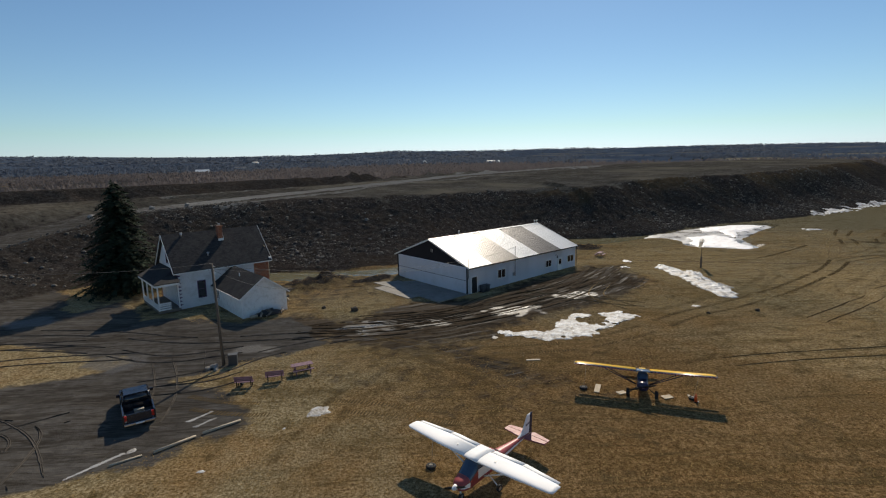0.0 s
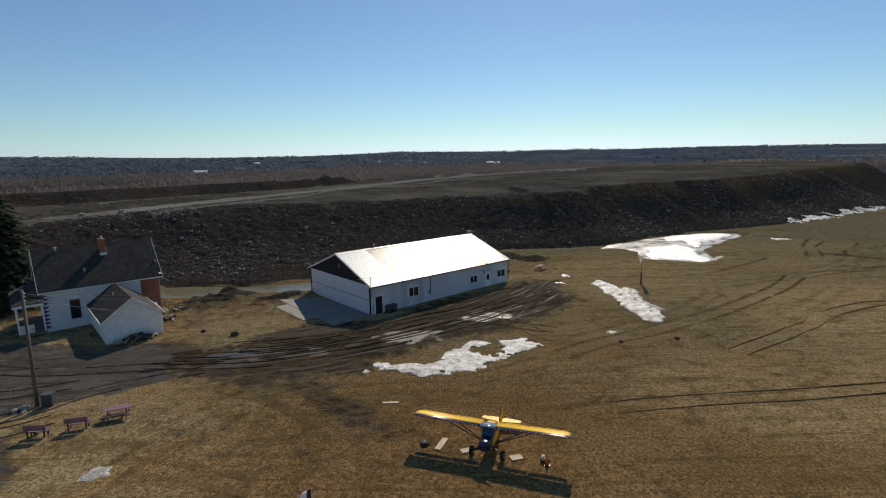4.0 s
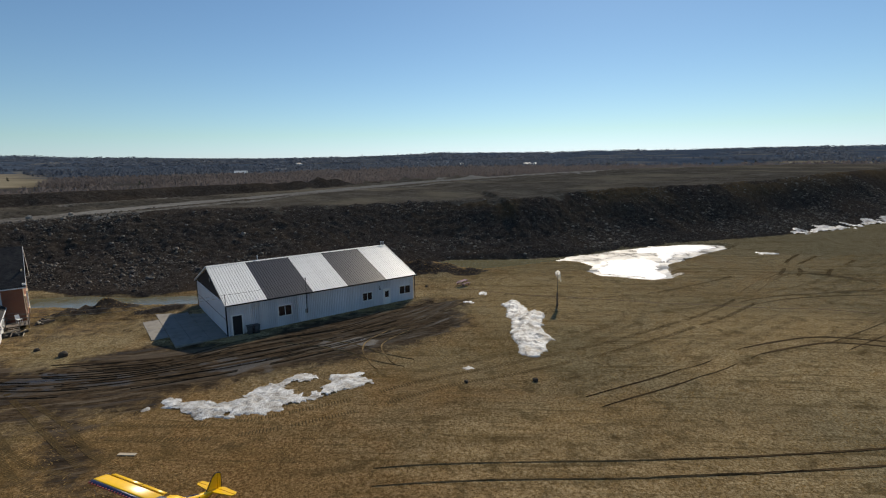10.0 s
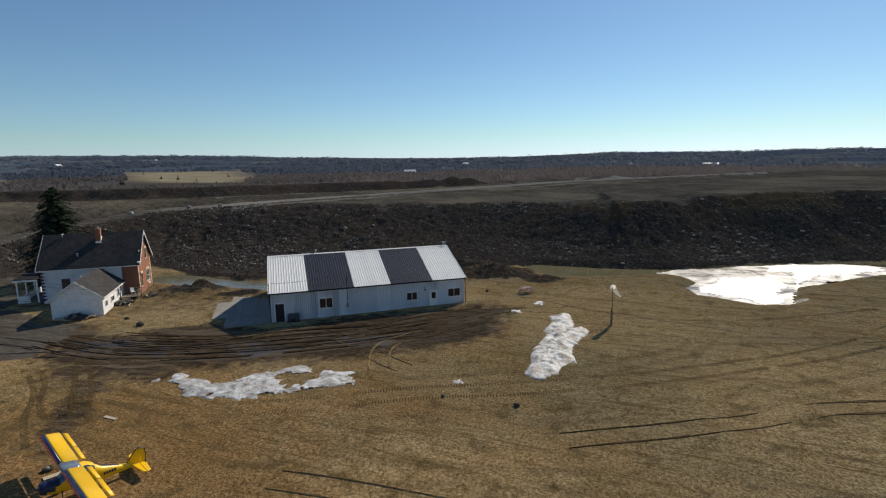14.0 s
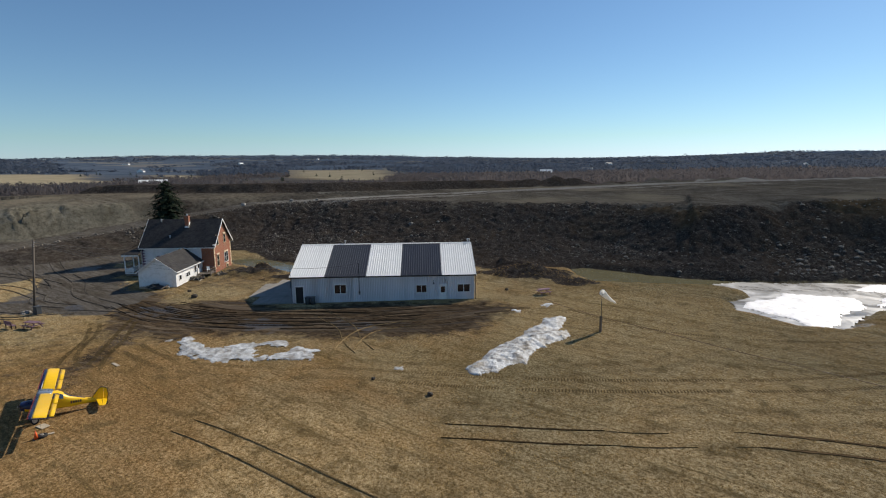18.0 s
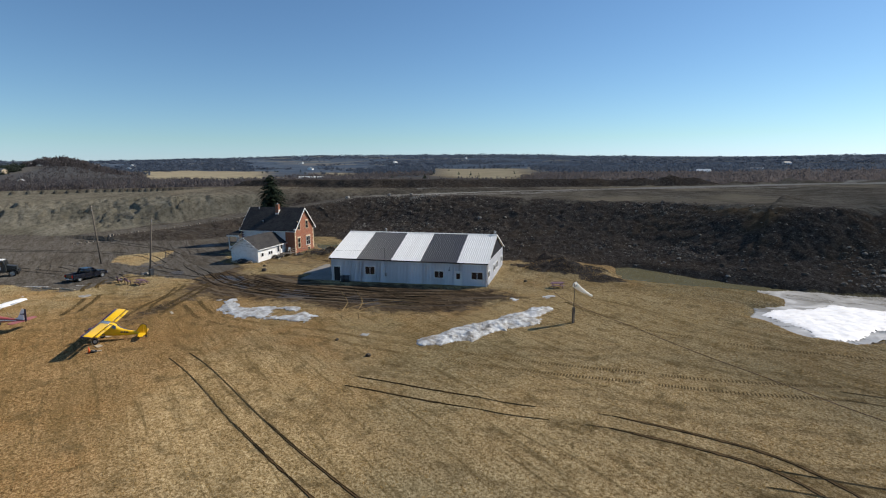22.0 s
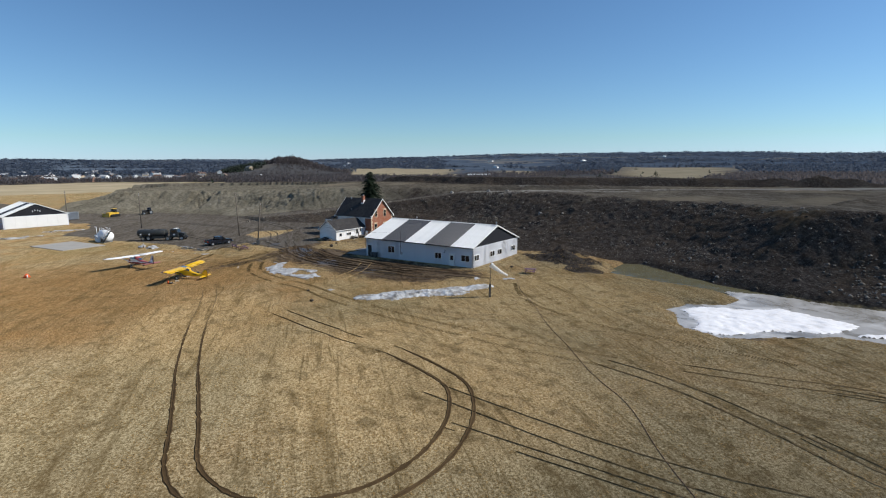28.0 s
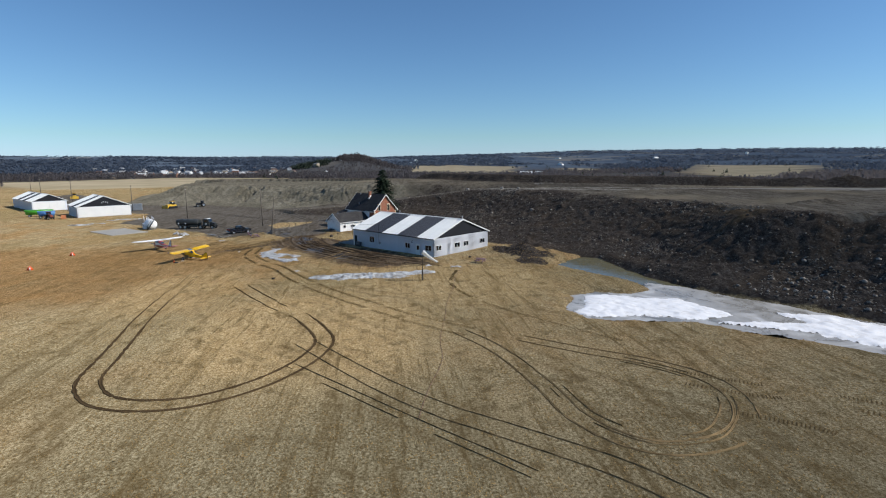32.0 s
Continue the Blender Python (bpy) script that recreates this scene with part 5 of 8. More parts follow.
def yellow_aeroplane(m):
    p = thing("tailwheel_aeroplane", "yellow tailwheel aeroplane with navy nose and wing edges", "aeroplane", m)
    for s in (-1, 1):
        st = [(s * 0.5, -0.75, 2.03, 1.52, 0.12), (s * 4.85, -0.75, 2.12, 1.52, 0.12), (s * 5.1, -0.7, 2.12, 1.44, 0.07)]
        part("wing", wing_piece(st, 0.17, 0.76), YELLOW, p)
        part("leading_edge", wing_piece(st, 0.0, 0.165), NAVY, p, "navy leading edge")
        bm = bmesh.new()
        n = 19
        for k in range(n):
            x = s * (0.75 + 4.2 * k / (n - 1))
            box(bm, x - 0.035, x + 0.035, -0.79, -0.55, 1.985 + abs(x) * 0.018, 2.075 + abs(x) * 0.018)
        part("vortex_fins", bm, MAROON, p)
        for nm, a, b in (("flap", 0.62, 2.45), ("aileron", 2.52, 4.85)):
            part(nm, wing_piece([(s * a, -0.7, 2.0 + a * 0.02, 1.56, 0.12), (s * b, -0.7, 2.0 + b * 0.02, 1.56, 0.12)], 0.80, 1.0), YELLOW, p)
        bm = wing_piece([(s * 5.1, -0.7, 2.12, 1.44, 0.07), (s * 5.16, -0.6, 2.12, 1.2, 0.04)])
        part("wing_tip", bm, NAVY, p)
        for y in (-0.45, 0.3):
            bm = bmesh.new()
            rod(bm, (s * 0.42, -0.1 + y * 0.2, 0.82), (s * 2.85, y, 2.02), 0.04, 0.035)
            part("wing_strut", bm, NAVY, p)
        bm = bmesh.new()
        tube(bm, [(s * 0.35, -0.75, 0.85), (s * 0.92, -0.82, 0.36), (s * 1.0, -0.82, 0.34)], 0.04)
        part("gear_leg", bm, BLACK, p)
        wheel(p, (s * 1.02, -0.82, 0.33), 0.33, 0.24)
        flat_shape(p, "tailplane", [(s * 0.06, 3.95), (s * 1.35, 4.25), (s * 1.45, 4.5), (s * 0.06, 4.52)], 0.86, 0.06, YELLOW)
        flat_shape(p, "elevator", [(s * 0.06, 4.55), (s * 1.45, 4.53), (s * 1.35, 4.85), (s * 0.3, 4.98), (s * 0.06, 4.8)], 0.865, 0.05, YELLOW)
    bm = wing_piece([(-0.5, -0.75, 2.03, 1.5, 0.12), (0.5, -0.75, 2.03, 1.5, 0.12)], 0.0, 0.72)
    part("skylight", bm, SKYLIGHT, p, "grey-blue cabin skylight")
    rings = [(-2.12, 0.2, 0.98, 1.38, 2.0), (-2.05, 0.36, 0.86, 1.48, 2.2), (-1.7, 0.42, 0.76, 1.52, 2.4), (-1.15, 0.42, 0.68, 1.52, 2.8), (-0.85, 0.42, 0.66, 1.56, 3.0), (-0.4, 0.42, 0.64, 2.02, 3.4),
             (0.65, 0.42, 0.62, 2.04, 3.4), (1.15, 0.38, 0.62, 1.82, 3.2), (1.7, 0.32, 0.63, 1.5, 3.2), (3.0, 0.18, 0.68, 1.18, 3.0), (4.3, 0.06, 0.74, 0.95, 2.6), (4.6, 0.03, 0.76, 0.9, 2.4)]
    names = {"n": ("cowling", NAVY, "glossy navy cowling"), "w": ("windscreen", PERSPEX, ""), "b": ("fuselage", YELLOW, ""), "g": ("cabin_window", PERSPEX, ""), "s": ("navy_stripe", NAVY, "")}

    def who(i, k):
        if i < 3:
            return names["b"] if (i == 2 and k in (9, 10, 13, 14)) else names["n"]
        if i == 3:
            return names["n"] if 0 <= k <= 7 else names["b"]
        if i == 4:
            return names["w"] if 0 <= k <= 7 else names["b"]
        if i in (5, 6) and k in (0, 1, 6, 7):
            return names["g"]
        if i in (7, 8) and k in (3, 4):
            return names["s"]
        return names["b"]
    fuselage(rings, who, p)
    for s in (-1, 1):
        bm = bmesh.new()
        for k in range(5):
            box(bm, s * 0.31 - 0.015 - k * 0.02 * s, s * 0.31 + 0.015 - k * 0.02 * s, 1.75 + k * 0.2, 1.88 + k * 0.2, 0.98, 1.16)
        part("side_mark", bm, NAVY, p)
    fin = [(3.55, 1.02), (4.15, 1.72), (4.4, 1.86), (4.62, 1.84), (4.6, 0.78)]
    fin_shape(p, "tail_fin", fin, 0.05, YELLOW)
    fin_shape(p, "rudder", [(4.63, 0.6), (4.65, 1.84), (4.95, 1.72), (5.02, 1.2), (4.95, 0.6)], 0.05, YELLOW)
    bm = bmesh.new()
    edge = [(3.55, 1.05), (4.15, 1.75), (4.4, 1.89), (4.65, 1.88), (4.97, 1.75), (5.05, 1.2), (4.97, 0.57)]
    tube(bm, [(0, y, z) for y, z in edge], 0.03)
    part("fin_edge", bm, BLACK, p, "black edging of the fin")
    bm = bmesh.new()
    rod(bm, (0, 4.4, 0.80), (0, 4.85, 0.54), 0.03)
    part("tail_spring", bm, BLACK, p)
    wheel(p, (0, 4.9, 0.5), 0.12, 0.08)
    bm = bmesh.new()
    rod(bm, (0, -2.1, 1.18), (0, -2.28, 1.18), 0.12, 0.03, 10)
    part("spinner", bm, NAVY, p)
    for s in (-1, 1):
        bm = bmesh.new()
        d = Vector((s * 0.9, 0, s * 0.3)).normalized()
        loft(bm, [[Vector((0, -2.2, 1.18)) + d * r + Vector((-d.z * w * e, f * w * 0.3, d.x * w * e)) for e, f in ((-1, 0.6), (0, -0.4), (1, -0.6), (0, 0.4))] for r, w in ((0.08, 0.05), (0.45, 0.09), (0.95, 0.05))])
        part("propeller_blade", bm, BLACK, p)
    # a short-coupled body: nose and tail drawn in towards the wing
    for ob in p.children_recursive:
        for v in ob.data.vertices:
            yy = v.co.y
            v.co.y = 0.75 + (yy - 0.87) * 0.72 if yy > 0.87 else (-0.7 + (yy + 0.8) * 0.72 if yy < -0.8 else yy * 0.87)
            v.co.z *= 0.95
            if ob.name.split(".")[0] in ("wing", "leading_edge", "flap", "aileron", "wing_tip", "skylight", "vortex_fins"):
                v.co.z -= 0.085 * (v.co.y + 0.1)
    return p


GZ = lambda x, y: float(height(np.array([float(x)]), np.array([float(y)]))[0])
red_aeroplane(pose(1.8, 26.8, GZ(1.8, 26.8), 0, 0, -42.8))
yellow_aeroplane(pose(15.2, 37.75, GZ(15.2, 37.75) - 0.06, -4.5, 0, -18.9))


def tie_down(m, group):
    t = thing("tie_down", "old tyre and rope tie-down beneath a wing", "tie-down", m, group)
    bm = bmesh.new()
    rings = [[((0.22 + 0.1 * math.cos(b)) * math.cos(a), (0.22 + 0.1 * math.cos(b)) * math.sin(a), 0.1 + 0.1 * math.sin(b)) for b in [2 * math.pi * k / 8 for k in range(8)]] for a in [2 * math.pi * k / 16 for k in range(17)]]
    loft(bm, rings, cap=False)
    bmesh.ops.remove_doubles(bm, verts=bm.verts[:], dist=0.001)
    part("tyre", bm, RUBBER, t)
    bm = bmesh.new()
    rod(bm, (0, 0, 0), (0, 0, 0.22), 0.13, 0.11)
    part("weight", bm, CONCRETE, t)
    bm = bmesh.new()
    tube(bm, [(0, 0, 0.2), (0.05, -0.2, 1.1), (0.05, -0.3, 1.92)], 0.012, 4)
    part("rope", bm, PLANK, t)
    return t


td = tie_down(pose(10.95, 38.75, GZ(10.95, 38.75)), "tie-downs")
copy_thing(td, pose(18.6, 36.55, GZ(18.6, 36.55), 0, 0, 60))
copy_thing(td, pose(-1.0, 28.6, GZ(-1.0, 28.6), 0, 0, 20))


def plank(x, y, yaw, l, w, mat=None, label="weathered wooden plank lying on the grass"):
    bm = bmesh.new()
    box(bm, -l / 2, l / 2, -w / 2, w / 2, 0, 0.05)
    bevelled(bm, 0.008)
    return single("plank", bm, mat or PLANK, label, "plank", pose(x, y, GZ(x, y) + 0.015, 0, 0, yaw), "loose planks")


plank(12.05, 38.7, 68, 1.5, 0.42)
plank(13.7, 37.9, 20, 0.75, 0.5)
plank(16.85, 37.0, 15, 0.8, 0.55)
plank(18.55, 36.95, 80, 0.6, 0.2)
plank(8.0, 44.75, 2, 1.25, 0.28)


def traffic_cone(m, group="red cones"):
    t = thing("traffic_cone", "orange traffic cone standing on the grass", "cone", m, group)
    bm = bmesh.new()
    box(bm, -0.19, 0.19, -0.19, 0.19, 0, 0.04)
    part("base", bm, BLACK, t)
    bm = bmesh.new()
    rod(bm, (0, 0, 0.04), (0, 0, 0.62), 0.14, 0.03, 12)
    part("cone", bm, ORANGE, t)
    return t


traffic_cone(pose(18.65, 36.2, GZ(18.65, 36.2)))


# ---- the farmhouse ----
def brick_material():
    m, nt, b = nodes_of("red_brick")
    co = nt.nodes.new("ShaderNodeTexCoord").outputs["Object"]
    sx = nt.nodes.new("ShaderNodeSeparateXYZ")
    nt.links.new(co, sx.inputs[0])
    mp = nt.nodes.new("ShaderNodeCombineXYZ")
    nt.links.new(maths(nt, "ADD", sx.outputs[0], sx.outputs[1]), mp.inputs[0])
    nt.links.new(sx.outputs[2], mp.inputs[1])
    br = nt.nodes.new("ShaderNodeTexBrick")
    br.inputs["Scale"].default_value = 1.0
    br.inputs["Brick Width"].default_value = 0.21
    br.inputs["Row Height"].default_value = 0.075
    br.inputs["Mortar Size"].default_value = 0.008
    br.inputs["Color1"].default_value = (0.30, 0.088, 0.040, 1)
    br.inputs["Color2"].default_value = (0.21, 0.060, 0.030, 1)
    br.inputs["Mortar"].default_value = (0.26, 0.20, 0.15, 1)
    nt.links.new(mp.outputs[0], br.inputs["Vector"])
    n = noise_node(nt, 0.9, 5, 0.6, co)
    c = mix(nt, ramp(nt, n, (0.35, 0.0), (0.7, 0.45)), br.outputs["Color"], (0.33, 0.125, 0.06))
    nt.links.new(c, b.inputs["Base Color"])
    b.inputs["Roughness"].default_value = 0.9
    bump(nt, b, br.outputs["Fac"], -0.3, 0.01)
    return m


def clapboard_material(name, colour, pitch, dirt):
    m, nt, b = nodes_of(name)
    co = nt.nodes.new("ShaderNodeTexCoord").outputs["Object"]
    w = nt.nodes.new("ShaderNodeTexWave")
    w.wave_type, w.bands_direction, w.wave_profile = "BANDS", "Z", "SAW"
    w.inputs["Scale"].default_value = 1.0 / pitch / 3.183
    nt.links.new(co, w.inputs["Vector"])
    n1 = noise_node(nt, 2.2, 6, 0.7, co)
    n2 = noise_node(nt, 14, 4, 0.7, co)
    c = mix(nt, ramp(nt, n1, (0.48, 0.0), (0.74, 0.7)), colour, dirt)
    c = mix(nt, ramp(nt, n2, (0.55, 0.0), (0.8, 0.35)), c, dirt)
    nt.links.new(c, b.inputs["Base Color"])
    b.inputs["Roughness"].default_value = 0.65
    bump(nt, b, w.outputs["Fac"], 0.5, 0.02)
    return m


def shingle_material():
    m, nt, b = nodes_of("asphalt_shingles")
    co = nt.nodes.new("ShaderNodeTexCoord").outputs["Object"]
    br = nt.nodes.new("ShaderNodeTexBrick")
    br.inputs["Scale"].default_value = 1.0
    br.inputs["Brick Width"].default_value = 0.33
    br.inputs["Row Height"].default_value = 0.14
    br.inputs["Mortar Size"].default_value = 0.006
    br.inputs["Color1"].default_value = (0.030, 0.029, 0.030, 1)
    br.inputs["Color2"].default_value = (0.052, 0.050, 0.050, 1)
    br.inputs["Mortar"].default_value = (0.012, 0.012, 0.012, 1)
    nt.links.new(co, br.inputs["Vector"])
    n = noise_node(nt, 0.7, 5, 0.65, co)
    c = mix(nt, ramp(nt, n, (0.45, 0.0), (0.75, 0.5)), br.outputs["Color"], (0.085, 0.078, 0.07))
    nt.links.new(c, b.inputs["Base Color"])
    b.inputs["Roughness"].default_value = 0.92
    b.inputs["Specular IOR Level"].default_value = 0.2
    bump(nt, b, br.outputs["Fac"], -0.5, 0.012)
    return m


BRICK = brick_material()
SHINGLE = shingle_material()
RENDER_WHITE = surface("white_painted_brick", (0.70, 0.71, 0.72), rough=0.75, vary=0.08, grain=6, big=0.5, relief=0.2, dirt=(0.42, 0.42, 0.38), dirt_amt=0.5)
CLAP_WHITE = clapboard_material("peeling_white_boards", (0.80, 0.80, 0.79), 0.13, (0.5, 0.48, 0.44))
CREAM = surface("cream_quoin_paint", (0.62, 0.50, 0.34), rough=0.75, vary=0.12)
PURPLE = surface("dull_purple_paint", (0.10, 0.05, 0.12), rough=0.7, vary=0.15)
PINK_WOOD = surface("faded_mauve_wood", (0.17, 0.095, 0.125), rough=0.8, vary=0.2, grain=7)
BARK = surface("spruce_bark", (0.075, 0.055, 0.042), rough=0.95, vary=0.3, grain=8)
OLD_WOOD = surface("grey_old_wood", (0.17, 0.14, 0.11), rough=0.9, vary=0.3, grain=6)
DARK_JUNK = surface("tarred_scrap", (0.03, 0.028, 0.027), rough=0.8, vary=0.3)


def roof_slab(parent, name, pts, th, mat, label=""):
    """A roof plane of that thickness from its outline."""
    bm = bmesh.new()
    a, b, c = (Vector(p) for p in pts[:3])
    nrm = (b - a).cross(c - a).normalized()
    nrm = nrm if nrm.z > 0 else -nrm
    prism(bm, [Vector(p) - nrm * th for p in pts], nrm * th)
    return part(name, bm, mat, parent, label)


def build_house(m):
    h = thing("farmhouse", "two-storey farmhouse, white painted front and red brick gable", "house", m)
    n, zt, ze = 3.9, 9.0, 5.1
    bm = bmesh.new()
    box(bm, -6.0, 3.9, -n, n - 0.35, -0.3, ze)
    part("wall", bm, RENDER_WHITE, h, "white painted wall")
    bm = bmesh.new()
    box(bm, 3.9, 6.0, -n, n - 0.35, -0.3, ze)
    box(bm, -6.0, 6.0, n - 0.35, n, -0.3, ze)
    part("wall", bm, BRICK, h, "red brick wall")
    bm = bmesh.new()
    prism(bm, [(5.7, -n, ze), (5.7, n, ze), (5.7, 0, zt - 0.15)], (0.3, 0, 0))
    part("gable", bm, BRICK, h)
    bm = bmesh.new()
    prism(bm, [(-6.0, -n, ze), (-6.0, n, ze), (-6.0, 0, zt - 0.15)], (0.3, 0, 0))
    part("gable", bm, RENDER_WHITE, h, "white painted west gable")
    k = (zt - ze + 0.1) / n
    for s in (-1, 1):
        e = n + 0.42
        roof_slab(h, "roof", [(-6.35, s * e, zt + 0.1 - k * e), (6.35, s * e, zt + 0.1 - k * e), (6.35, 0, zt + 0.1), (-6.35, 0, zt + 0.1)], 0.14, SHINGLE)
        for x in (-6.41, 6.36):
            bm = bmesh.new()
            prism(bm, [(x, s * e, zt + 0.12 - k * e), (x, 0, zt + 0.12), (x, 0, zt - 0.14), (x, s * e, zt - 0.14 - k * e)], (0.05, 0, 0))
            part("barge_board", bm, WHITE_PAINT, h, "white barge board")
        bm = bmesh.new()
        box(bm, -6.35, 6.35, s * e - 0.03, s * e + 0.03, zt - 0.12 - k * e, zt + 0.02 - k * e)
        part("fascia", bm, WHITE_PAINT, h)
        # pale soffit returns under the gable overhang
        bm = bmesh.new()
        box(bm, 6.02, 6.35, min(s * n, s * (n + 0.38)), max(s * n, s * (n + 0.38)), ze - 0.25, ze - 0.05)
        part("eave_return", bm, WHITE_PAINT, h)
    # quoins: cream on the brick gable, purple teeth on the white corner
    for y in (-n, n):
        for j in range(11):
            w = 0.42 if j % 2 else 0.24
            bm = bmesh.new()
            y0, y1 = (y - 0.02, y + w) if y < 0 else (y - w, y + 0.02)
            box(bm, 5.98, 6.03, y0, y1, 0.3 + j * 0.43, 0.3 + j * 0.43 + 0.36)
            part("quoin", bm, CREAM, h)
    for j in range(10):
        bm = bmesh.new()
        z = 0.25 + j * 0.46
        prism(bm, [(-6.02, -n - 0.03, z), (-6.02, -n - 0.03, z + 0.44), (-5.45, -n - 0.03, z + 0.22)], (0, 0.05, 0))
        part("quoin", bm, PURPLE, h, "purple painted tooth of the corner")
    # windows: gable (local x outward), front and west
    for y, z, w, hh in ((-2.6, 4.75, 0.8, 1.5), (0.7, 4.75, 0.8, 1.5), (-2.8, 1.1, 0.85, 1.9), (0.6, 1.2, 1.55, 1.75), (1.2, -0.1, 0.9, 0.7)):
        window(h, pose(6.03, y, z, 0, 0, 90), w, hh, 1 if w > 1 else 0, CREAM if w < 1 else WHITE_PAINT, 1)
        bm = bmesh.new()
        box(bm, 6.01, 6.12, y - 0.15, y + w + 0.15, z + hh + 0.06, z + hh + 0.28)
        part("lintel", bm, CREAM, h)
    window(h, pose(-3.5, -n - 0.02, 1.05), 0.85, 2.1, 0, PURPLE, 1)
    window(h, pose(-6.03, -0.4, 5.6, 0, 0, -90), 0.8, 1.6, 0, PURPLE, 1)
    for x, z in ((-5.1, 4.1),):
        bm = bmesh.new()
        tube(bm, [(-2.4, -n - 0.02, 4.5), (-2.4, -n - 0.3, 4.6), (-2.0, -n - 0.3, 4.6), (-2.0, -n - 0.02, 4.5)], 0.02)
        part("wire_bracket", bm, DARK_TRIM, h)
    # chimney astride the ridge, with flashing and pot
    bm = bmesh.new()
    box(bm, 0.4, 1.02, -1.3, -0.6, 7.4, 9.75)
    box(bm, 0.35, 1.07, -1.35, -0.55, 9.55, 9.72)
    ch = part("chimney", bm, BRICK, h)
    bm = bmesh.new()
    rod(bm, (0.71, -0.95, 9.75), (0.71, -0.95, 10.05), 0.13, 0.11)
    part("chimney_pot", bm, STEEL, ch)
    bm = bmesh.new()
    prism(bm, [(1.04, -1.45, 7.78), (1.04, -0.55, 8.62), (1.04, -1.2, 8.7)], (0.03, 0, 0))
    box(bm, 0.36, 1.06, -1.39, -1.31, 7.7, 8.0)
    part("flashing", bm, WHITE_PAINT, ch)
    for x, y, z in ((-4.0, -0.35, 8.75), (-1.6, -2.9, 6.2)):
        bm = bmesh.new()
        rod(bm, (x, y, z - 0.1), (x, y, z + 0.35), 0.12, 0.12)
        rod(bm, (x, y, z + 0.3), (x, y, z + 0.42), 0.2, 0.16)
        part("roof_vent", bm, STEEL, h)
    # porch along the west gable
    x0, x1, y0, y1 = -8.5, -6.0, -5.0, 3.0
    bm = bmesh.new()
    box(bm, x0, x1 - 0.02, y0, y1, 0.05, 0.4)
    pd = part("porch_floor", bm, OLD_WOOD, h)
    roof_slab(h, "porch_roof", [(x0 - 0.35, y0 - 0.35, 3.75), (x0 - 0.35, y1 + 0.3, 3.75), (x1 - 0.02, y1 + 0.3, 5.0), (x1 - 0.02, y0 + 2.0, 5.0)], 0.12, SHINGLE)
    roof_slab(h, "porch_roof", [(x0 - 0.35, y0 - 0.35, 3.75), (x1 + 0.05, y0 - 0.35, 3.75), (x1 - 0.02, y0 + 2.0, 5.0)], 0.12, SHINGLE)
    bm = bmesh.new()
    box(bm, x0 - 0.3, x0 - 0.2, y0 - 0.3, y1 + 0.3, 3.4, 3.7)
    box(bm, x0 - 0.3, x1, y0 - 0.3, y0 - 0.2, 3.4, 3.7)
    part("porch_beam", bm, WHITE_PAINT, h)
    for px, py in ((x0 + 0.05, y0 + 0.05), (x0 + 0.05, -2.3), (x0 + 0.05, 0.4), (x0 + 0.05, y1 - 0.15), (-6.15, y0 + 0.05)):
        bm = bmesh.new()
        box(bm, px - 0.08, px + 0.08, py - 0.08, py + 0.08, 0.4, 3.45)
        bevelled(bm, 0.02)
        part("porch_post", bm, WHITE_PAINT, h)
    for k in range(12):
        bm = bmesh.new()
        y = y0 + 0.3 + k * 0.62
        box(bm, x0, x0 + 0.06, y, y + 0.5, 0.4, 1.15)
        part("porch_board", bm, WHITE_PAINT, h)
    for z in (0.42, 0.68, 0.94, 1.16):
        bm = bmesh.new()
        box(bm, x0 + 0.12, -7.1, y0, y0 + 0.06, z, z + 0.19)
        part("porch_board", bm, WHITE_PAINT, h)
    # annex with its gable to the yard
    a0, a1, yb, ye, ar = -1.7, 3.9, -13.7, -n, 4.5
    mid = (a0 + a1) / 2
    bm = bmesh.new()
    box(bm, a0, a1, yb, ye + 0.02, -0.3, 2.45)
    prism(bm, [(a0, yb, 2.45), (a1, yb, 2.45), (mid, yb, ar - 0.08)], (0, 0.2, 0))
    ax = part("annex", bm, CLAP_WHITE, h, "annex of peeling white boards")
    ka = (ar - 2.45) / (mid - a0)
    for s in (-1, 1):
        xe = mid + s * (mid - a0 + 0.3)
        ze2 = ar + 0.08 - ka * (mid - a0 + 0.3)
        roof_slab(h, "annex_roof", [(xe, yb - 0.3, ze2), (xe, ye, ze2), (mid, ye, ar + 0.08), (mid, yb - 0.3, ar + 0.08)], 0.1, SHINGLE)
        bm = bmesh.new()
        prism(bm, [(xe, yb - 0.34, ze2 + 0.01), (mid, yb - 0.34, ar + 0.09), (mid, yb - 0.34, ar - 0.12), (xe, yb - 0.34, ze2 - 0.18)], (0, 0.04, 0))
        part("barge_board", bm, WHITE_PAINT, h)
        bm = bmesh.new()
        box(bm, min(xe, xe + s * 0.05), max(xe, xe + s * 0.05), yb - 0.3, ye, ze2 - 0.16, ze2)
        part("fascia", bm, WHITE_PAINT, h)
    window(h, pose(a1 + 0.02, -12.7, 0.85, 0, 0, 90), 0.7, 0.65, 0)
    window(h, pose(a1 + 0.02, -10.3, 0.85, 0, 0, 90), 1.3, 0.6, 1)
    window(h, pose(a1 + 0.02, -7.2, 0.9, 0, 0, 90), 0.6, 1.2, 0)
    plain_door(h, pose(a1 + 0.02, -6.1, 0.3, 0, 0, 90), 0.85, 2.0, WHITE_PAINT, True)
    window(h, pose(a0 - 0.02, -5.2, 0.85, 0, 0, -90), 1.1, 1.15, 1)
    bm = bmesh.new()
    rod(bm, (0.2, -8.5, 3.6), (0.2, -8.5, 4.35), 0.07)
    part("vent_pipe", bm, STEEL, h)
    return h


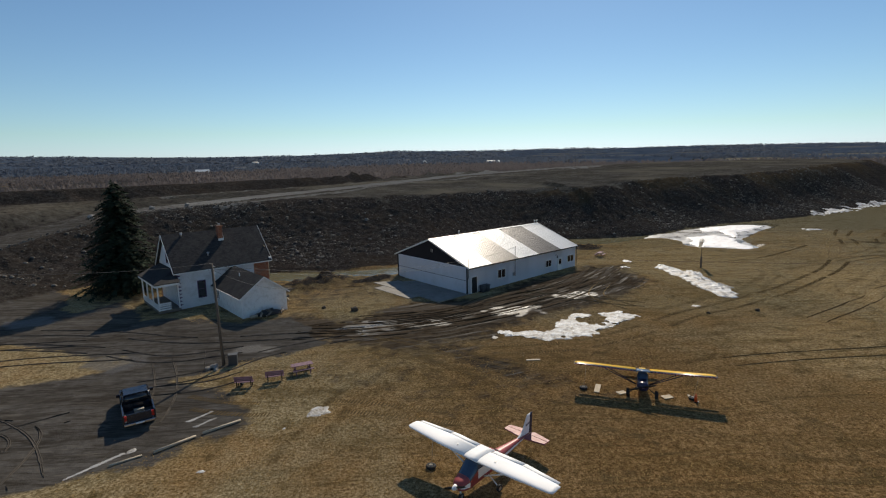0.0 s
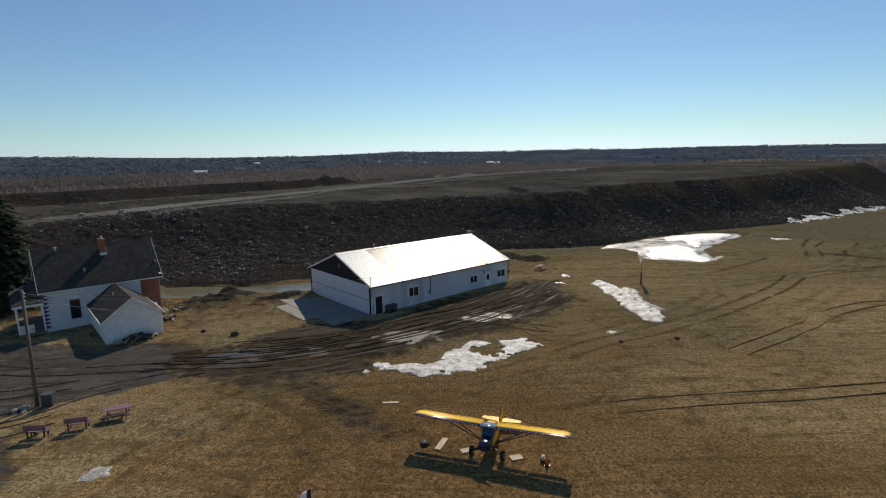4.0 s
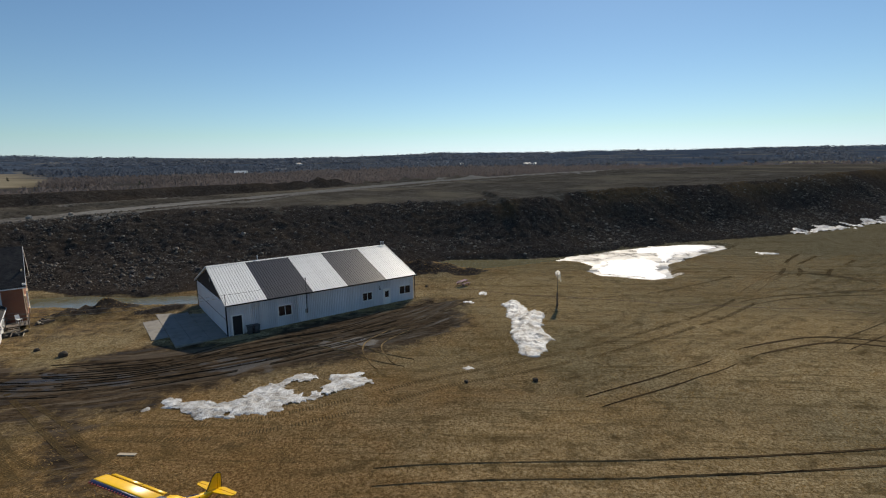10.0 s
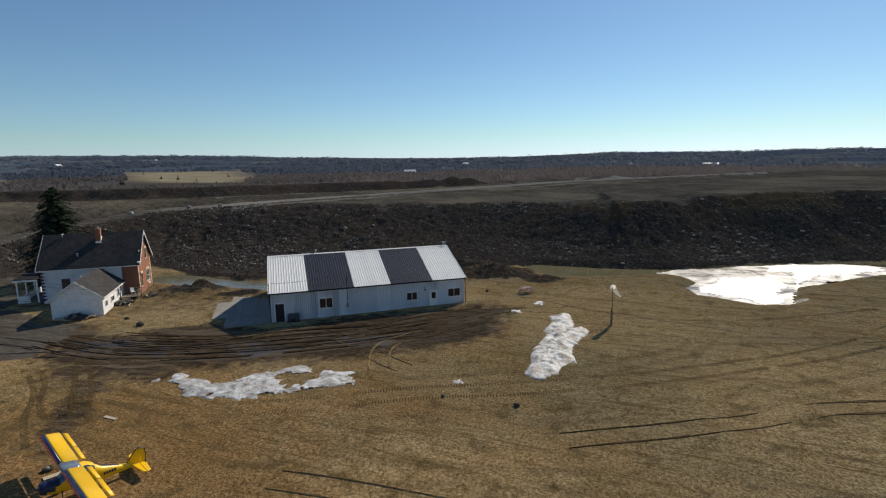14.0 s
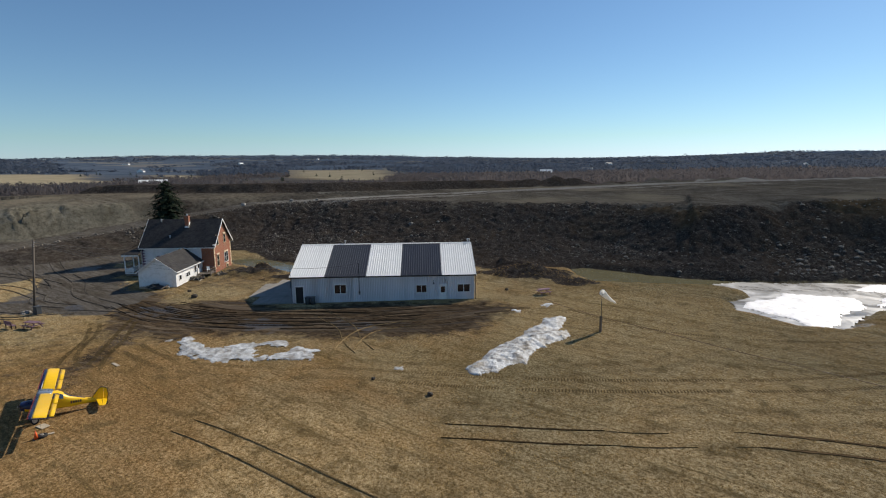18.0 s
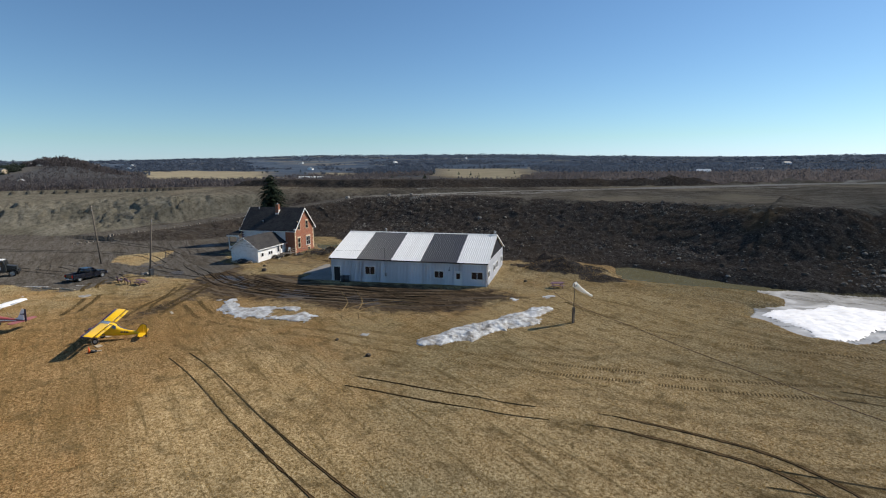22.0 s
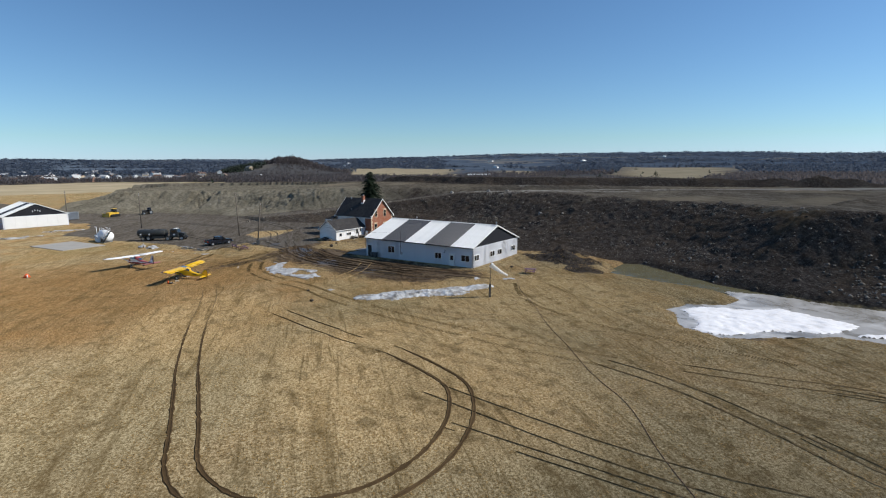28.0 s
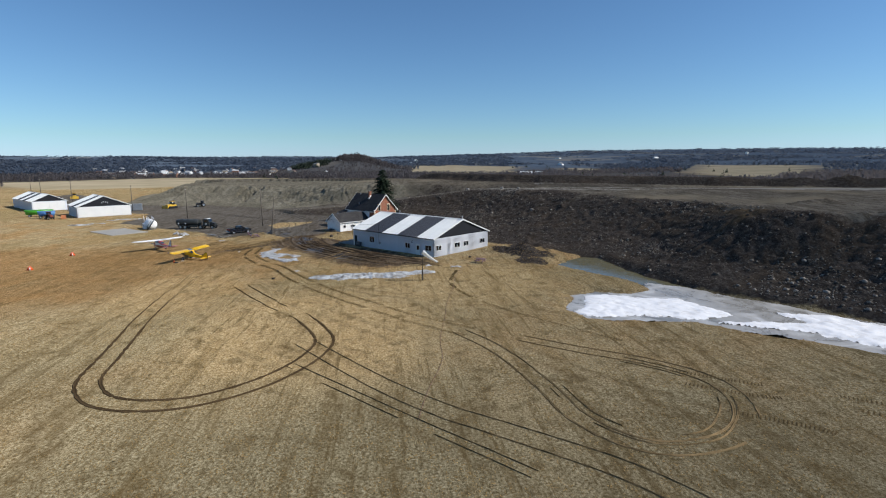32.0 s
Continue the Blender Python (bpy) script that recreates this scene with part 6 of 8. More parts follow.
HOUSE_M = pose(-31.6, 70.4, 0, 0, 0, 41.5)
build_house(HOUSE_M)


def deck(m):
    t = thing("back_deck", "small grey wooden deck with rail beside the annex", "deck", m)
    for k in range(9):
        bm = bmesh.new()
        box(bm, 0, 2.3, k * 0.25, k * 0.25 + 0.23, 0.42, 0.47)
        part("deck_board", bm, OLD_WOOD, t)
    for x, y in ((0.05, 0.05), (2.2, 0.05), (2.2, 2.1), (0.05, 2.1), (1.1, 2.1)):
        bm = bmesh.new()
        box(bm, x, x + 0.09, y, y + 0.09, -0.1, 1.3)
        part("deck_post", bm, OLD_WOOD, t)
    bm = bmesh.new()
    for z in (0.8, 1.22):
        box(bm, 2.2, 2.26, 0.05, 2.2, z, z + 0.09)
        box(bm, 0.05, 2.2, 2.12, 2.18, z, z + 0.09)
    part("deck_rail", bm, OLD_WOOD, t)
    for k in range(3):
        bm = bmesh.new()
        box(bm, 0.3, 1.4, -0.28 * (k + 1), -0.28 * k, 0.30 - k * 0.13, 0.35 - k * 0.13)
        part("step", bm, OLD_WOOD, t)
    return t


deck(HOUSE_M @ pose(4.0, -6.6, 0.0))


def lawn_chair(m, group):
    t = thing("garden_chair", "white plastic garden chair on the deck", "chair", m, group)
    bm = bmesh.new()
    box(bm, -0.25, 0.25, -0.25, 0.22, 0.4, 0.44)
    bevelled(bm, 0.012)
    part("seat", bm, WHITE_PAINT, t)
    bm = bmesh.new()
    prism(bm, [(-0.25, 0.2, 0.44), (0.25, 0.2, 0.44), (0.22, 0.36, 0.95), (-0.22, 0.36, 0.95)], (0, 0.03, 0))
    part("backrest", bm, WHITE_PAINT, t)
    for x in (-0.24, 0.2):
        for y in (-0.24, 0.17):
            bm = bmesh.new()
            box(bm, x, x + 0.04, y, y + 0.04, 0, 0.4)
            part("leg", bm, WHITE_PAINT, t)
    return t


lawn_chair(HOUSE_M @ pose(5.3, -5.0, 0.47, 0, 0, 30), "deck chairs")


def scrap_pile(m, seed, label, n=16, r=1.2, h=0.9):
    rng = random.Random(seed)
    t = thing("scrap_pile", label, "scrap", m)
    for k in range(n):
        bm = bmesh.new()
        l, w = rng.uniform(0.4, 1.7), rng.uniform(0.06, 0.3)
        box(bm, -l / 2, l / 2, -w / 2, w / 2, 0, rng.uniform(0.04, 0.25))
        a = rng.uniform(0, 6.28)
        d = r * rng.random() ** 0.6
        part("scrap_piece", bm, rng.choice((DARK_JUNK, OLD_WOOD, PLANK, DARK_JUNK)), t, "", pose(d * math.cos(a) * 1.6, d * math.sin(a) * 0.7, h * max(0.0, 1 - d / r) * rng.uniform(0.2, 0.9) + 0.06, rng.uniform(-20, 20), rng.uniform(-25, 25), rng.uniform(0, 180)))
    bm = bmesh.new()
    bmesh.ops.create_icosphere(bm, subdivisions=2, radius=1.0)
    for v in bm.verts:
        q = noise.noise(v.co * 2.5 + Vector((seed, 0, 0)))
        v.co = Vector((v.co.x * r * 1.1, v.co.y * r * 0.5, max(0, v.co.z) * h * 0.7)) * (1 + 0.35 * q)
    part("heap", bm, DARK_JUNK, t)
    return t


scrap_pile(HOUSE_M @ pose(1.2, -14.6, 0.0), 3, "heap of tarred scrap and boards against the annex")
scrap_pile(HOUSE_M @ pose(4.6, -9.0, 0.0), 5, "heap of boards and scrap beside the deck", 14, 0.9, 0.6)
scrap_pile(HOUSE_M @ pose(8.0, -5.4, 0.0), 8, "scattered old boards behind the house", 12, 1.0, 0.5)


# ---- the tall spruce ----
NEEDLES = surface("spruce_needles", (0.028, 0.042, 0.025), rough=0.9, vary=0.3, grain=3, big=0.4, relief=0, island=0.45, spec=0.1)


def spruce(m, hgt, rad, seed, label):
    rng = random.Random(seed)
    t = thing("spruce", label, "tree", m)
    bm = bmesh.new()
    loft(bm, [[(r * math.cos(a) + 0.05 * math.sin(z), r * math.sin(a), z) for a in [2 * math.pi * k / 10 for k in range(10)]] for z, r in ((-0.3, 0.36), (1.0, 0.28), (hgt * 0.5, 0.17), (hgt * 0.98, 0.02))])
    part("trunk", bm, BARK, t)
    verts, faces = [], []
    z = 0.9
    while z < hgt:
        f = z / hgt
        reach = rad * (1 - f) ** 0.6 * min(1.0, 0.8 + f * 1.6) * rng.uniform(0.78, 1.1) + 0.12
        for k in range(rng.randint(6, 8) if f < 0.85 else 4):
            a = rng.uniform(0, 6.283)
            L = reach * rng.uniform(0.6, 1.12)
            d = Vector((math.cos(a), math.sin(a), 0))
            side = Vector((-d.y, d.x, 0))
            steps = max(3, int(L / 0.3))
            for j in range(1, steps + 1):
                q = j / steps
                c = d * (L * q) + Vector((0, 0, z + L * (0.10 * q - 0.30 * q * q)))
                for s in (-1, 0, 1):
                    w = (0.75 - 0.3 * q) * rng.uniform(0.6, 1.3)
                    tip = c + d * rng.uniform(0.15, 0.45) + side * (s * w) + Vector((0, 0, rng.uniform(-0.34, 0.04)))
                    b0 = c - side * 0.2 + Vector((0, 0, rng.uniform(-0.1, 0.12)))
                    b1 = c + side * 0.2 + Vector((0, 0, rng.uniform(-0.12, 0.1)))
                    i = len(verts)
                    verts += [b0, b1, tip]
                    faces.append((i, i + 1, i + 2))
        z += rng.uniform(0.11, 0.2)
    me = bpy.data.meshes.new("crown")
    me.from_pydata([tuple(v) for v in verts], [], faces)
    me.materials.append(NEEDLES)
    cr = new("crown", me)
    cr.parent = t
    return t


spruce(pose(-46.2, 73.6, GZ(-46.2, 73.6)), 15.6, 6.6, 5, "tall dark green spruce beside the farmhouse")


# ---- yard furniture, poles, vehicles ----
def picnic_table(m, mat, label):
    t = thing("picnic_table", label, "picnic table", m, "picnic tables")
    for k in range(5):
        bm = bmesh.new()
        box(bm, -0.9, 0.9, -0.38 + k * 0.155, -0.38 + k * 0.155 + 0.14, 0.72, 0.76)
        part("table_board", bm, mat, t)
    for s in (-1, 1):
        for k in range(2):
            bm = bmesh.new()
            y = s * 0.62 + k * 0.15 - 0.07
            box(bm, -0.9, 0.9, y - 0.065, y + 0.065, 0.42, 0.46)
            part("bench_board", bm, mat, t)
        for x in (-0.6, 0.6):
            bm = bmesh.new()
            rod(bm, (x, s * 0.72, 0.0), (x, s * 0.2, 0.72), 0.05, 0.05, 4)
            part("leg", bm, mat, t)
    for x in (-0.6, 0.6):
        bm = bmesh.new()
        box(bm, x - 0.03, x + 0.03, -0.75, 0.75, 0.34, 0.42)
        part("brace", bm, mat, t)
    return t


pt = picnic_table(pose(-12.6, 43.2, GZ(-12.6, 43.2), 0, 0, 25), PINK_WOOD, "faded mauve wooden picnic table on the grass")
copy_thing(pt, pose(28.0, 91.0, GZ(28, 91), 0, 0, 55))


def bench(m, label, tyre=False):
    t = thing("bench", label, "bench", m, "benches")
    for k in range(3):
        bm = bmesh.new()
        box(bm, -0.75, 0.75, -0.2 + k * 0.145, -0.2 + k * 0.145 + 0.13, 0.42, 0.46)
        part("seat_board", bm, PINK_WOOD, t)
    for k in range(3):
        bm = bmesh.new()
        z = 0.55 + k * 0.15
        box(bm, -0.75, 0.75, 0.24 + k * 0.03, 0.28 + k * 0.03, z, z + 0.13)
        part("back_board", bm, PINK_WOOD, t)
    for x in (-0.6, 0.54):
        bm = bmesh.new()
        box(bm, x, x + 0.06, -0.2, -0.12, 0, 0.44)
        box(bm, x, x + 0.06, 0.2, 0.28, 0, 0.95)
        box(bm, x, x + 0.06, -0.2, 0.28, 0.36, 0.42)
        part("frame", bm, DARK_TRIM, t)
    if tyre:
        wheel(t, (0.3, -0.3, 0.32), 0.3, 0.2, "leaning_tyre")
    return t


bench(pose(-14.5, 41.6, GZ(-14.5, 41.6), 0, 0, 195), "weathered mauve bench on the grass")
bench(pose(-16.7, 40.6, GZ(-16.7, 40.6), 0, 0, 185), "dark weathered bench with a tyre against it", True)

POLE_WOOD = surface("creosoted_pole", (0.115, 0.095, 0.075), rough=0.9, vary=0.25, grain=5)
WIRE = surface("overhead_wire", (0.10, 0.10, 0.10), rough=0.6)


def utility_pole(p, q, label, group="utility poles", arm=False, fit=True):
    t = thing("utility_pole", label, "pole", Matrix.Translation(p), group)
    d = Vector(q) - Vector(p)
    bm = bmesh.new()
    rod(bm, (0, 0, -0.4), d, 0.15, 0.1, 10)
    part("shaft", bm, POLE_WOOD, t)
    if fit:
        for k in range(3):
            bm = bmesh.new()
            c = d * (0.97 - 0.03 * k)
            rod(bm, c + Vector((0.1, 0, 0)), c + Vector((0.22, 0, 0)), 0.04, 0.04, 6)
            part("insulator", bm, WHITE_PAINT, t)
    if arm:
        bm = bmesh.new()
        c = d * 0.95
        box(bm, c.x - 1.0, c.x + 1.0, c.y - 0.06, c.y + 0.06, c.z - 0.06, c.z + 0.06)
        part("crossarm", bm, POLE_WOOD, t)
    return t


P1, P2 = Vector((-20.3, 45.1, GZ(-20.3, 45.1))), Vector((-38.8, 38.8, GZ(-38.8, 38.8)))
P1T, P2T = Vector((-21.0, 46.2, 9.1)), Vector((-40.6, 38.2, 10.6))
utility_pole(P1, P1T, "weathered wooden utility pole at the yard's edge")
utility_pole(P2, P2T, "leaning wooden utility pole beside the haul road")


def wire(a, b, sag, r=0.014):
    a, b = Vector(a), Vector(b)
    bm = bmesh.new()
    pts = [a.lerp(b, k / 14) - Vector((0, 0, sag * 4 * (k / 14) * (1 - k / 14))) for k in range(15)]
    tube(bm, pts, r, 4)
    return single("overhead_wire", bm, WIRE, "thin sagging overhead wire", "wire", None, "overhead wires")


wire(P1T - Vector((0, 0, 0.2)), HM @ Vector((-0.1, -0.1, 4.8)), 1.0)
wire(P1T - Vector((0, 0, 0.5)), HM @ Vector((-0.1, -0.1, 4.5)), 1.1)
wire(HM @ Vector((-0.1, -0.1, 4.8)), HM @ Vector((8.95, -0.45, 5.4)), 0.25)
wire(P1T - Vector((0, 0, 0.3)), HOUSE_M @ Vector((-2.2, -4.2, 4.6)), 0.5)
wire(P1T - Vector((0, 0, 0.6)), HOUSE_M @ Vector((3.6, -13.5, 2.6)), 0.5)
wire(P1T, P2T, 0.6)
for k, (x, y, hh) in enumerate(((-66, 8, 10.5), (-98, -24, 10), (-150, -75, 10), (-185, -110, 10), (-225, -140, 10))):
    utility_pole((x, y, GZ(x, y)), (x + 0.3, y + 0.2, GZ(x, y) + hh), "far wooden utility pole beside the track", "utility poles", k > 1)


def yard_box(m):
    t = thing("steel_box", "dark grey steel box at the foot of the pole", "box", m)
    bm = bmesh.new()
    box(bm, -0.38, 0.38, -0.3, 0.3, 0, 0.95)
    bevelled(bm, 0.03)
    part("body", bm, BIN_GREY, t)
    bm = bmesh.new()
    box(bm, -0.41, 0.41, -0.33, 0.33, 0.95, 1.03)
    part("lid", bm, BIN_GREY, t)
    return t


yard_box(pose(-19.5, 45.3, GZ(-19.5, 45.3), 0, 0, 15))
bm = bmesh.new()
rod(bm, (0, 0, -0.1), (0.25, 0.2, 1.9), 0.03, 0.02, 6)
single("stake", bm, OLD_WOOD, "thin leaning wooden stake in the turf", "stake", pose(-21.6, 43.9, GZ(-21.6, 43.9)))

ROCK = surface("grey_field_stone", (0.30, 0.28, 0.25), rough=0.9, vary=0.25, grain=4, island=0.3, objvar=0.25)


def stone_mesh(seed, r=1.0):
    bm = bmesh.new()
    bmesh.ops.create_icosphere(bm, subdivisions=2, radius=r)
    for v in bm.verts:
        v.co *= 1 + 0.4 * noise.noise(v.co * 1.6 + Vector((seed * 3.1, 0, 0)))
        v.co.z *= 0.65
    return to_mesh("stone", bm, ROCK)


STONES = [stone_mesh(k) for k in range(4)]


def stone(x, y, r, k=0, label="pale grey boulder lying on the ground", group="boulders", sink=0.25):
    ob = new("boulder", STONES[k % 4])
    ob.matrix_basis = pose(x, y, GZ(x, y) + r * (0.62 - sink), 0, 0, 40 * k) @ Matrix.Diagonal((r, r * 0.8, r, 1))
    return tagged(ob, label, "boulder", group)


for k, (x, y, r) in enumerate(((-20.9, 44.6, 0.4), (-21.4, 44.2, 0.3), (-20.6, 44.1, 0.25), (-70.7, 104.1, 0.8), (-64.4, 115.2, 0.7), (-58.7, 119.7, 0.6), (-16.5, 112.6, 0.55), (30.1, 56.9, 0.22), (36.0, 57.4, 0.28),
                               (-11.0, 61.3, 0.5), (-15, 62.5, 0.3), (22.6, 90, 0.3))):
    dark = k in (7, 8, 9, 10, 11)
    stone(x, y, r, k, "dark clod of earth on the turf" if dark else "pale grey boulder lying on the ground", "clods" if dark else "boulders")
    if dark:
        scene.objects[-1].name = "clod"
DIRT = surface("dark_clod", (0.05, 0.04, 0.03), rough=0.95, vary=0.3)
CLOD = to_mesh("clod", bmesh.new(), DIRT)
for ob in [o for o in scene.objects if o.get("group") == "clods"]:
    me = ob.data.copy()
    me.materials.clear()
    me.materials.append(DIRT)
    ob.data = me
bpy.data.meshes.remove(CLOD)


def log_tie(a, b, r, label="pale weathered timber edging the yard"):
    a, b = Vector((*a, GZ(*a) + r)), Vector((*b, GZ(*b) + r))
    bm = bmesh.new()
    rod(bm, a, b, r, r * 0.9, 8)
    return single("timber", bm, PLANK, label, "timber", None, "edging timbers")


log_tie((-19.0, 30.9), (-17.15, 32.8), 0.1)
log_tie((-16.85, 33.15), (-14.87, 34.85), 0.1)
log_tie((-21.1, 29.5), (-19.6, 30.65), 0.07)


# windsock
def cloth_material():
    m, nt, b = nodes_of("thin_white_cloth")
    b.inputs["Base Color"].default_value = (0.82, 0.81, 0.78, 1)
    b.inputs["Roughness"].default_value = 0.9
    tr = nt.nodes.new("ShaderNodeBsdfTranslucent")
    tr.inputs[0].default_value = (0.82, 0.80, 0.75, 1)
    mx = nt.nodes.new("ShaderNodeMixShader")
    mx.inputs[0].default_value = 0.45
    nt.links.new(b.outputs[0], mx.inputs[1])
    nt.links.new(tr.outputs[0], mx.inputs[2])
    nt.links.new(mx.outputs[0], nt.nodes["Material Output"].inputs[0])
    return m


SOCK = cloth_material()


def windsock(m):
    t = thing("windsock", "white windsock on a thin wooden pole", "windsock", m)
    bm = bmesh.new()
    box(bm, -0.11, 0.11, -0.11, 0.11, -0.3, 1.75)
    part("post", bm, POLE_WOOD, t)
    bm = bmesh.new()
    rod(bm, (0.02, 0, 1.6), (0.0, 0.05, 4.4), 0.045, 0.03)
    part("pole", bm, POLE_WOOD, t)
    d = Vector((0.25, 0.80, -0.55)).normalized()
    u = d.orthogonal().normalized()
    w = d.cross(u)
    c = Vector((0, 0.1, 4.3))
    bm = bmesh.new()
    ring = [c + (u * math.cos(a) + w * math.sin(a)) * 0.33 for a in [2 * math.pi * k / 16 for k in range(17)]]
    tube(bm, ring, 0.025, 5)
    rod(bm, (0, 0, 4.3), c - u * 0.33, 0.02, 0.02, 5)
    part("hoop", bm, STEEL, t)
    bm = bmesh.new()
    rings = []
    for k in range(9):
        f = k / 8
        r = 0.33 - 0.2 * f
        o = c + d * (2.6 * f) - Vector((0, 0, 0.12 * math.sin(f * 3)))
        rings.append([o + (u * math.cos(a) * (1 - 0.25 * f) + w * math.sin(a)) * r * (1 + 0.08 * math.sin(3 * a + 5 * f)) for a in [2 * math.pi * j / 14 for j in range(14)]])
    loft(bm, rings, cap=False)
    sk = part("sock", bm, SOCK, t)
    return t


windsock(pose(40.6, 80.0, GZ(40.6, 80)))

CAR_BLACK = surface("black_car_paint", (0.010, 0.012, 0.02), rough=0.22, vary=0.3, grain=2, big=0.5, relief=0, spec=0.7, dirt=(0.06, 0.055, 0.045), dirt_amt=0.3)
GLASS = GLASS_DARK
CHROME = surface("chrome", (0.6, 0.6, 0.6), rough=0.15, metal=1.0, vary=0.05, relief=0)
TAIL_RED = surface("tail_lamp_red", (0.4, 0.015, 0.01), rough=0.2, vary=0.1, relief=0)


def side_shape(bm, outline, x0, x1):
    prism(bm, [(x0, y, z) for y, z in outline], (x1 - x0, 0, 0))


def pickup(m):
    """A crew-cab pickup, nose towards -y."""
    t = thing("pickup_truck", "black crew-cab pickup with an open empty bed", "truck", m)
    w = 0.96
    bm = bmesh.new()
    side_shape(bm, [(-2.8, 0.55), (-2.85, 0.95), (-2.6, 1.12), (-1.35, 1.2), (-1.2, 0.5)], -w, w)
    bevelled(bm, 0.05, 2)
    part("bonnet", bm, CAR_BLACK, t)
    bm = bmesh.new()
    side_shape(bm, [(-1.34, 0.45), (-1.34, 1.18), (-0.6, 1.22), (0.85, 1.22), (0.85, 0.45)], -w, w)
    bevelled(bm, 0.04, 2)
    part("cab_body", bm, CAR_BLACK, t)
    bm = bmesh.new()
    rings = [[(-w + 0.03, -1.3, 1.2), (w - 0.03, -1.3, 1.2), (w - 0.03, 0.83, 1.2), (-w + 0.03, 0.83, 1.2)], [(-w + 0.2, -0.6, 1.82), (w - 0.2, -0.6, 1.82), (w - 0.2, 0.62, 1.82), (-w + 0.2, 0.62, 1.82)]]
    loft(bm, rings)
    part("cab_glass", bm, GLASS, t)
    bm = bmesh.new()
    box(bm, -w + 0.17, w - 0.17, -0.68, 0.68, 1.8, 1.87)
    bevelled(bm, 0.03)
    part("cab_roof", bm, CAR_BLACK, t)
    for s in (-1, 1):
        for y in (-0.02, 0.78):
            bm = bmesh.new()
            rod(bm, (s * (w - 0.04), y, 1.2), (s * (w - 0.2), min(y, 0.62), 1.83), 0.05, 0.05, 6)
            part("pillar", bm, CAR_BLACK, t)
        bm = bmesh.new()
        rod(bm, (s * (w - 0.04), -1.3, 1.2), (s * (w - 0.2), -0.62, 1.83), 0.045, 0.045, 6)
        part("pillar", bm, CAR_BLACK, t)
        bm = bmesh.new()
        box(bm, s * w - 0.07, s * w + 0.07, 0.9, 2.75, 0.5, 1.22)
        bevelled(bm, 0.03)
        part("bed_side", bm, CAR_BLACK, t)
        bm = bmesh.new()
        box(bm, s * (w + 0.14) - 0.12, s * (w + 0.14) + 0.12, -0.95, -0.8, 1.2, 1.42)
        bevelled(bm, 0.03)
        part("mirror", bm, CAR_BLACK, t)
        bm = bmesh.new()
        box(bm, s * 0.84 - 0.08, s * 0.84 + 0.08, 2.74, 2.86, 0.8, 1.15)
        part("tail_lamp", bm, TAIL_RED, t)
        bm = bmesh.new()
        box(bm, s * 0.72 - 0.17, s * 0.72 + 0.17, -2.88, -2.78, 0.78, 0.98)
        part("headlamp", bm, STEEL, t)
        bm = bmesh.new()
        box(bm, s * (w + 0.01) - 0.03, s * (w + 0.01) + 0.03, -1.25, 0.9, 0.44, 0.52)
        part("sill_step", bm, CHROME, t)
        for y in (-1.95, 1.75):
            wheel(t, (s * (w - 0.06), y, 0.4), 0.4, 0.26)
            bm = bmesh.new()
            pts = [(s * (w + 0.02), y + 0.5 * math.cos(a), 0.42 + 0.5 * math.sin(a)) for a in [math.pi * k / 10 for k in range(11)]]
            tube(bm, pts, 0.045, 5)
            part("wheel_arch", bm, BLACK, t)
    bm = bmesh.new()
    box(bm, -w + 0.05, w - 0.05, 0.86, 2.72, 0.55, 0.68)
    part("bed_floor", bm, BIN_GREY, t)
    bm = bmesh.new()
    box(bm, -w, w, 0.84, 0.92, 0.5, 1.22)
    part("bed_front", bm, CAR_BLACK, t)
    bm = bmesh.new()
    box(bm, -0.78, 0.78, 2.68, 2.78, 0.6, 1.2)
    bevelled(bm, 0.02)
    part("tailgate", bm, CAR_BLACK, t)
    bm = bmesh.new()
    box(bm, -w, w, 2.76, 2.95, 0.42, 0.6)
    bevelled(bm, 0.03)
    part("rear_bumper", bm, CHROME, t)
    bm = bmesh.new()
    box(bm, -0.26, 0.26, 2.945, 2.965, 0.48, 0.58)
    part("plate", bm, WHITE_PAINT, t)
    bm = bmesh.new()
    box(bm, -w, w, -2.98, -2.78, 0.42, 0.66)
    bevelled(bm, 0.04)
    part("front_bumper", bm, CHROME, t)
    bm = bmesh.new()
    box(bm, -0.5, 0.5, -2.88, -2.8, 0.7, 0.98)
    part("grille", bm, BLACK, t)
    bm = bmesh.new()
    box(bm, -0.4, 0.25, 1.2, 1.5, 0.68, 0.9)
    part("bed_load", bm, PLANK, t, "pale boards lying in the bed")
    bm = bmesh.new()
    box(bm, -0.7, 0.7, -2.6, 2.7, 0.38, 0.5)
    part("chassis", bm, BLACK, t)
    return t


pickup(pose(-23.2, 36.4, GZ(-23.2, 36.4), 0, 0, 214))

OLIVE = surface("faded_army_black", (0.028, 0.032, 0.032), rough=0.55, vary=0.2, grain=3, dirt=(0.09, 0.08, 0.065), dirt_amt=0.4)
SILVER = surface("dull_silver_tank", (0.30, 0.32, 0.34), rough=0.4, metal=0.4, vary=0.15)


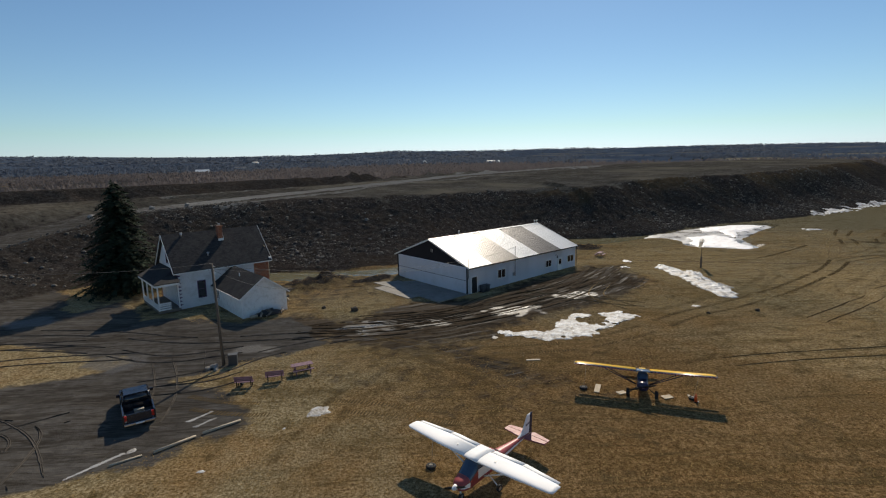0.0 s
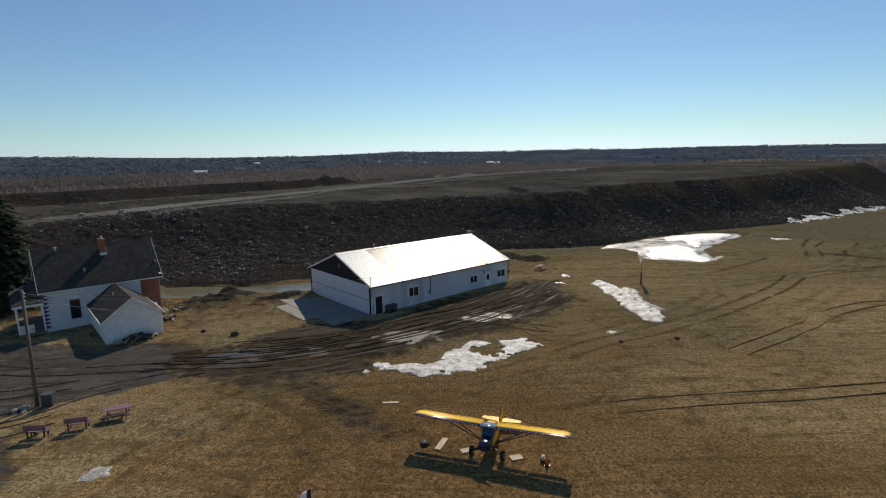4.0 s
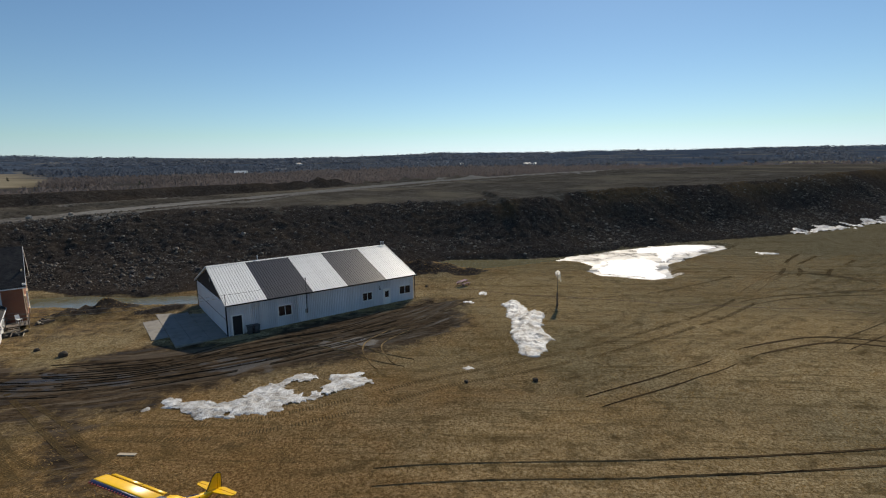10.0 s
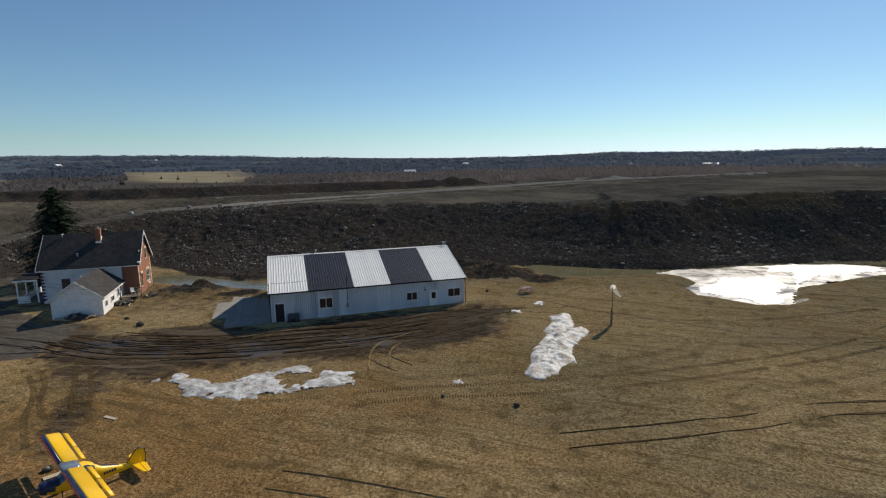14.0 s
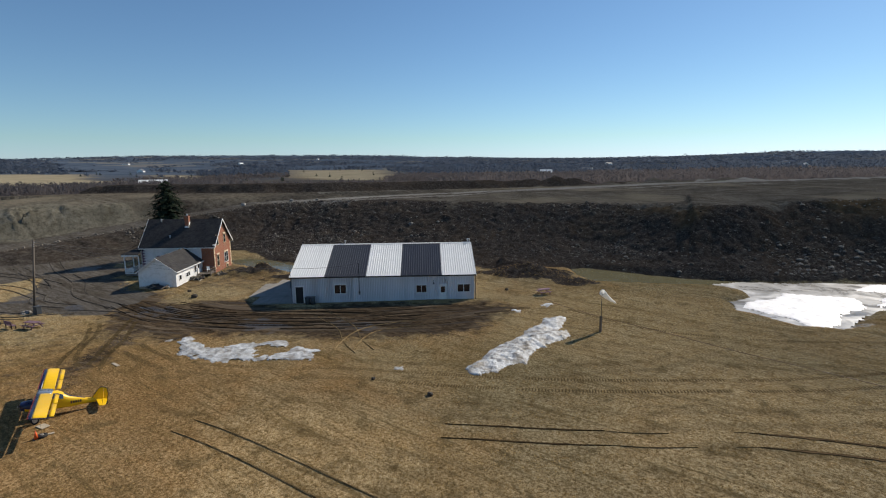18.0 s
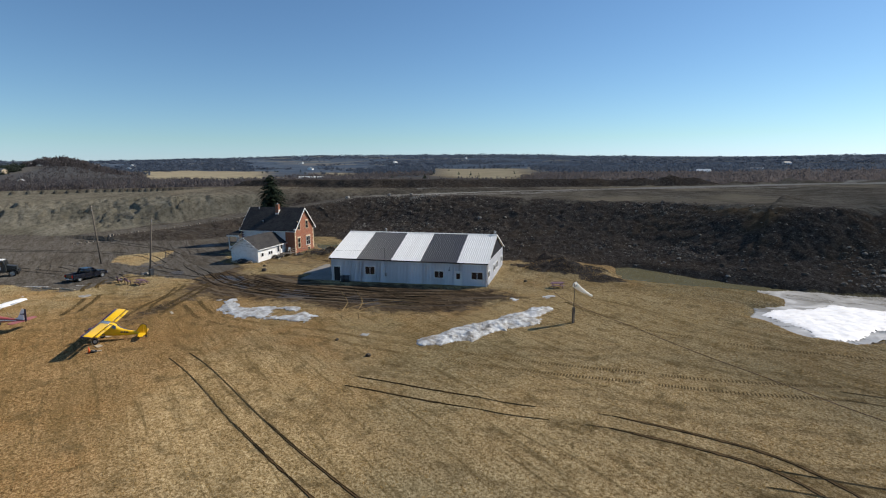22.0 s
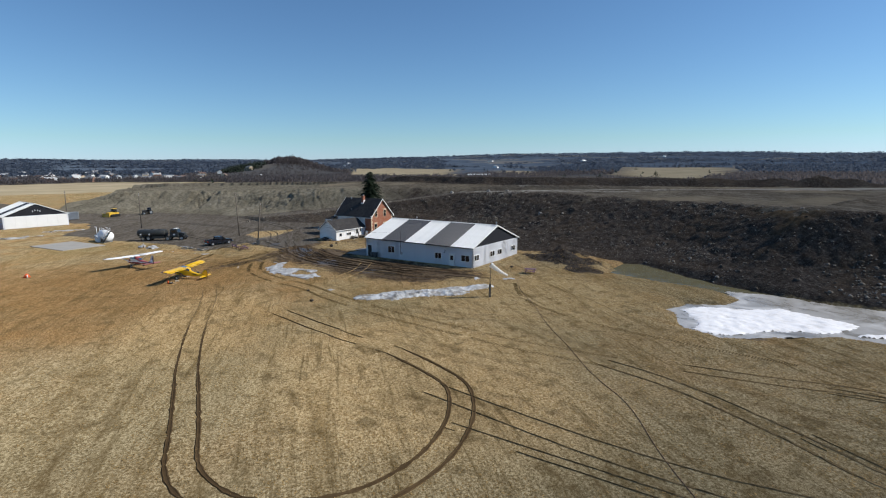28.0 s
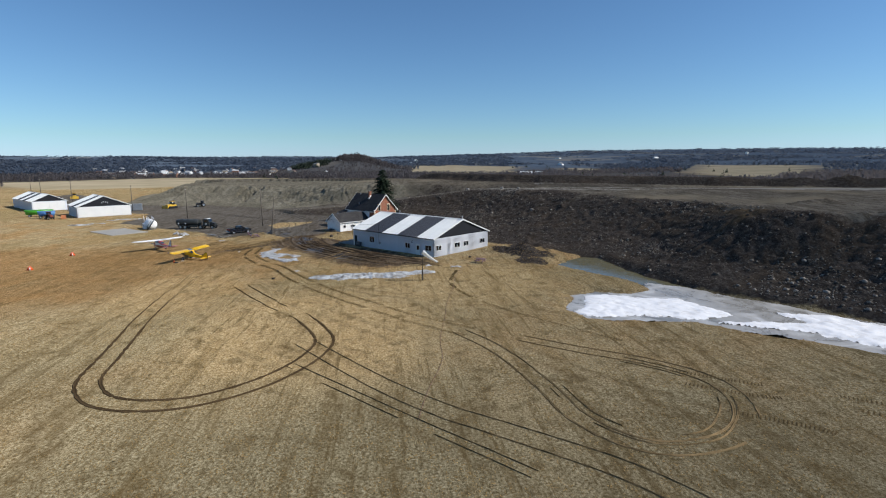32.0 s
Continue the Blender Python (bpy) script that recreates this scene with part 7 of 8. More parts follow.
def tanker(m):
    """A bonneted tractor with a tank body, nose towards -y."""
    t = thing("tanker_truck", "old black tanker truck with a rounded tank", "truck", m)
    bm = bmesh.new()
    box(bm, -0.45, 0.45, -5.2, 5.4, 0.7, 0.95)
    part("chassis", bm, BLACK, t)
    bm = bmesh.new()
    side_shape(bm, [(-5.3, 1.0), (-5.3, 1.7), (-3.9, 1.95), (-3.9, 0.95)], -0.62, 0.62)
    bevelled(bm, 0.06, 2)
    part("bonnet", bm, OLIVE, t)
    bm = bmesh.new()
    side_shape(bm, [(-3.95, 0.9), (-3.95, 2.0), (-3.7, 2.75), (-2.2, 2.8), (-2.1, 0.9)], -1.1, 1.1)
    bevelled(bm, 0.05, 2)
    cab = part("cab", bm, OLIVE, t)
    for s in (-1, 1):
        bm = bmesh.new()
        box(bm, s * 1.105 - 0.01, s * 1.105 + 0.01, -3.55, -2.55, 1.95, 2.55)
        part("side_window", bm, GLASS, cab)
        bm = bmesh.new()
        box(bm, s * 1.12 - 0.01, s * 1.12 + 0.01, -3.3, -2.85, 1.3, 1.65)
        part("door_mark", bm, WHITE_PAINT, cab, "pale square mark on the cab door")
        bm = bmesh.new()
        pts = [(s * 0.85, -4.75 + 0.72 * math.cos(a), 0.62 + 0.72 * math.sin(a)) for a in [math.pi * k / 8 for k in range(9)]]
        loft(bm, [[Vector(p) + Vector((dx, 0, 0)) for dx in (-0.25, 0.28)] for p in pts], closed=False, cap=False)
        bmesh.ops.solidify(bm, geom=bm.faces[:], thickness=0.04)
        part("mudguard", bm, OLIVE, t)
        wheel(t, (s * 0.95, -4.75, 0.55), 0.55, 0.32)
        for y in (-1.5, 2.9, 4.2):
            wheel(t, (s * 0.95, y, 0.55), 0.55, 0.42)
        bm = bmesh.new()
        box(bm, s * 0.95 - 0.3, s * 0.95 + 0.3, -0.7, 2.0, 0.6, 1.1)
        part("side_locker", bm, OLIVE, t)
    bm = bmesh.new()
    prism(bm, [(-0.95, -3.97, 2.02), (0.95, -3.97, 2.02), (0.9, -3.74, 2.68), (-0.9, -3.74, 2.68)], (0, -0.02, 0))
    part("windscreen", bm, GLASS, cab)
    bm = bmesh.new()
    box(bm, -0.85, 0.85, -3.6, -2.9, 2.8, 2.9)
    part("roof_box", bm, WHITE_PAINT, cab, "white box on the cab roof")
    bm = bmesh.new()
    loft(bm, [[(1.2 * sc * math.copysign(abs(math.cos(a)) ** 0.75, math.cos(a)), y, 1.85 + 0.82 * sc * math.copysign(abs(math.sin(a)) ** 0.75, math.sin(a))) for a in [2 * math.pi * k / 20 for k in range(20)]] for y, sc in ((-0.85, 0.94), (-0.75, 1.0), (5.3, 1.0), (5.45, 0.93))])
    tk = part("tank", bm, OLIVE, t)
    bm = bmesh.new()
    rod(bm, (0, 5.44, 1.85), (0, 5.5, 1.85), 0.62, 0.6, 16)
    part("end_plate", bm, SILVER, tk)
    for y in (0.6, 2.3, 4.0):
        bm = bmesh.new()
        rod(bm, (0, y, 2.6), (0, y, 2.78), 0.28, 0.26, 12)
        part("manhole", bm, OLIVE, tk)
    for s in (-1, 1):
        bm = bmesh.new()
        for y in (2.6, 4.6):
            rod(bm, (s * 1.2, y, 1.6), (s * 1.24, y, 1.6), 0.22, 0.22, 12)
        part("side_disc", bm, WHITE_PAINT, tk, "round white marking on the tank")
    bm = bmesh.new()
    box(bm, -1.0, 1.0, -5.5, -5.3, 0.6, 0.9)
    part("front_bumper", bm, BLACK, t)
    return t


tanker(pose(-35.6, 21.6, GZ(-35.6, 21.6), 0, 0, 172))


def fuel_tank(m):
    t = thing("fuel_tank", "white fuel tank with pumps, rails and ladder", "tank", m)
    bm = bmesh.new()
    loft(bm, [[(r * math.cos(a), y, 1.5 + r * math.sin(a)) for a in [2 * math.pi * k / 24 for k in range(24)]] for y, r in ((-2.6, 0.5), (-2.45, 1.05), (-2.25, 1.2), (2.25, 1.2), (2.45, 1.05), (2.6, 0.5))])
    tk = part("tank_shell", bm, CREAM_WHITE, t)
    for y in (-1.6, 1.6):
        bm = bmesh.new()
        box(bm, -0.9, 0.9, y - 0.15, y + 0.15, 0.0, 0.75)
        part("saddle", bm, STEEL, t)
    for x, y in ((1.5, -1.2), (1.5, -0.1), (1.35, -2.9), (0.5, -3.1)):
        bm = bmesh.new()
        box(bm, x - 0.35, x + 0.35, y - 0.3, y + 0.3, 0, 1.5)
        bevelled(bm, 0.05)
        pu = part("pump", bm, CREAM_WHITE, t)
        bm = bmesh.new()
        box(bm, x + 0.352, x + 0.362, y - 0.2, y + 0.2, 0.8, 1.2)
        part("dial", bm, BLACK, pu)
    bm = bmesh.new()
    rod(bm, (1.3, -2.2, 0), (1.3, -2.2, 3.3), 0.06)
    rod(bm, (1.3, -2.2, 3.3), (1.3, -3.4, 3.4), 0.06)
    rod(bm, (0.6, -2.6, 0), (0.6, -2.6, 3.0), 0.05)
    part("filler_boom", bm, CREAM_WHITE, t)
    for s in (-0.6, 0.6):
        for y in (-2.0, -1.0, 0.0, 1.0, 2.0):
            bm = bmesh.new()
            rod(bm, (s, y, 2.55), (s, y, 3.3), 0.025, 0.025, 5)
            part("rail_post", bm, CREAM_WHITE, t)
        bm = bmesh.new()
        rod(bm, (s, -2.0, 3.3), (s, 2.0, 3.3), 0.025, 0.025, 5)
        rod(bm, (s, -2.0, 2.95), (s, 2.0, 2.95), 0.02, 0.02, 5)
        part("rail", bm, CREAM_WHITE, t)
    bm = bmesh.new()
    for s in (-0.3, 0.3):
        rod(bm, (1.5, 3.1 + s, 0), (-0.5, 2.75 + s, 2.8), 0.07, 0.07, 5)
        rod(bm, (1.5, 3.1 + s, 0.9), (-0.5, 2.75 + s, 3.7), 0.03, 0.03, 5)
    for k in range(10):
        f = k / 10
        box(bm, 1.4 - 2 * f, 1.62 - 2 * f, 2.8 - 0.35 * f, 3.4 - 0.35 * f, 2.8 * f + 0.1, 2.8 * f + 0.14)
    part("ladder", bm, BLACK, t)
    return t


fuel_tank(pose(-37.3, 8.6, GZ(-37, 8.6), 0, 0, -58))
PAD_CONCRETE = surface("dry_concrete", (0.36, 0.34, 0.30), rough=0.9, vary=0.12, grain=3, big=0.4, relief=0.2)
pad = thing("concrete_pad", "flat pale grey concrete pad beside the tank", "concrete pad", pose(-31.2, 2.8, GZ(-31, 3), 0, 0, 48), kind="structure")
for i in range(3):
    bm = bmesh.new()
    box(bm, -7 + i * 4.7, -7 + i * 4.7 + 4.66, -4.4, 4.4, -0.3, 0.09)
    part("slab", bm, PAD_CONCRETE, pad)

# ---- hangars farther along the strip ----
h2 = build_hangar(pose(-84.6, -39.7, -0.5, 0, 0, 38), 16, 16.2, 3.7, 7.1, "wwdw", "white steel hangar with a dark roof stripe and gable")
h3 = build_hangar(pose(-124.2, -84.1, -0.5, 0, 0, 43), 33, 11.4, 3.9, 6.5, "wwdwdww", "long white steel hangar with striped roof")
for hh, L, n in ((h2, 16, 6), (h3, 33, 4)):
    wall_sheets(hh, pose(0, 0.03, 0.05), L, 3.4, wide=1.3)
    for k in range(n):
        bm = bmesh.new()
        box(bm, L - 0.02, L + 0.05, 0.3 + k * 2.6 + 0.012, 0.3 + (k + 1) * 2.6 - 0.012, 0.08, 3.5)
        part("door_panel", bm, WHITE_PAINT, hh)
for k, (dx, dz) in enumerate(((-0.9, 0.0), (-0.3, 0.25), (0.35, 0.15), (0.9, -0.05))):
    bm = bmesh.new()
    box(bm, 16.0, 16.04, 8.1 + dx, 8.35 + dx, 4.6 + dz, 5.1 + dz)
    part("emblem_piece", bm, STEEL, h2, "pale worn emblem on the gable")

GREEN_FARM = surface("bright_green_paint", (0.10, 0.42, 0.03), rough=0.4, vary=0.12)
BLUE_FARM = surface("tarp_blue", (0.10, 0.24, 0.52), rough=0.5, vary=0.2)
RED_FARM = surface("rusty_red_paint", (0.22, 0.05, 0.03), rough=0.6, vary=0.3)
CAT_YELLOW = surface("machine_yellow", (0.62, 0.38, 0.03), rough=0.5, vary=0.15, dirt=(0.2, 0.15, 0.09), dirt_amt=0.5)


def farm_wagon(m, mat, label, l=6.0, h=1.4):
    t = thing("farm_wagon", label, "wagon", m)
    bm = bmesh.new()
    loft(bm, [[(-0.9, -l / 2 + 0.4, 0.8), (0.9, -l / 2 + 0.4, 0.8), (0.9, l / 2 - 0.4, 0.8), (-0.9, l / 2 - 0.4, 0.8)], [(-1.2, -l / 2, 0.8 + h), (1.2, -l / 2, 0.8 + h), (1.2, l / 2, 0.8 + h), (-1.2, l / 2, 0.8 + h)]])
    part("box", bm, mat, t)
    bm = bmesh.new()
    box(bm, -1.24, 1.24, -l / 2 - 0.04, l / 2 + 0.04, 0.76 + h, 0.84 + h)
    part("rim_rail", bm, mat, t)
    for s in (-1, 1):
        for y in (-l / 3, l / 3):
            wheel(t, (s * 1.0, y, 0.42), 0.42, 0.26)
    bm = bmesh.new()
    rod(bm, (0, l / 2, 0.6), (0, l / 2 + 1.3, 0.5), 0.05)
    part("drawbar", bm, BLACK, t)
    return t


def tractor(m, mat, label):
    t = thing("tractor", label, "tractor", m)
    bm = bmesh.new()
    side_shape(bm, [(-2.0, 0.8), (-2.0, 1.5), (-0.3, 1.65), (-0.3, 0.8)], -0.38, 0.38)
    bevelled(bm, 0.05)
    part("bonnet", bm, mat, t)
    bm = bmesh.new()
    box(bm, -0.35, 0.35, -1.8, 1.2, 0.6, 1.0)
    part("chassis", bm, BLACK, t)
    bm = bmesh.new()
    loft(bm, [[(-0.6, -0.3, 1.1), (0.6, -0.3, 1.1), (0.6, 1.0, 1.1), (-0.6, 1.0, 1.1)], [(-0.52, -0.1, 2.4), (0.52, -0.1, 2.4), (0.52, 0.9, 2.4), (-0.52, 0.9, 2.4)]])
    part("cab_glass", bm, GLASS, t)
    bm = bmesh.new()
    box(bm, -0.6, 0.6, -0.2, 1.0, 2.4, 2.5)
    part("cab_roof", bm, mat, t)
    for s in (-1, 1):
        wheel(t, (s * 0.8, 0.75, 0.75), 0.75, 0.42)
        wheel(t, (s * 0.7, -1.5, 0.45), 0.45, 0.28)
    bm = bmesh.new()
    rod(bm, (0.2, -1.2, 1.5), (0.2, -1.2, 2.4), 0.04)
    part("exhaust", bm, BLACK, t)
    return t


def dozer(m, label):
    t = thing("bulldozer", label, "bulldozer", m)
    bm = bmesh.new()
    side_shape(bm, [(-2.2, 0.7), (-2.2, 1.6), (-0.4, 1.75), (0.2, 1.5), (2.0, 1.5), (2.0, 0.7)], -0.75, 0.75)
    bevelled(bm, 0.06)
    part("hull", bm, CAT_YELLOW, t)
    bm = bmesh.new()
    loft(bm, [[(-0.7, -0.3, 1.5), (0.7, -0.3, 1.5), (0.7, 1.2, 1.5), (-0.7, 1.2, 1.5)], [(-0.65, -0.1, 2.8), (0.65, -0.1, 2.8), (0.65, 1.1, 2.8), (-0.65, 1.1, 2.8)]])
    part("cab", bm, GLASS, t)
    bm = bmesh.new()
    box(bm, -0.8, 0.8, -0.3, 1.3, 2.8, 2.95)
    part("cab_roof", bm, CAT_YELLOW, t)
    for s in (-1, 1):
        bm = bmesh.new()
        side_shape(bm, [(-2.0, 0.5), (-1.7, 0.05), (1.7, 0.05), (2.1, 0.5), (1.7, 0.95), (-1.7, 0.95)], s * 1.15 - 0.28, s * 1.15 + 0.28)
        bevelled(bm, 0.08, 2)
        part("crawler_belt", bm, BLACK, t)
    bm = bmesh.new()
    prism(bm, [(-1.7, -3.0, 0.1), (1.7, -3.0, 0.1), (1.7, -2.85, 1.35), (-1.7, -2.85, 1.35)], (0, 0.12, 0))
    part("blade", bm, CAT_YELLOW, t)
    for s in (-0.9, 0.9):
        bm = bmesh.new()
        rod(bm, (s, -2.85, 0.5), (s, -0.5, 0.6), 0.09)
        part("push_arm", bm, CAT_YELLOW, t)
    return t


tractor(pose(-69.2, -37.2, GZ(-69.2, -37.2), 0, 0, 140), RED_FARM, "dark red tractor parked before the hangars")
farm_wagon(pose(-73.5, -40.5, GZ(-73.5, -40.5), 0, 0, 30), BLUE_FARM, "blue wagon parked between the hangars", 5.0, 1.5)
farm_wagon(pose(-79.5, -46.5, GZ(-79.5, -46.5), 0, 0, 25), GREEN_FARM, "bright green wagon beside the hangar", 8.0, 1.6)
bm = bmesh.new()
box(bm, -0.9, 0.9, -0.7, 0.7, 0, 1.2)
bevelled(bm, 0.04)
single("crate", bm, surface("orange_crate", (0.55, 0.2, 0.08), rough=0.6), "orange crate beside the hangar corner", "crate", pose(-70.6, -33.6, GZ(-70.6, -33.6), 0, 0, 30))
dozer(pose(-108, -13.5, GZ(-108, -13.5), 0, 0, 60), "yellow bulldozer parked beside the bank")
dozer(pose(-170, -85, GZ(-170, -85), 0, 0, 120), "yellow bulldozer far along the track")
tractor(pose(-112, -3, GZ(-112, -3), 0, 0, 30), BLACK, "dark machine parked below the bank")


def shipping_box(m, mat, label, l=6, w=2.4, h=2.5):
    t = thing("site_box", label, "container", m)
    bm = bmesh.new()
    box(bm, -l / 2, l / 2, -w / 2, w / 2, 0.1, h)
    bevelled(bm, 0.05)
    part("body", bm, mat, t)
    for x in [-l / 2 + 0.3 + k * 0.6 for k in range(int(l / 0.6))]:
        bm = bmesh.new()
        box(bm, x, x + 0.12, -w / 2 - 0.04, -w / 2, 0.2, h - 0.1)
        part("rib", bm, mat, t)
    bm = bmesh.new()
    box(bm, -l / 2 - 0.03, l / 2 + 0.03, -w / 2 - 0.03, w / 2 + 0.03, h, h + 0.08)
    part("lid", bm, mat, t)
    return t


shipping_box(pose(-100, -24, GZ(-100, -24), 0, 0, 110), SILVER, "grey steel site container beyond the hangar", 5)
shipping_box(pose(-91.5, -24.5, GZ(-91.5, -24.5), 0, 0, 110), BLUE_FARM, "blue steel container beyond the hangar", 3, 2.2, 2.6)
for x, y in ((6.3, 12.0), (21.0, 13.3)):
    t = thing("runway_marker", "red plastic marker lying on the grass", "marker", pose(x, y, GZ(x, y)), "runway markers")
    bm = bmesh.new()
    rod(bm, (0, 0, 0), (0, 0, 0.6), 0.55, 0.16, 10)
    part("cone", bm, ORANGE, t)
    bm = bmesh.new()
    rod(bm, (0.5, 0.3, 0.0), (0.5, 0.3, 0.5), 0.1, 0.08, 8)
    part("lamp", bm, WHITE_PAINT, t)


# ---- snow, ice and tracks ----
def snow_material():
    m, nt, b = nodes_of("old_snow")
    co = nt.nodes.new("ShaderNodeTexCoord").outputs["Object"]
    n1 = noise_node(nt, 0.8, 7, 0.74, co)
    n2 = noise_node(nt, 7, 5, 0.7, co)
    c = ramp(nt, n1, (0.36, (0.17, 0.145, 0.11)), (0.45, (0.30, 0.295, 0.28)), (0.54, (0.50, 0.515, 0.525)), (0.68, (0.72, 0.75, 0.77)))
    c = mix(nt, ramp(nt, n2, (0.46, 0.0), (0.7, 0.7)), c, (0.36, 0.33, 0.29))
    nt.links.new(c, b.inputs["Base Color"])
    b.inputs["Roughness"].default_value = 0.55
    bump(nt, b, mix(nt, 0.5, n1, n2), 0.9, 0.18)
    return m


SNOW = snow_material()
BRIGHT_SNOW = surface("clean_snow", (0.82, 0.82, 0.83), rough=0.6, vary=0.04, grain=3, big=0.4, relief=0.3, depth=0.05, dirt=(0.5, 0.48, 0.45), dirt_amt=0.6)


def ice_material():
    m, nt, b = nodes_of("melting_ice")
    co = nt.nodes.new("ShaderNodeTexCoord").outputs["Object"]
    n1 = noise_node(nt, 0.22, 6, 0.62, co, 0.8)
    n2 = noise_node(nt, 2.2, 5, 0.7, co)
    c = ramp(nt, n1, (0.30, (0.14, 0.125, 0.095)), (0.42, (0.25, 0.24, 0.215)), (0.55, (0.40, 0.39, 0.37)), (0.72, (0.64, 0.64, 0.63)))
    c = mix(nt, ramp(nt, n2, (0.45, 0.0), (0.75, 0.45)), c, (0.33, 0.30, 0.26))
    nt.links.new(c, b.inputs["Base Color"])
    r = ramp(nt, n1, (0.3, 0.12), (0.6, 0.4))
    nt.links.new(r, b.inputs["Roughness"])
    bump(nt, b, n2, 0.25, 0.04)
    return m


ICE = ice_material()


def drift(name, poly, hgt, step, label, mat, ragged=1.0, lift=0.03, base=None, category="snow"):
    """A sheet of snow or ice within an outline, thick in the middle and ragged at its edge."""
    xs = np.arange(min(p[0] for p in poly) - 1, max(p[0] for p in poly) + 1, step)
    ys = np.arange(min(p[1] for p in poly) - 1, max(p[1] for p in poly) + 1, step)
    gx, gy = np.meshgrid(xs, ys)
    d, _ = signed(gx, gy, poly)
    d = d + (fbm(gx, gy, 2.6, 4, 0.65) * 2.2 + fbm(gx + 40, gy, 0.7, 3, 0.6) * 0.9) * ragged
    d = d - 2.4 * smooth(0.13, 0.32, fbm(gx + 9, gy + 3, 1.9, 3, 0.6)) * (mat is SNOW) * (ragged > 0.4) * min(1.0, ragged * 1.6)
    g = height(gx.ravel(), gy.ravel()).reshape(gx.shape) if base is None else np.full(gx.shape, base)
    z = g + lift + hgt * np.clip(d / 1.6, 0, 1) ** 0.6 * (0.75 + fbm(gx, gy, 1.1, 4, 0.65) * 0.9)
    z = np.where(d < step * 0.8, g - 0.02, z)
    keep = d > -step * 0.5
    cell = keep[:-1, :-1] & keep[1:, :-1] & keep[:-1, 1:] & keep[1:, 1:]
    # every connected patch is an object of its own; crumbs are left out
    todo, patches = set(zip(*(c.tolist() for c in np.nonzero(cell)))), []
    while todo:
        edge = [todo.pop()]
        patch = []
        while edge:
            q = edge.pop()
            patch.append(q)
            for near in ((q[0] + 1, q[1]), (q[0] - 1, q[1]), (q[0], q[1] + 1), (q[0], q[1] - 1)):
                if near in todo:
                    todo.discard(near)
                    edge.append(near)
        patches.append(sorted(patch))
    patches.sort(key=len, reverse=True)
    for patch in patches:
        if len(patch) < 25 and patch is not patches[0]:
            continue
        place, verts, quads = {}, [], []
        for a, b in patch:
            quads.append([place.setdefault(c, len(place)) for c in ((a, b), (a, b + 1), (a + 1, b + 1), (a + 1, b))])
        verts = [(float(gx[c]), float(gy[c]), float(z[c])) for c in place]
        me = bpy.data.meshes.new(name)
        me.from_pydata(verts, [], quads)
        me.polygons.foreach_set("use_smooth", np.ones(len(quads), bool))
        me.materials.append(mat)
        tagged(new(name, me), label, category, "snow patches")


drift("snow_patch", [(6.0, 51.0), (5.9, 52.9), (8.2, 52.0), (9.6, 52.3), (11.1, 52.4), (12.2, 54.2), (12.5, 55.2), (13.6, 56.6), (14.7, 58.0), (16.0, 58.1), (16.8, 57.1), (15.8, 56.0), (16.1, 54.4), (17.4, 54.9), (18.4, 56), (18.2, 57.7), (19.9, 58.4), (21.6, 58.1), (22.7, 56.6), (21.2, 56.0), (20.2, 55.2), (18.8, 53.6), (17.6, 52.4),
                     (16.5, 51.5), (15.0, 50.6), (13.6, 50.5), (12.6, 49.6), (11.1, 49.6), (9.8, 49.1), (9.2, 49.9), (8.0, 50.0)], 0.17, 0.11, "ragged heap of old dirty snow on the turf", SNOW, 0.42)
drift("snow_patch", [(4.6, 50.4), (5.4, 50.2), (5.7, 50.8), (5.0, 51.2)], 0.06, 0.1, "small scrap of old snow on the turf", SNOW, 0.3)
drift("snow_patch", [(33.8, 80.4), (34.8, 83.2), (36.3, 80.6), (36.8, 77.2), (37.6, 78.0), (39.0, 75.8), (37.8, 73), (38.2, 70.8), (38.4, 67.2), (37.8, 64.6), (36.9, 62.9), (35.6, 62.6), (34.8, 63.1), (34.4, 65.7), (34.5, 68), (34.1, 70.6), (34.4, 74.3), (33.9, 77.2)], 0.36, 0.12, "long ridge of old snow beside the windsock", SNOW, 0.36)
drift("snow_patch", [(29.0, 80.2), (30.4, 80.6), (29.6, 82.6), (28.2, 82)], 0.15, 0.15, "thin patch of melting snow", SNOW, 0.6)
drift("snow_patch", [(30.5, 85.6), (33.3, 85.2), (33.5, 86.6), (30.8, 87.6)], 0.2, 0.15, "thin patch of melting snow", SNOW, 0.6)
drift("snow_patch", [(28.6, 59.4), (30.6, 59.9), (30.4, 60.5), (28.8, 60.2)], 0.1, 0.12, "thin patch of melting snow", SNOW, 0.4)
for pts in ([(-10.4, 34.6), (-8.6, 35.8), (-8.5, 37.0), (-9.9, 37.2), (-10.6, 36)], [(-11.6, 33.3), (-10.4, 34.2), (-10.6, 34.7), (-11.6, 34)], [(-13.4, 28.9), (-12.0, 29.4), (-12.3, 30), (-13.4, 29.8)],
            [(-15.6, 28.3), (-14.6, 28.7), (-14.8, 29.2), (-15.6, 28.9)], [(-18.8, 35.6), (-16.6, 37.2), (-16.9, 38.0), (-19.2, 36.3)], [(-21.6, 29.8), (-20.2, 31.2), (-20.6, 31.6), (-21.9, 30.2)]):
    drift("snow_patch", pts, 0.08, 0.12, "small patch of melting snow on the turf", SNOW, 0.35)
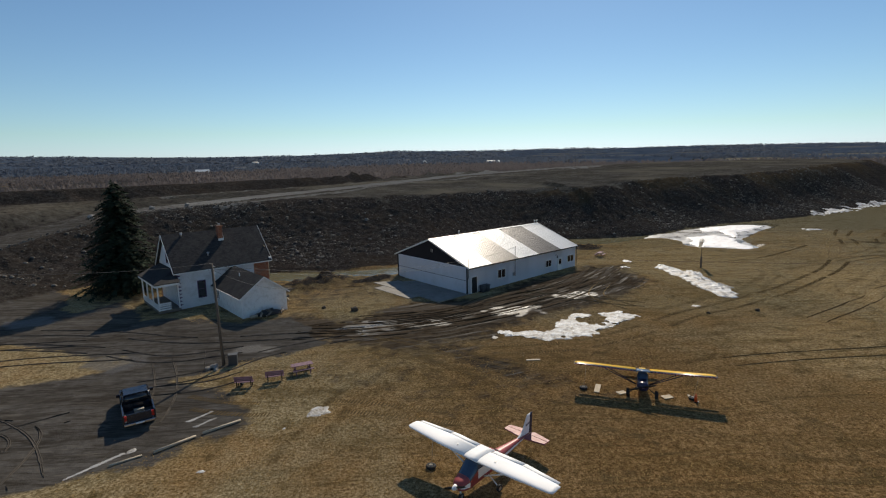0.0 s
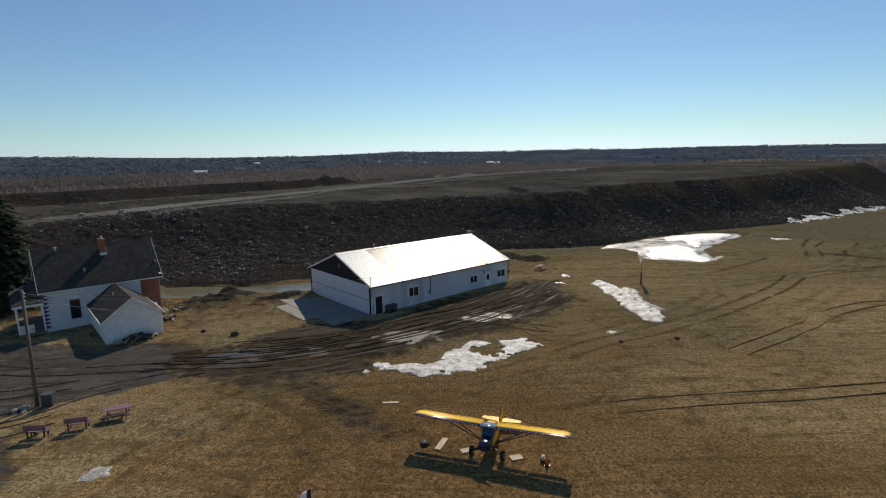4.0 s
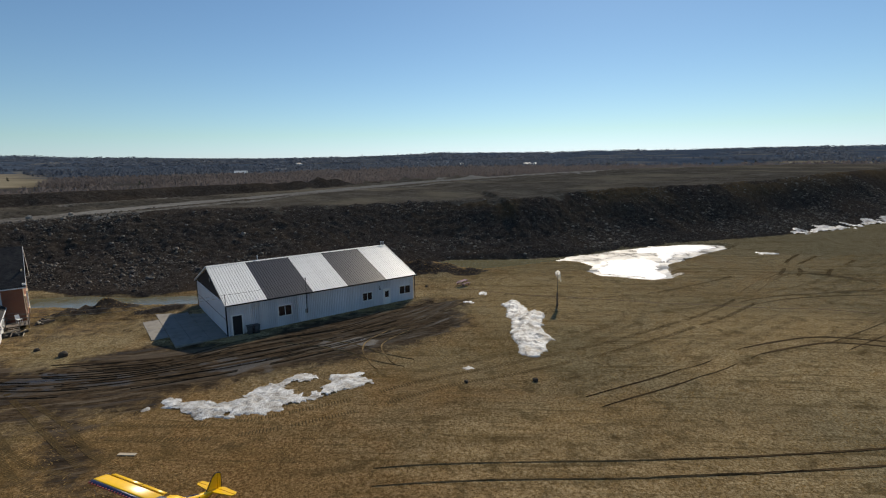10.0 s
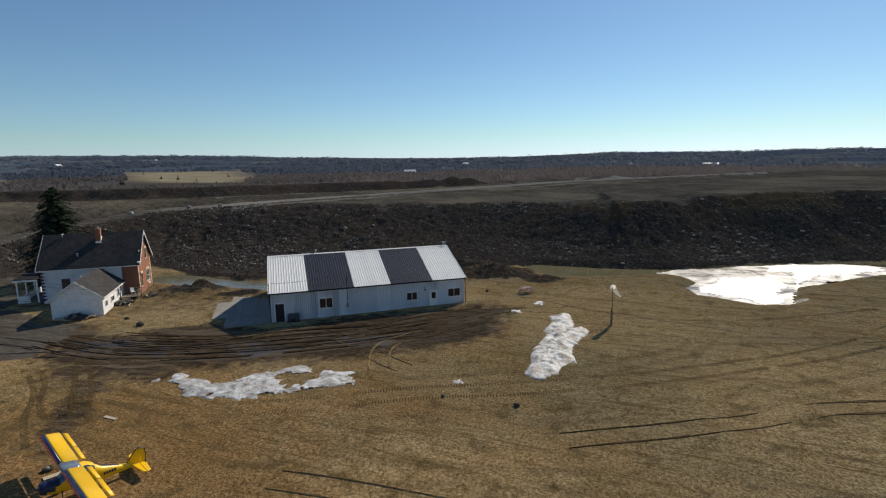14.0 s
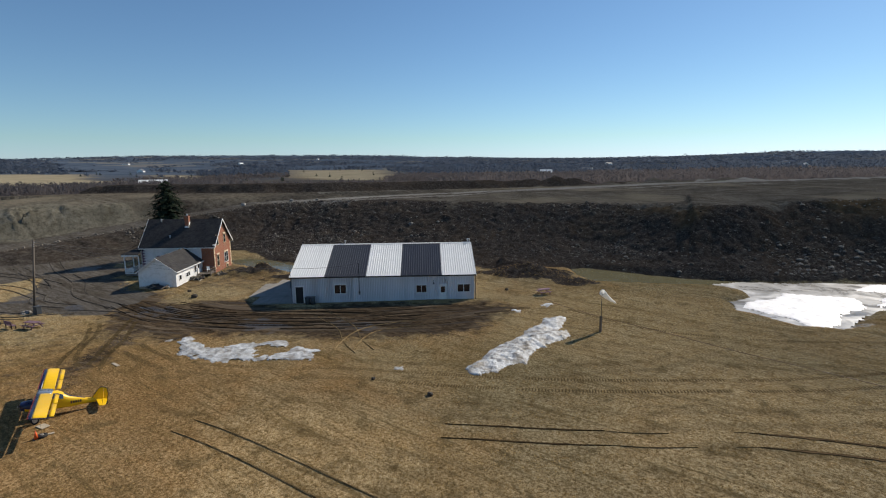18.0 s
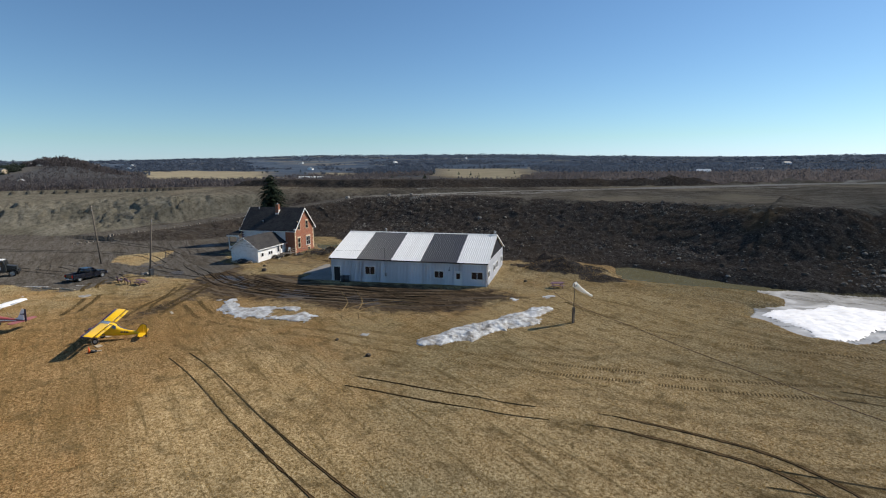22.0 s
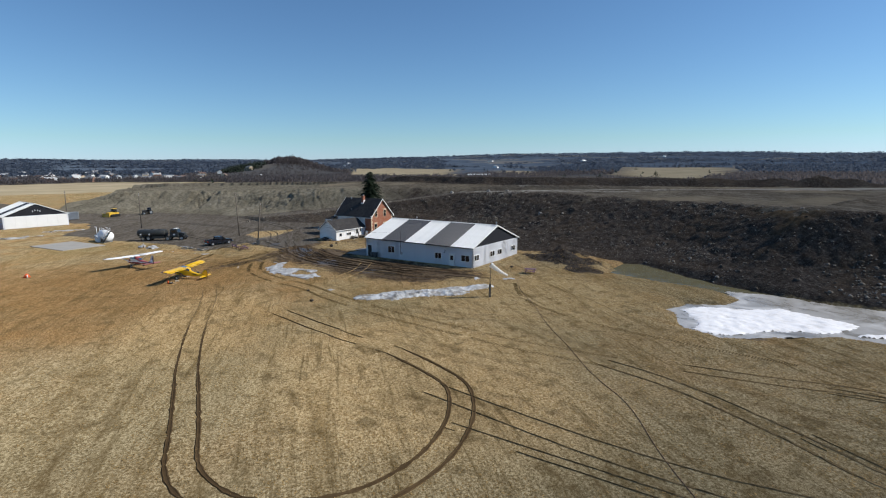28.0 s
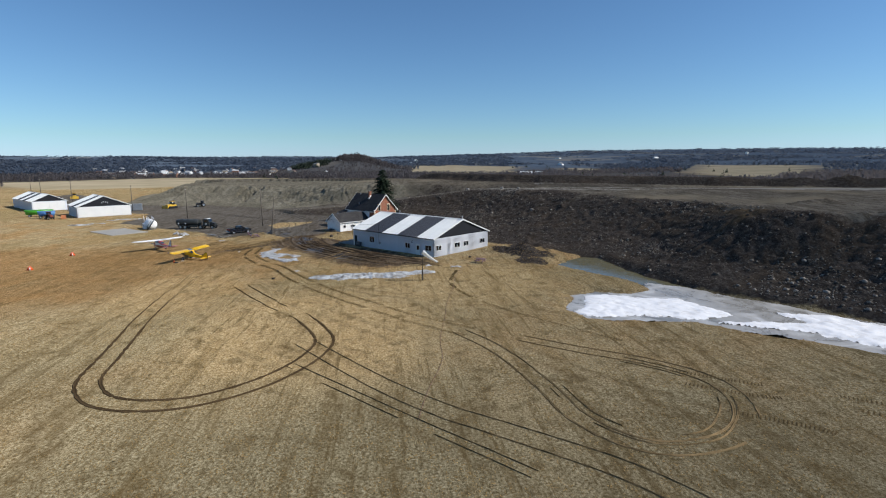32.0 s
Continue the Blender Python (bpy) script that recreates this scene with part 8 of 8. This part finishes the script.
for cx, cy, w in ((-21.6, 30.3, 0.9), (-22.6, 28.9, 0.7), (-18.2, 35.8, 0.9), (-17.4, 34.9, 0.7)):
    drift("ice_patch", [(cx - w, cy - w), (cx - w * 0.4, cy - w * 1.1), (cx + w, cy + w * 0.8), (cx + w * 0.5, cy + w)], 0.03, 0.1, "thin plate of grey ice on the yard edge", ICE, 0.05, category="ice")
drift("snow_patch", [(-26.2, 18.6), (-23, 19.8), (-20.6, 23.2), (-22.2, 24.4), (-25.4, 21.6)], 0.7, 0.25, "lumpy heap of ploughed snow beside the yard", SNOW, 0.5)
drift("snow_patch", [(-47.5, -19), (-49, -19.5), (-54.5, -12.5), (-53, -10.8), (-49, -14)], 0.3, 0.3, "low strip of old snow before the hangar", SNOW, 0.7)
drift("snow_patch", [(-64, -19), (-60.5, -13), (-66.5, -6.5), (-68.5, -8.5)], 0.2, 0.3, "thin snow along the hangar door", SNOW, 0.7)
drift("snow_patch", [(50.4, 101.2), (51.2, 106.0), (53.0, 108.2), (53.6, 112.6), (57.9, 114.2), (61.7, 115.2), (62.4, 110.6), (61.2, 106), (60.2, 103), (60.6, 100), (59.4, 98.2), (57.8, 97.6), (55.2, 99.6), (52.6, 100.6)], 0.14, 0.22, "broad bank of bright snow beside the pond", BRIGHT_SNOW, 0.4, 0.03, -0.16)
drift("snow_patch", [(63.6, 110.6), (65.8, 114.4), (68.6, 118.8), (72.6, 122), (77, 124.8), (79.6, 127.4), (78, 130), (73, 130.4), (67, 128.2), (63.2, 126.6), (62.6, 123.6), (61, 120.6), (65.2, 121), (64.4, 116)], 0.2, 0.26, "long bank of snow along the frozen ditch", BRIGHT_SNOW, 0.4, 0.03, -0.16)
drift("snow_patch", [(106, 143), (120, 153), (140, 165), (160, 179), (158, 182), (138, 169), (118, 157), (104, 146.5)], 0.4, 0.5, "snow drift along the foot of the bank", SNOW, 1.2)
drift("snow_patch", [(82, 116), (87, 117), (88, 119.5), (83, 119)], 0.2, 0.3, "small patch of snow on the turf", SNOW, 0.6)
drift("ice_sheet", DITCH, 0.02, 0.3, "grey melting ice over the flooded ditch", ICE, 0.4, 0.0, -0.2, "ice")
flat("water_ditch", [(74, 119.6), (77, 122.6), (81, 126), (85, 128.6), (88, 129), (83.6, 123.4), (77.6, 118.4)], -0.17, WATER, "dark meltwater along the edge of the ice", "pond")

DEEP_MUD = surface("deep_wet_mud", (0.052, 0.036, 0.022), rough=0.95, spec=0.05, vary=0.4, grain=4, big=0.5, relief=0.5, depth=0.04)
FAINT_RUT = surface("pressed_soil", (0.20, 0.142, 0.072), rough=0.95, spec=0.05, vary=0.5, grain=3, big=0.4, relief=0.4, depth=0.03)
RUT = surface("wet_rut_soil", (0.078, 0.051, 0.025), rough=0.95, spec=0.05, vary=0.35, grain=4, big=0.5, relief=0.5, depth=0.04)


def spline(pts, step=0.5):
    out = []
    for i in range(len(pts) - 1):
        p0, p1, p2, p3 = (Vector(pts[max(0, min(len(pts) - 1, j))]) for j in (i - 1, i, i + 1, i + 2))
        n = max(2, int((p2 - p1).length / step))
        for k in range(n):
            t = k / n
            out.append(0.5 * ((2 * p1) + (p2 - p0) * t + (2 * p0 - 5 * p1 + 4 * p2 - p3) * t * t + (3 * p1 - p0 - 3 * p2 + p3) * t ** 3))
    return out + [Vector(pts[-1])]


def wheel_ruts(pts, gauge, width, label, gaps=0.0, seed=1, mat=None):
    """A pair of shallow ruts with raised, ragged lips."""
    t = thing("wheel_track", label, "tyre track", Matrix.Identity(4), "wheel tracks", "structure")
    path = spline(pts, 0.35)
    for s in (-1, 1):
        rows, faces = [], []
        for i, p in enumerate(path):
            d = (path[min(i + 1, len(path) - 1)] - path[max(i - 1, 0)]).normalized()
            nrm = Vector((-d.y, d.x))
            c = p + nrm * (s * gauge / 2)
            j = noise.noise(Vector((i * 0.06, seed * 7 + s, 0)))
            w = width * (0.85 + 0.7 * noise.noise(Vector((i * 0.5, seed, s * 3))))
            if gaps and j < -0.35 + gaps:
                rows.append(None)
                continue
            w *= min(1.0, max(0.25, (j + 0.4 - gaps) * 4)) if gaps else 1
            w *= min(1.0, 0.12 + min(i, len(path) - 1 - i) / 9)
            rows.append([c + nrm * (o * w) for o in (-0.75, -0.5, -0.2, 0.2, 0.5, 0.75)])
        flat_pts = [v for r in rows if r for v in r]
        zs = height(np.array([v.x for v in flat_pts]), np.array([v.y for v in flat_pts]))
        lift = (0.0, 0.035, 0.018, 0.018, 0.04, 0.0)
        verts = [(v.x, v.y, float(z) + lift[q % 6] + 0.012 + 0.03 * max(0, noise.noise(Vector((v.x * 2, v.y * 2, 0)))) * (lift[q % 6] > 0.03)) for q, (v, z) in enumerate(zip(flat_pts, zs))]
        k = 0
        for a, b in zip(rows, rows[1:]):
            if a and b:
                faces += [(k + q, k + q + 1, k + q + 7, k + q + 6) for q in range(5)]
            if a:
                k += 6
        me = bpy.data.meshes.new("rut")
        me.from_pydata(verts, [], faces)
        me.materials.append(mat or RUT)
        ob = new("rut", me)
        ob.parent = t
    return t


wheel_ruts([(42.6, 45.2), (48, 45.8), (56.6, 47.1), (64.5, 48.7)], 1.75, 0.16, "dark wheel ruts in the dry turf", 0.03, 2)
wheel_ruts([(48, 45.8), (42, 45.1), (35.8, 44.6), (29.7, 44.0), (25, 43.2)], 1.8, 0.08, "faint wheel ruts behind the aeroplane", 0.06, 3, FAINT_RUT)
wheel_ruts([(57.5, 47.3), (62.5, 48.3), (68, 49.4), (72.3, 50.2), (74.9, 51.4), (77.3, 53.6), (78.5, 56.8), (78.2, 60.5), (75.9, 64.2), (72.3, 66.9), (68.5, 68.3), (65.3, 68.5), (61.3, 67.1), (57.1, 65.0)], 1.75, 0.25, "dark looping wheel ruts in the dry turf")
wheel_ruts([(57.1, 65.0), (54.5, 63), (51.6, 60.8), (49.5, 59.6)], 1.75, 0.09, "thin broken wheel ruts in the dry turf", 0.2, 5, FAINT_RUT)
wheel_ruts([(49.5, 59.6), (46, 57.3), (42.5, 55.2), (40.2, 53.8)], 1.85, 0.14, "thin dark wheel ruts in the dry turf")
wheel_ruts([(64.6, 82.2), (70.2, 85), (78.3, 87), (83.3, 87.7), (86.7, 89.3), (88.3, 91.8), (88, 95.4), (86.4, 98.2), (83.6, 100.2), (80.4, 100.8), (77.5, 99.7), (74.5, 97), (71.5, 93), (67.5, 88)], 1.55, 0.15, "faint looping wheel ruts in the dry turf", 0.06, 4, FAINT_RUT)
wheel_ruts([(79, 87.9), (83.4, 88.6), (86.2, 90.2), (87.4, 92.2), (87.2, 95.2), (85.6, 97.4), (83, 99.4), (80, 99.9), (77, 98.4), (74, 95.4)], 1.1, 0.1, "faint looping wheel ruts in the dry turf", 0.2, 8, FAINT_RUT)
wheel_ruts([(66, 66.6), (69.4, 69), (76.4, 74), (81.5, 78.5), (84.6, 82), (90, 88), (94, 91)], 1.9, 0.075, "thin wheel ruts running east over the turf", 0.0, 21, FAINT_RUT)
wheel_ruts([(72, 66.4), (75.8, 69.9), (79.9, 73.7), (84.4, 77.8), (90, 83)], 0.8, 0.06, "thin wheel ruts running east over the turf", 0.05, 22, FAINT_RUT)
wheel_ruts([(23, 72), (20, 66), (21.5, 61.5), (22.5, 60)], 1.9, 0.12, "muddy wheel ruts curving off the yard", 0.0, 7, FAINT_RUT)
wheel_ruts([(10, 67), (17, 65), (21, 62.5), (24.5, 61)], 1.9, 0.12, "muddy wheel ruts curving off the yard", 0.05, 9, FAINT_RUT)
wheel_ruts([(-14, 55), (-6, 56), (4, 60), (14, 67.5), (22, 75), (28, 82)], 1.9, 0.34, "deep muddy ruts along the hangar", 0.1, 11, DEEP_MUD)
wheel_ruts([(-16, 52.5), (-6, 53.5), (5, 57.5), (15, 64.5), (25, 74)], 1.8, 0.3, "deep muddy ruts along the hangar", 0.1, 13, DEEP_MUD)
for k in range(6):
    o = -2.2 + k * 1.5
    wheel_ruts([(-16 + k * 1.4, 54.5 + o * 0.6), (-4 + k, 55.5 + o), (6, 60 + o * 1.1), (15, 66 + o), (23 - k * 0.6, 72.5 + o)], 1.6, 0.08, "churned mud ruts along the hangar", 0.22, 51 + k, DEEP_MUD)
wheel_ruts([(-10, 58), (0, 60.5), (9, 66), (18, 73.5), (24, 80)], 1.9, 0.28, "deep muddy ruts along the hangar", 0.15, 15, DEEP_MUD)


YARD_RUT = surface("rutted_gravel", (0.068, 0.060, 0.051), rough=0.95, spec=0.05, vary=0.4, grain=3, big=0.6, relief=0.5, depth=0.04)
for k, pts in enumerate(([(-60, 52), (-48, 51.5), (-36, 50), (-27, 47), (-20, 49)], [(-27, 47), (-24, 42), (-22, 37), (-21, 30)], [(-46, 38), (-38, 37), (-30, 33), (-25, 28)], [(-40, 33), (-34, 35), (-29, 33), (-27, 26)],
                         [(-44, 30), (-36, 30), (-30, 28), (-27, 22)], [(-24, 40), (-20, 41), (-17.5, 43)], [(-26, 41), (-21, 43.5), (-17, 48), (-10, 52)], [(-62, 58), (-50, 56), (-38, 55), (-26, 52), (-14, 53)],
                         [(-80, 36), (-66, 44), (-52, 50), (-38, 52)], [(-84, 10), (-70, 24), (-58, 36), (-44, 46), (-30, 48)], [(-60, 10), (-48, 22), (-36, 30), (-28, 36)])):
    wheel_ruts(pts, 1.7, 0.16, "tyre marks pressed into the gravel yard", 0.12, 31 + k, YARD_RUT)
TREAD = surface("pressed_turf", (0.105, 0.073, 0.033), rough=0.95, spec=0.05, vary=0.4, grain=1.5, big=0.2, relief=0.2)


def crawler_marks(pts, width, label):
    """Rows of cross bars pressed by a crawler belt."""
    path = spline(pts, 0.24)
    verts, faces = [], []
    zs = height(np.array([p.x for p in path]), np.array([p.y for p in path]))
    for i, p in enumerate(path[1:-1], 1):
        if noise.noise(Vector((i * 0.07, width * 9, 1))) < -0.25:
            continue
        d = (path[i + 1] - path[i - 1]).normalized()
        nrm = Vector((-d.y, d.x))
        z = float(zs[i])
        k = len(verts)
        for a, b, e in ((-0.5, -0.05, 0.0), (0.5, -0.05 + 0.06, 0.0), (0.5, 0.06 + 0.04, 0.0), (-0.5, 0.07, 0.0), (-0.48, 0.01, 0.022), (0.48, 0.05, 0.022)):
            q = p + nrm * (a * width) + d * b
            verts.append((q.x, q.y, z + 0.015 + e))
        faces += [(k, k + 1, k + 5, k + 4), (k + 4, k + 5, k + 2, k + 3)]
    me = bpy.data.meshes.new("crawler_track")
    me.from_pydata(verts, [], faces)
    me.materials.append(TREAD)
    tagged(new("crawler_track", me), label, "track", kind="stuff")


crawler_marks([(4, 48.5), (12, 49), (20, 52.8), (27, 57.5), (34, 61), (44, 67), (56, 76), (64, 84)], 0.55, "rows of crawler tread marks in the turf")
crawler_marks([(5, 46.6), (13, 47.2), (21.5, 51.2), (28.5, 56), (35.5, 59.4), (45.5, 65.4), (57.5, 74.5), (66, 82.5)], 0.55, "rows of crawler tread marks in the turf")
crawler_marks([(34, 86), (44, 84), (56, 88), (70, 98)], 0.55, "rows of crawler tread marks in the turf")
for swing in ([(-9, 53), (-1.5, 48), (3.4, 44.8), (8, 41.8)], [(-7, 52.4), (0.6, 48.2), (5.6, 44.6), (11, 42.4)], [(-10.6, 49.3), (-4.8, 47.4), (-0.4, 44.6), (3, 43), (8, 42)], [(-9, 48), (-3, 45.6), (2, 42.2), (7, 39.6)]):
    crawler_marks(swing, 0.5, "rows of muddy crawler marks between the yard and the aeroplanes")
crawler_marks([(-22, 39.6), (-16, 37.6), (-8, 37.6), (0, 35.4)], 0.6, "rows of crawler tread marks beside the yard")
crawler_marks([(-21, 37.4), (-15, 35.8), (-7, 35.8), (1, 33.6)], 0.6, "rows of crawler tread marks beside the yard")
for east in ([(76, 97), (79.6, 102.3), (81.5, 105.6), (84.6, 110.5), (90, 117)], [(78.6, 96.6), (82.1, 102), (83.4, 105.4), (86.1, 108.9), (92, 115)], [(83, 97), (85.3, 100.2), (87.2, 102.9), (89.8, 105), (96, 111)]):
    crawler_marks(east, 0.6, "rows of crawler tread marks in the turf")

# hose over the field
bm = bmesh.new()
_h = spline([(29, 89), (33, 86.8), (40, 85.0), (48, 83.4), (57, 81.6), (66, 80.2), (72, 79.6), (76.8, 78.3), (83, 76.9)], 0.8)
tube(bm, [(p.x + 0.08 * math.sin(i * 0.9), p.y + 0.1 * math.sin(i * 0.37), GZ(p.x, p.y) + 0.02) for i, p in enumerate(_h)], 0.024, 5)
single("hose", bm, surface("brown_hose", (0.16, 0.085, 0.045), rough=0.6), "thin brown hose trailing over the turf", "hose")


# ---- stones strewn on the spoil bank ----
def strewn_stones():
    rng = np.random.RandomState(21)
    n = 160000
    px, py = rng.uniform(-75, 170, n), rng.uniform(74, 200, n)
    d, k = signed(px, py, TOE)
    w = np.interp(k, range(len(FACE)), FACE)
    dens = 0.2 + 0.9 * smooth(0.0, 0.3, fbm(px, py, 14, 3))
    keep = (d > 1.2) & (d < w * 1.05) & (rng.rand(n) < dens)
    keep &= seg_dist(px, py, RAMP)[0] > 6
    px, py = px[keep][:26000], py[keep][:26000]
    pz = height(px, py)
    base = np.array([(math.cos(a) * r, math.sin(a) * r, z) for r, z, m in ((1.0, -0.35, 5), (0.8, 0.35, 5)) for a in [2 * math.pi * q / m + z for q in range(m)]] + [(0.1, 0.05, 0.65)])
    tris = [(i, (i + 1) % 5, 5 + i) for i in range(5)] + [((i + 1) % 5, 5 + (i + 1) % 5, 5 + i) for i in range(5)] + [(5 + i, 5 + (i + 1) % 5, 10) for i in range(5)]
    r = 0.05 + 0.26 * rng.rand(len(px)) ** 16 + 0.10 * rng.rand(len(px)) ** 2
    v = base[None] * (1 + 0.5 * (rng.rand(len(px), 11, 1) - 0.5)) * r[:, None, None] * np.array([1.3, 0.9, 0.9]) + np.stack([px, py, pz + r * 0.25], -1)[:, None]
    f = (np.array(tris)[None] + (np.arange(len(px)) * 11)[:, None, None]).reshape(-1, 3)
    me = bpy.data.meshes.new("bank_stones")
    me.vertices.add(v.shape[0] * 11)
    me.vertices.foreach_set("co", v.ravel())
    me.loops.add(f.size)
    me.loops.foreach_set("vertex_index", f.ravel())
    me.polygons.add(len(f))
    me.polygons.foreach_set("loop_start", np.arange(0, f.size, 3))
    me.update(calc_edges=True)
    me.materials.append(surface("bank_rubble", (0.26, 0.232, 0.195), rough=0.95, spec=0.1, vary=0.3, grain=3, island=0.85))
    tagged(new("bank_stones", me), "pale stones and clods strewn over the spoil bank", "stones", kind="stuff")


strewn_stones()

# ---- buildings far off ----
FAR_ROOFS = [surface("far_roof_%s" % k, c, rough=0.7) for k, c in (("grey", (0.2, 0.2, 0.2)), ("brown", (0.14, 0.09, 0.07)), ("pale", (0.5, 0.5, 0.5)))]
BRICK_FAR = surface("far_brick", (0.30, 0.16, 0.11), rough=0.9)


def far_house(x, y, yaw, l, w, h, roof, wall_mat, label, category="house", group="far houses"):
    t = thing("far_house", label, category, pose(x, y, GZ(x, y) - 0.3, 0, 0, yaw), group)
    bm = bmesh.new()
    box(bm, -l / 2, l / 2, -w / 2, w / 2, 0, h)
    prism(bm, [(-l / 2, -w / 2, h), (-l / 2, w / 2, h), (-l / 2, 0, h + w * 0.3)], (l, 0, 0))
    part("wall", bm, wall_mat, t)
    for s in (-1, 1):
        roof_slab(t, "roof", [(-l / 2 - 0.4, s * (w / 2 + 0.4), h - 0.2), (l / 2 + 0.4, s * (w / 2 + 0.4), h - 0.2), (l / 2 + 0.4, 0, h + w * 0.3 + 0.1), (-l / 2 - 0.4, 0, h + w * 0.3 + 0.1)], 0.25, roof)
    if category == "house":
        for k in range(3):
            for s in (-1, 1):
                bm = bmesh.new()
                box(bm, -l / 3 + k * l / 3 - 0.5, -l / 3 + k * l / 3 + 0.5, s * w / 2 - 0.05, s * w / 2 + 0.05, h * 0.45, h * 0.45 + 1.3)
                part("window", bm, GLASS_DARK, t)
    return t


far_house(-440, 231, 62, 24, 13, 4.5, ROOF_WHITE, WHITE_PAINT, "long white barn beyond the spoil heaps", "barn", "far barns")
far_house(-930, -20, 70, 22, 12, 5, ROOF_WHITE, WHITE_PAINT, "white barn on the far slope", "barn", "far barns")
for x, y, w in ((-455, 142, 11), (-495, 170, 10), (-430, 98, 9), (-520, 40, 12)):
    far_house(x, y, x % 70, w, 7, 3.2, FAR_ROOFS[0], CREAM, "small pale bungalow behind the bare trees")
_r = random.Random(9)
for k in range(80):
    a = radians(_r.uniform(-118, -95))
    dd = _r.uniform(800, 1500)
    x, y = 100 + dd * math.sin(a), 70 + dd * math.cos(a)
    far_house(x, y, _r.uniform(0, 180), _r.uniform(8, 13), _r.uniform(6, 8), _r.uniform(2.8, 5), _r.choice(FAR_ROOFS), _r.choice((WHITE_PAINT, BRICK_FAR, CREAM)), "small gabled house of the far town")
for k in range(14):
    a = radians(_r.uniform(-85, 48))
    dd = _r.uniform(900, 2600)
    x, y = dd * math.sin(a), dd * math.cos(a)
    if signed(np.array([x]), np.array([y]), TOE)[0][0] > -8:
        continue
    far_house(x, y, _r.uniform(0, 180), _r.uniform(14, 30), _r.uniform(9, 14), _r.uniform(4, 7), _r.choice(FAR_ROOFS[:1] + [ROOF_WHITE]), WHITE_PAINT, "pale farm building among far woods", "barn", "far barns")


# ---- windrow beside the haul ramp ----
def windrow(line, offset, count, seed):
    rng = random.Random(seed)
    path = spline(line, 0.6)
    verts, faces = [], []
    for k in range(count):
        i = rng.randrange(1, len(path) - 1)
        d = (path[i + 1] - path[i - 1]).normalized()
        p = path[i] + Vector((d.y, -d.x)) * (offset + rng.gauss(0, 0.5))
        r = 0.12 + 0.3 * rng.random() ** 3
        z = GZ(p.x, p.y)
        b = len(verts)
        for q in range(5):
            a = 2 * math.pi * q / 5 + rng.uniform(-0.3, 0.3)
            verts.append((p.x + math.cos(a) * r * rng.uniform(0.7, 1.3), p.y + math.sin(a) * r * rng.uniform(0.7, 1.3), z - 0.05))
        for q in range(3):
            a = 2 * math.pi * q / 3 + rng.uniform(-0.5, 0.5)
            verts.append((p.x + math.cos(a) * r * 0.6, p.y + math.sin(a) * r * 0.6, z + r * rng.uniform(0.5, 0.9)))
        faces += [(b, b + 1, b + 5), (b + 1, b + 2, b + 6, b + 5), (b + 2, b + 3, b + 6), (b + 3, b + 4, b + 7, b + 6), (b + 4, b, b + 5, b + 7), (b + 5, b + 6, b + 7)]
    me = bpy.data.meshes.new("windrow")
    me.from_pydata(verts, [], faces)
    me.materials.append(surface("pale_ramp_rubble", (0.24, 0.21, 0.17), rough=0.95, spec=0.1, vary=0.3, grain=3, island=0.6))
    tagged(new("windrow", me), "row of pale stones and clods beside the haul ramp", "stones", kind="stuff")


windrow([(-80, 34), (-79, 58), (-78, 82), (-70, 107), (-50, 135)], 5.6, 420, 3)
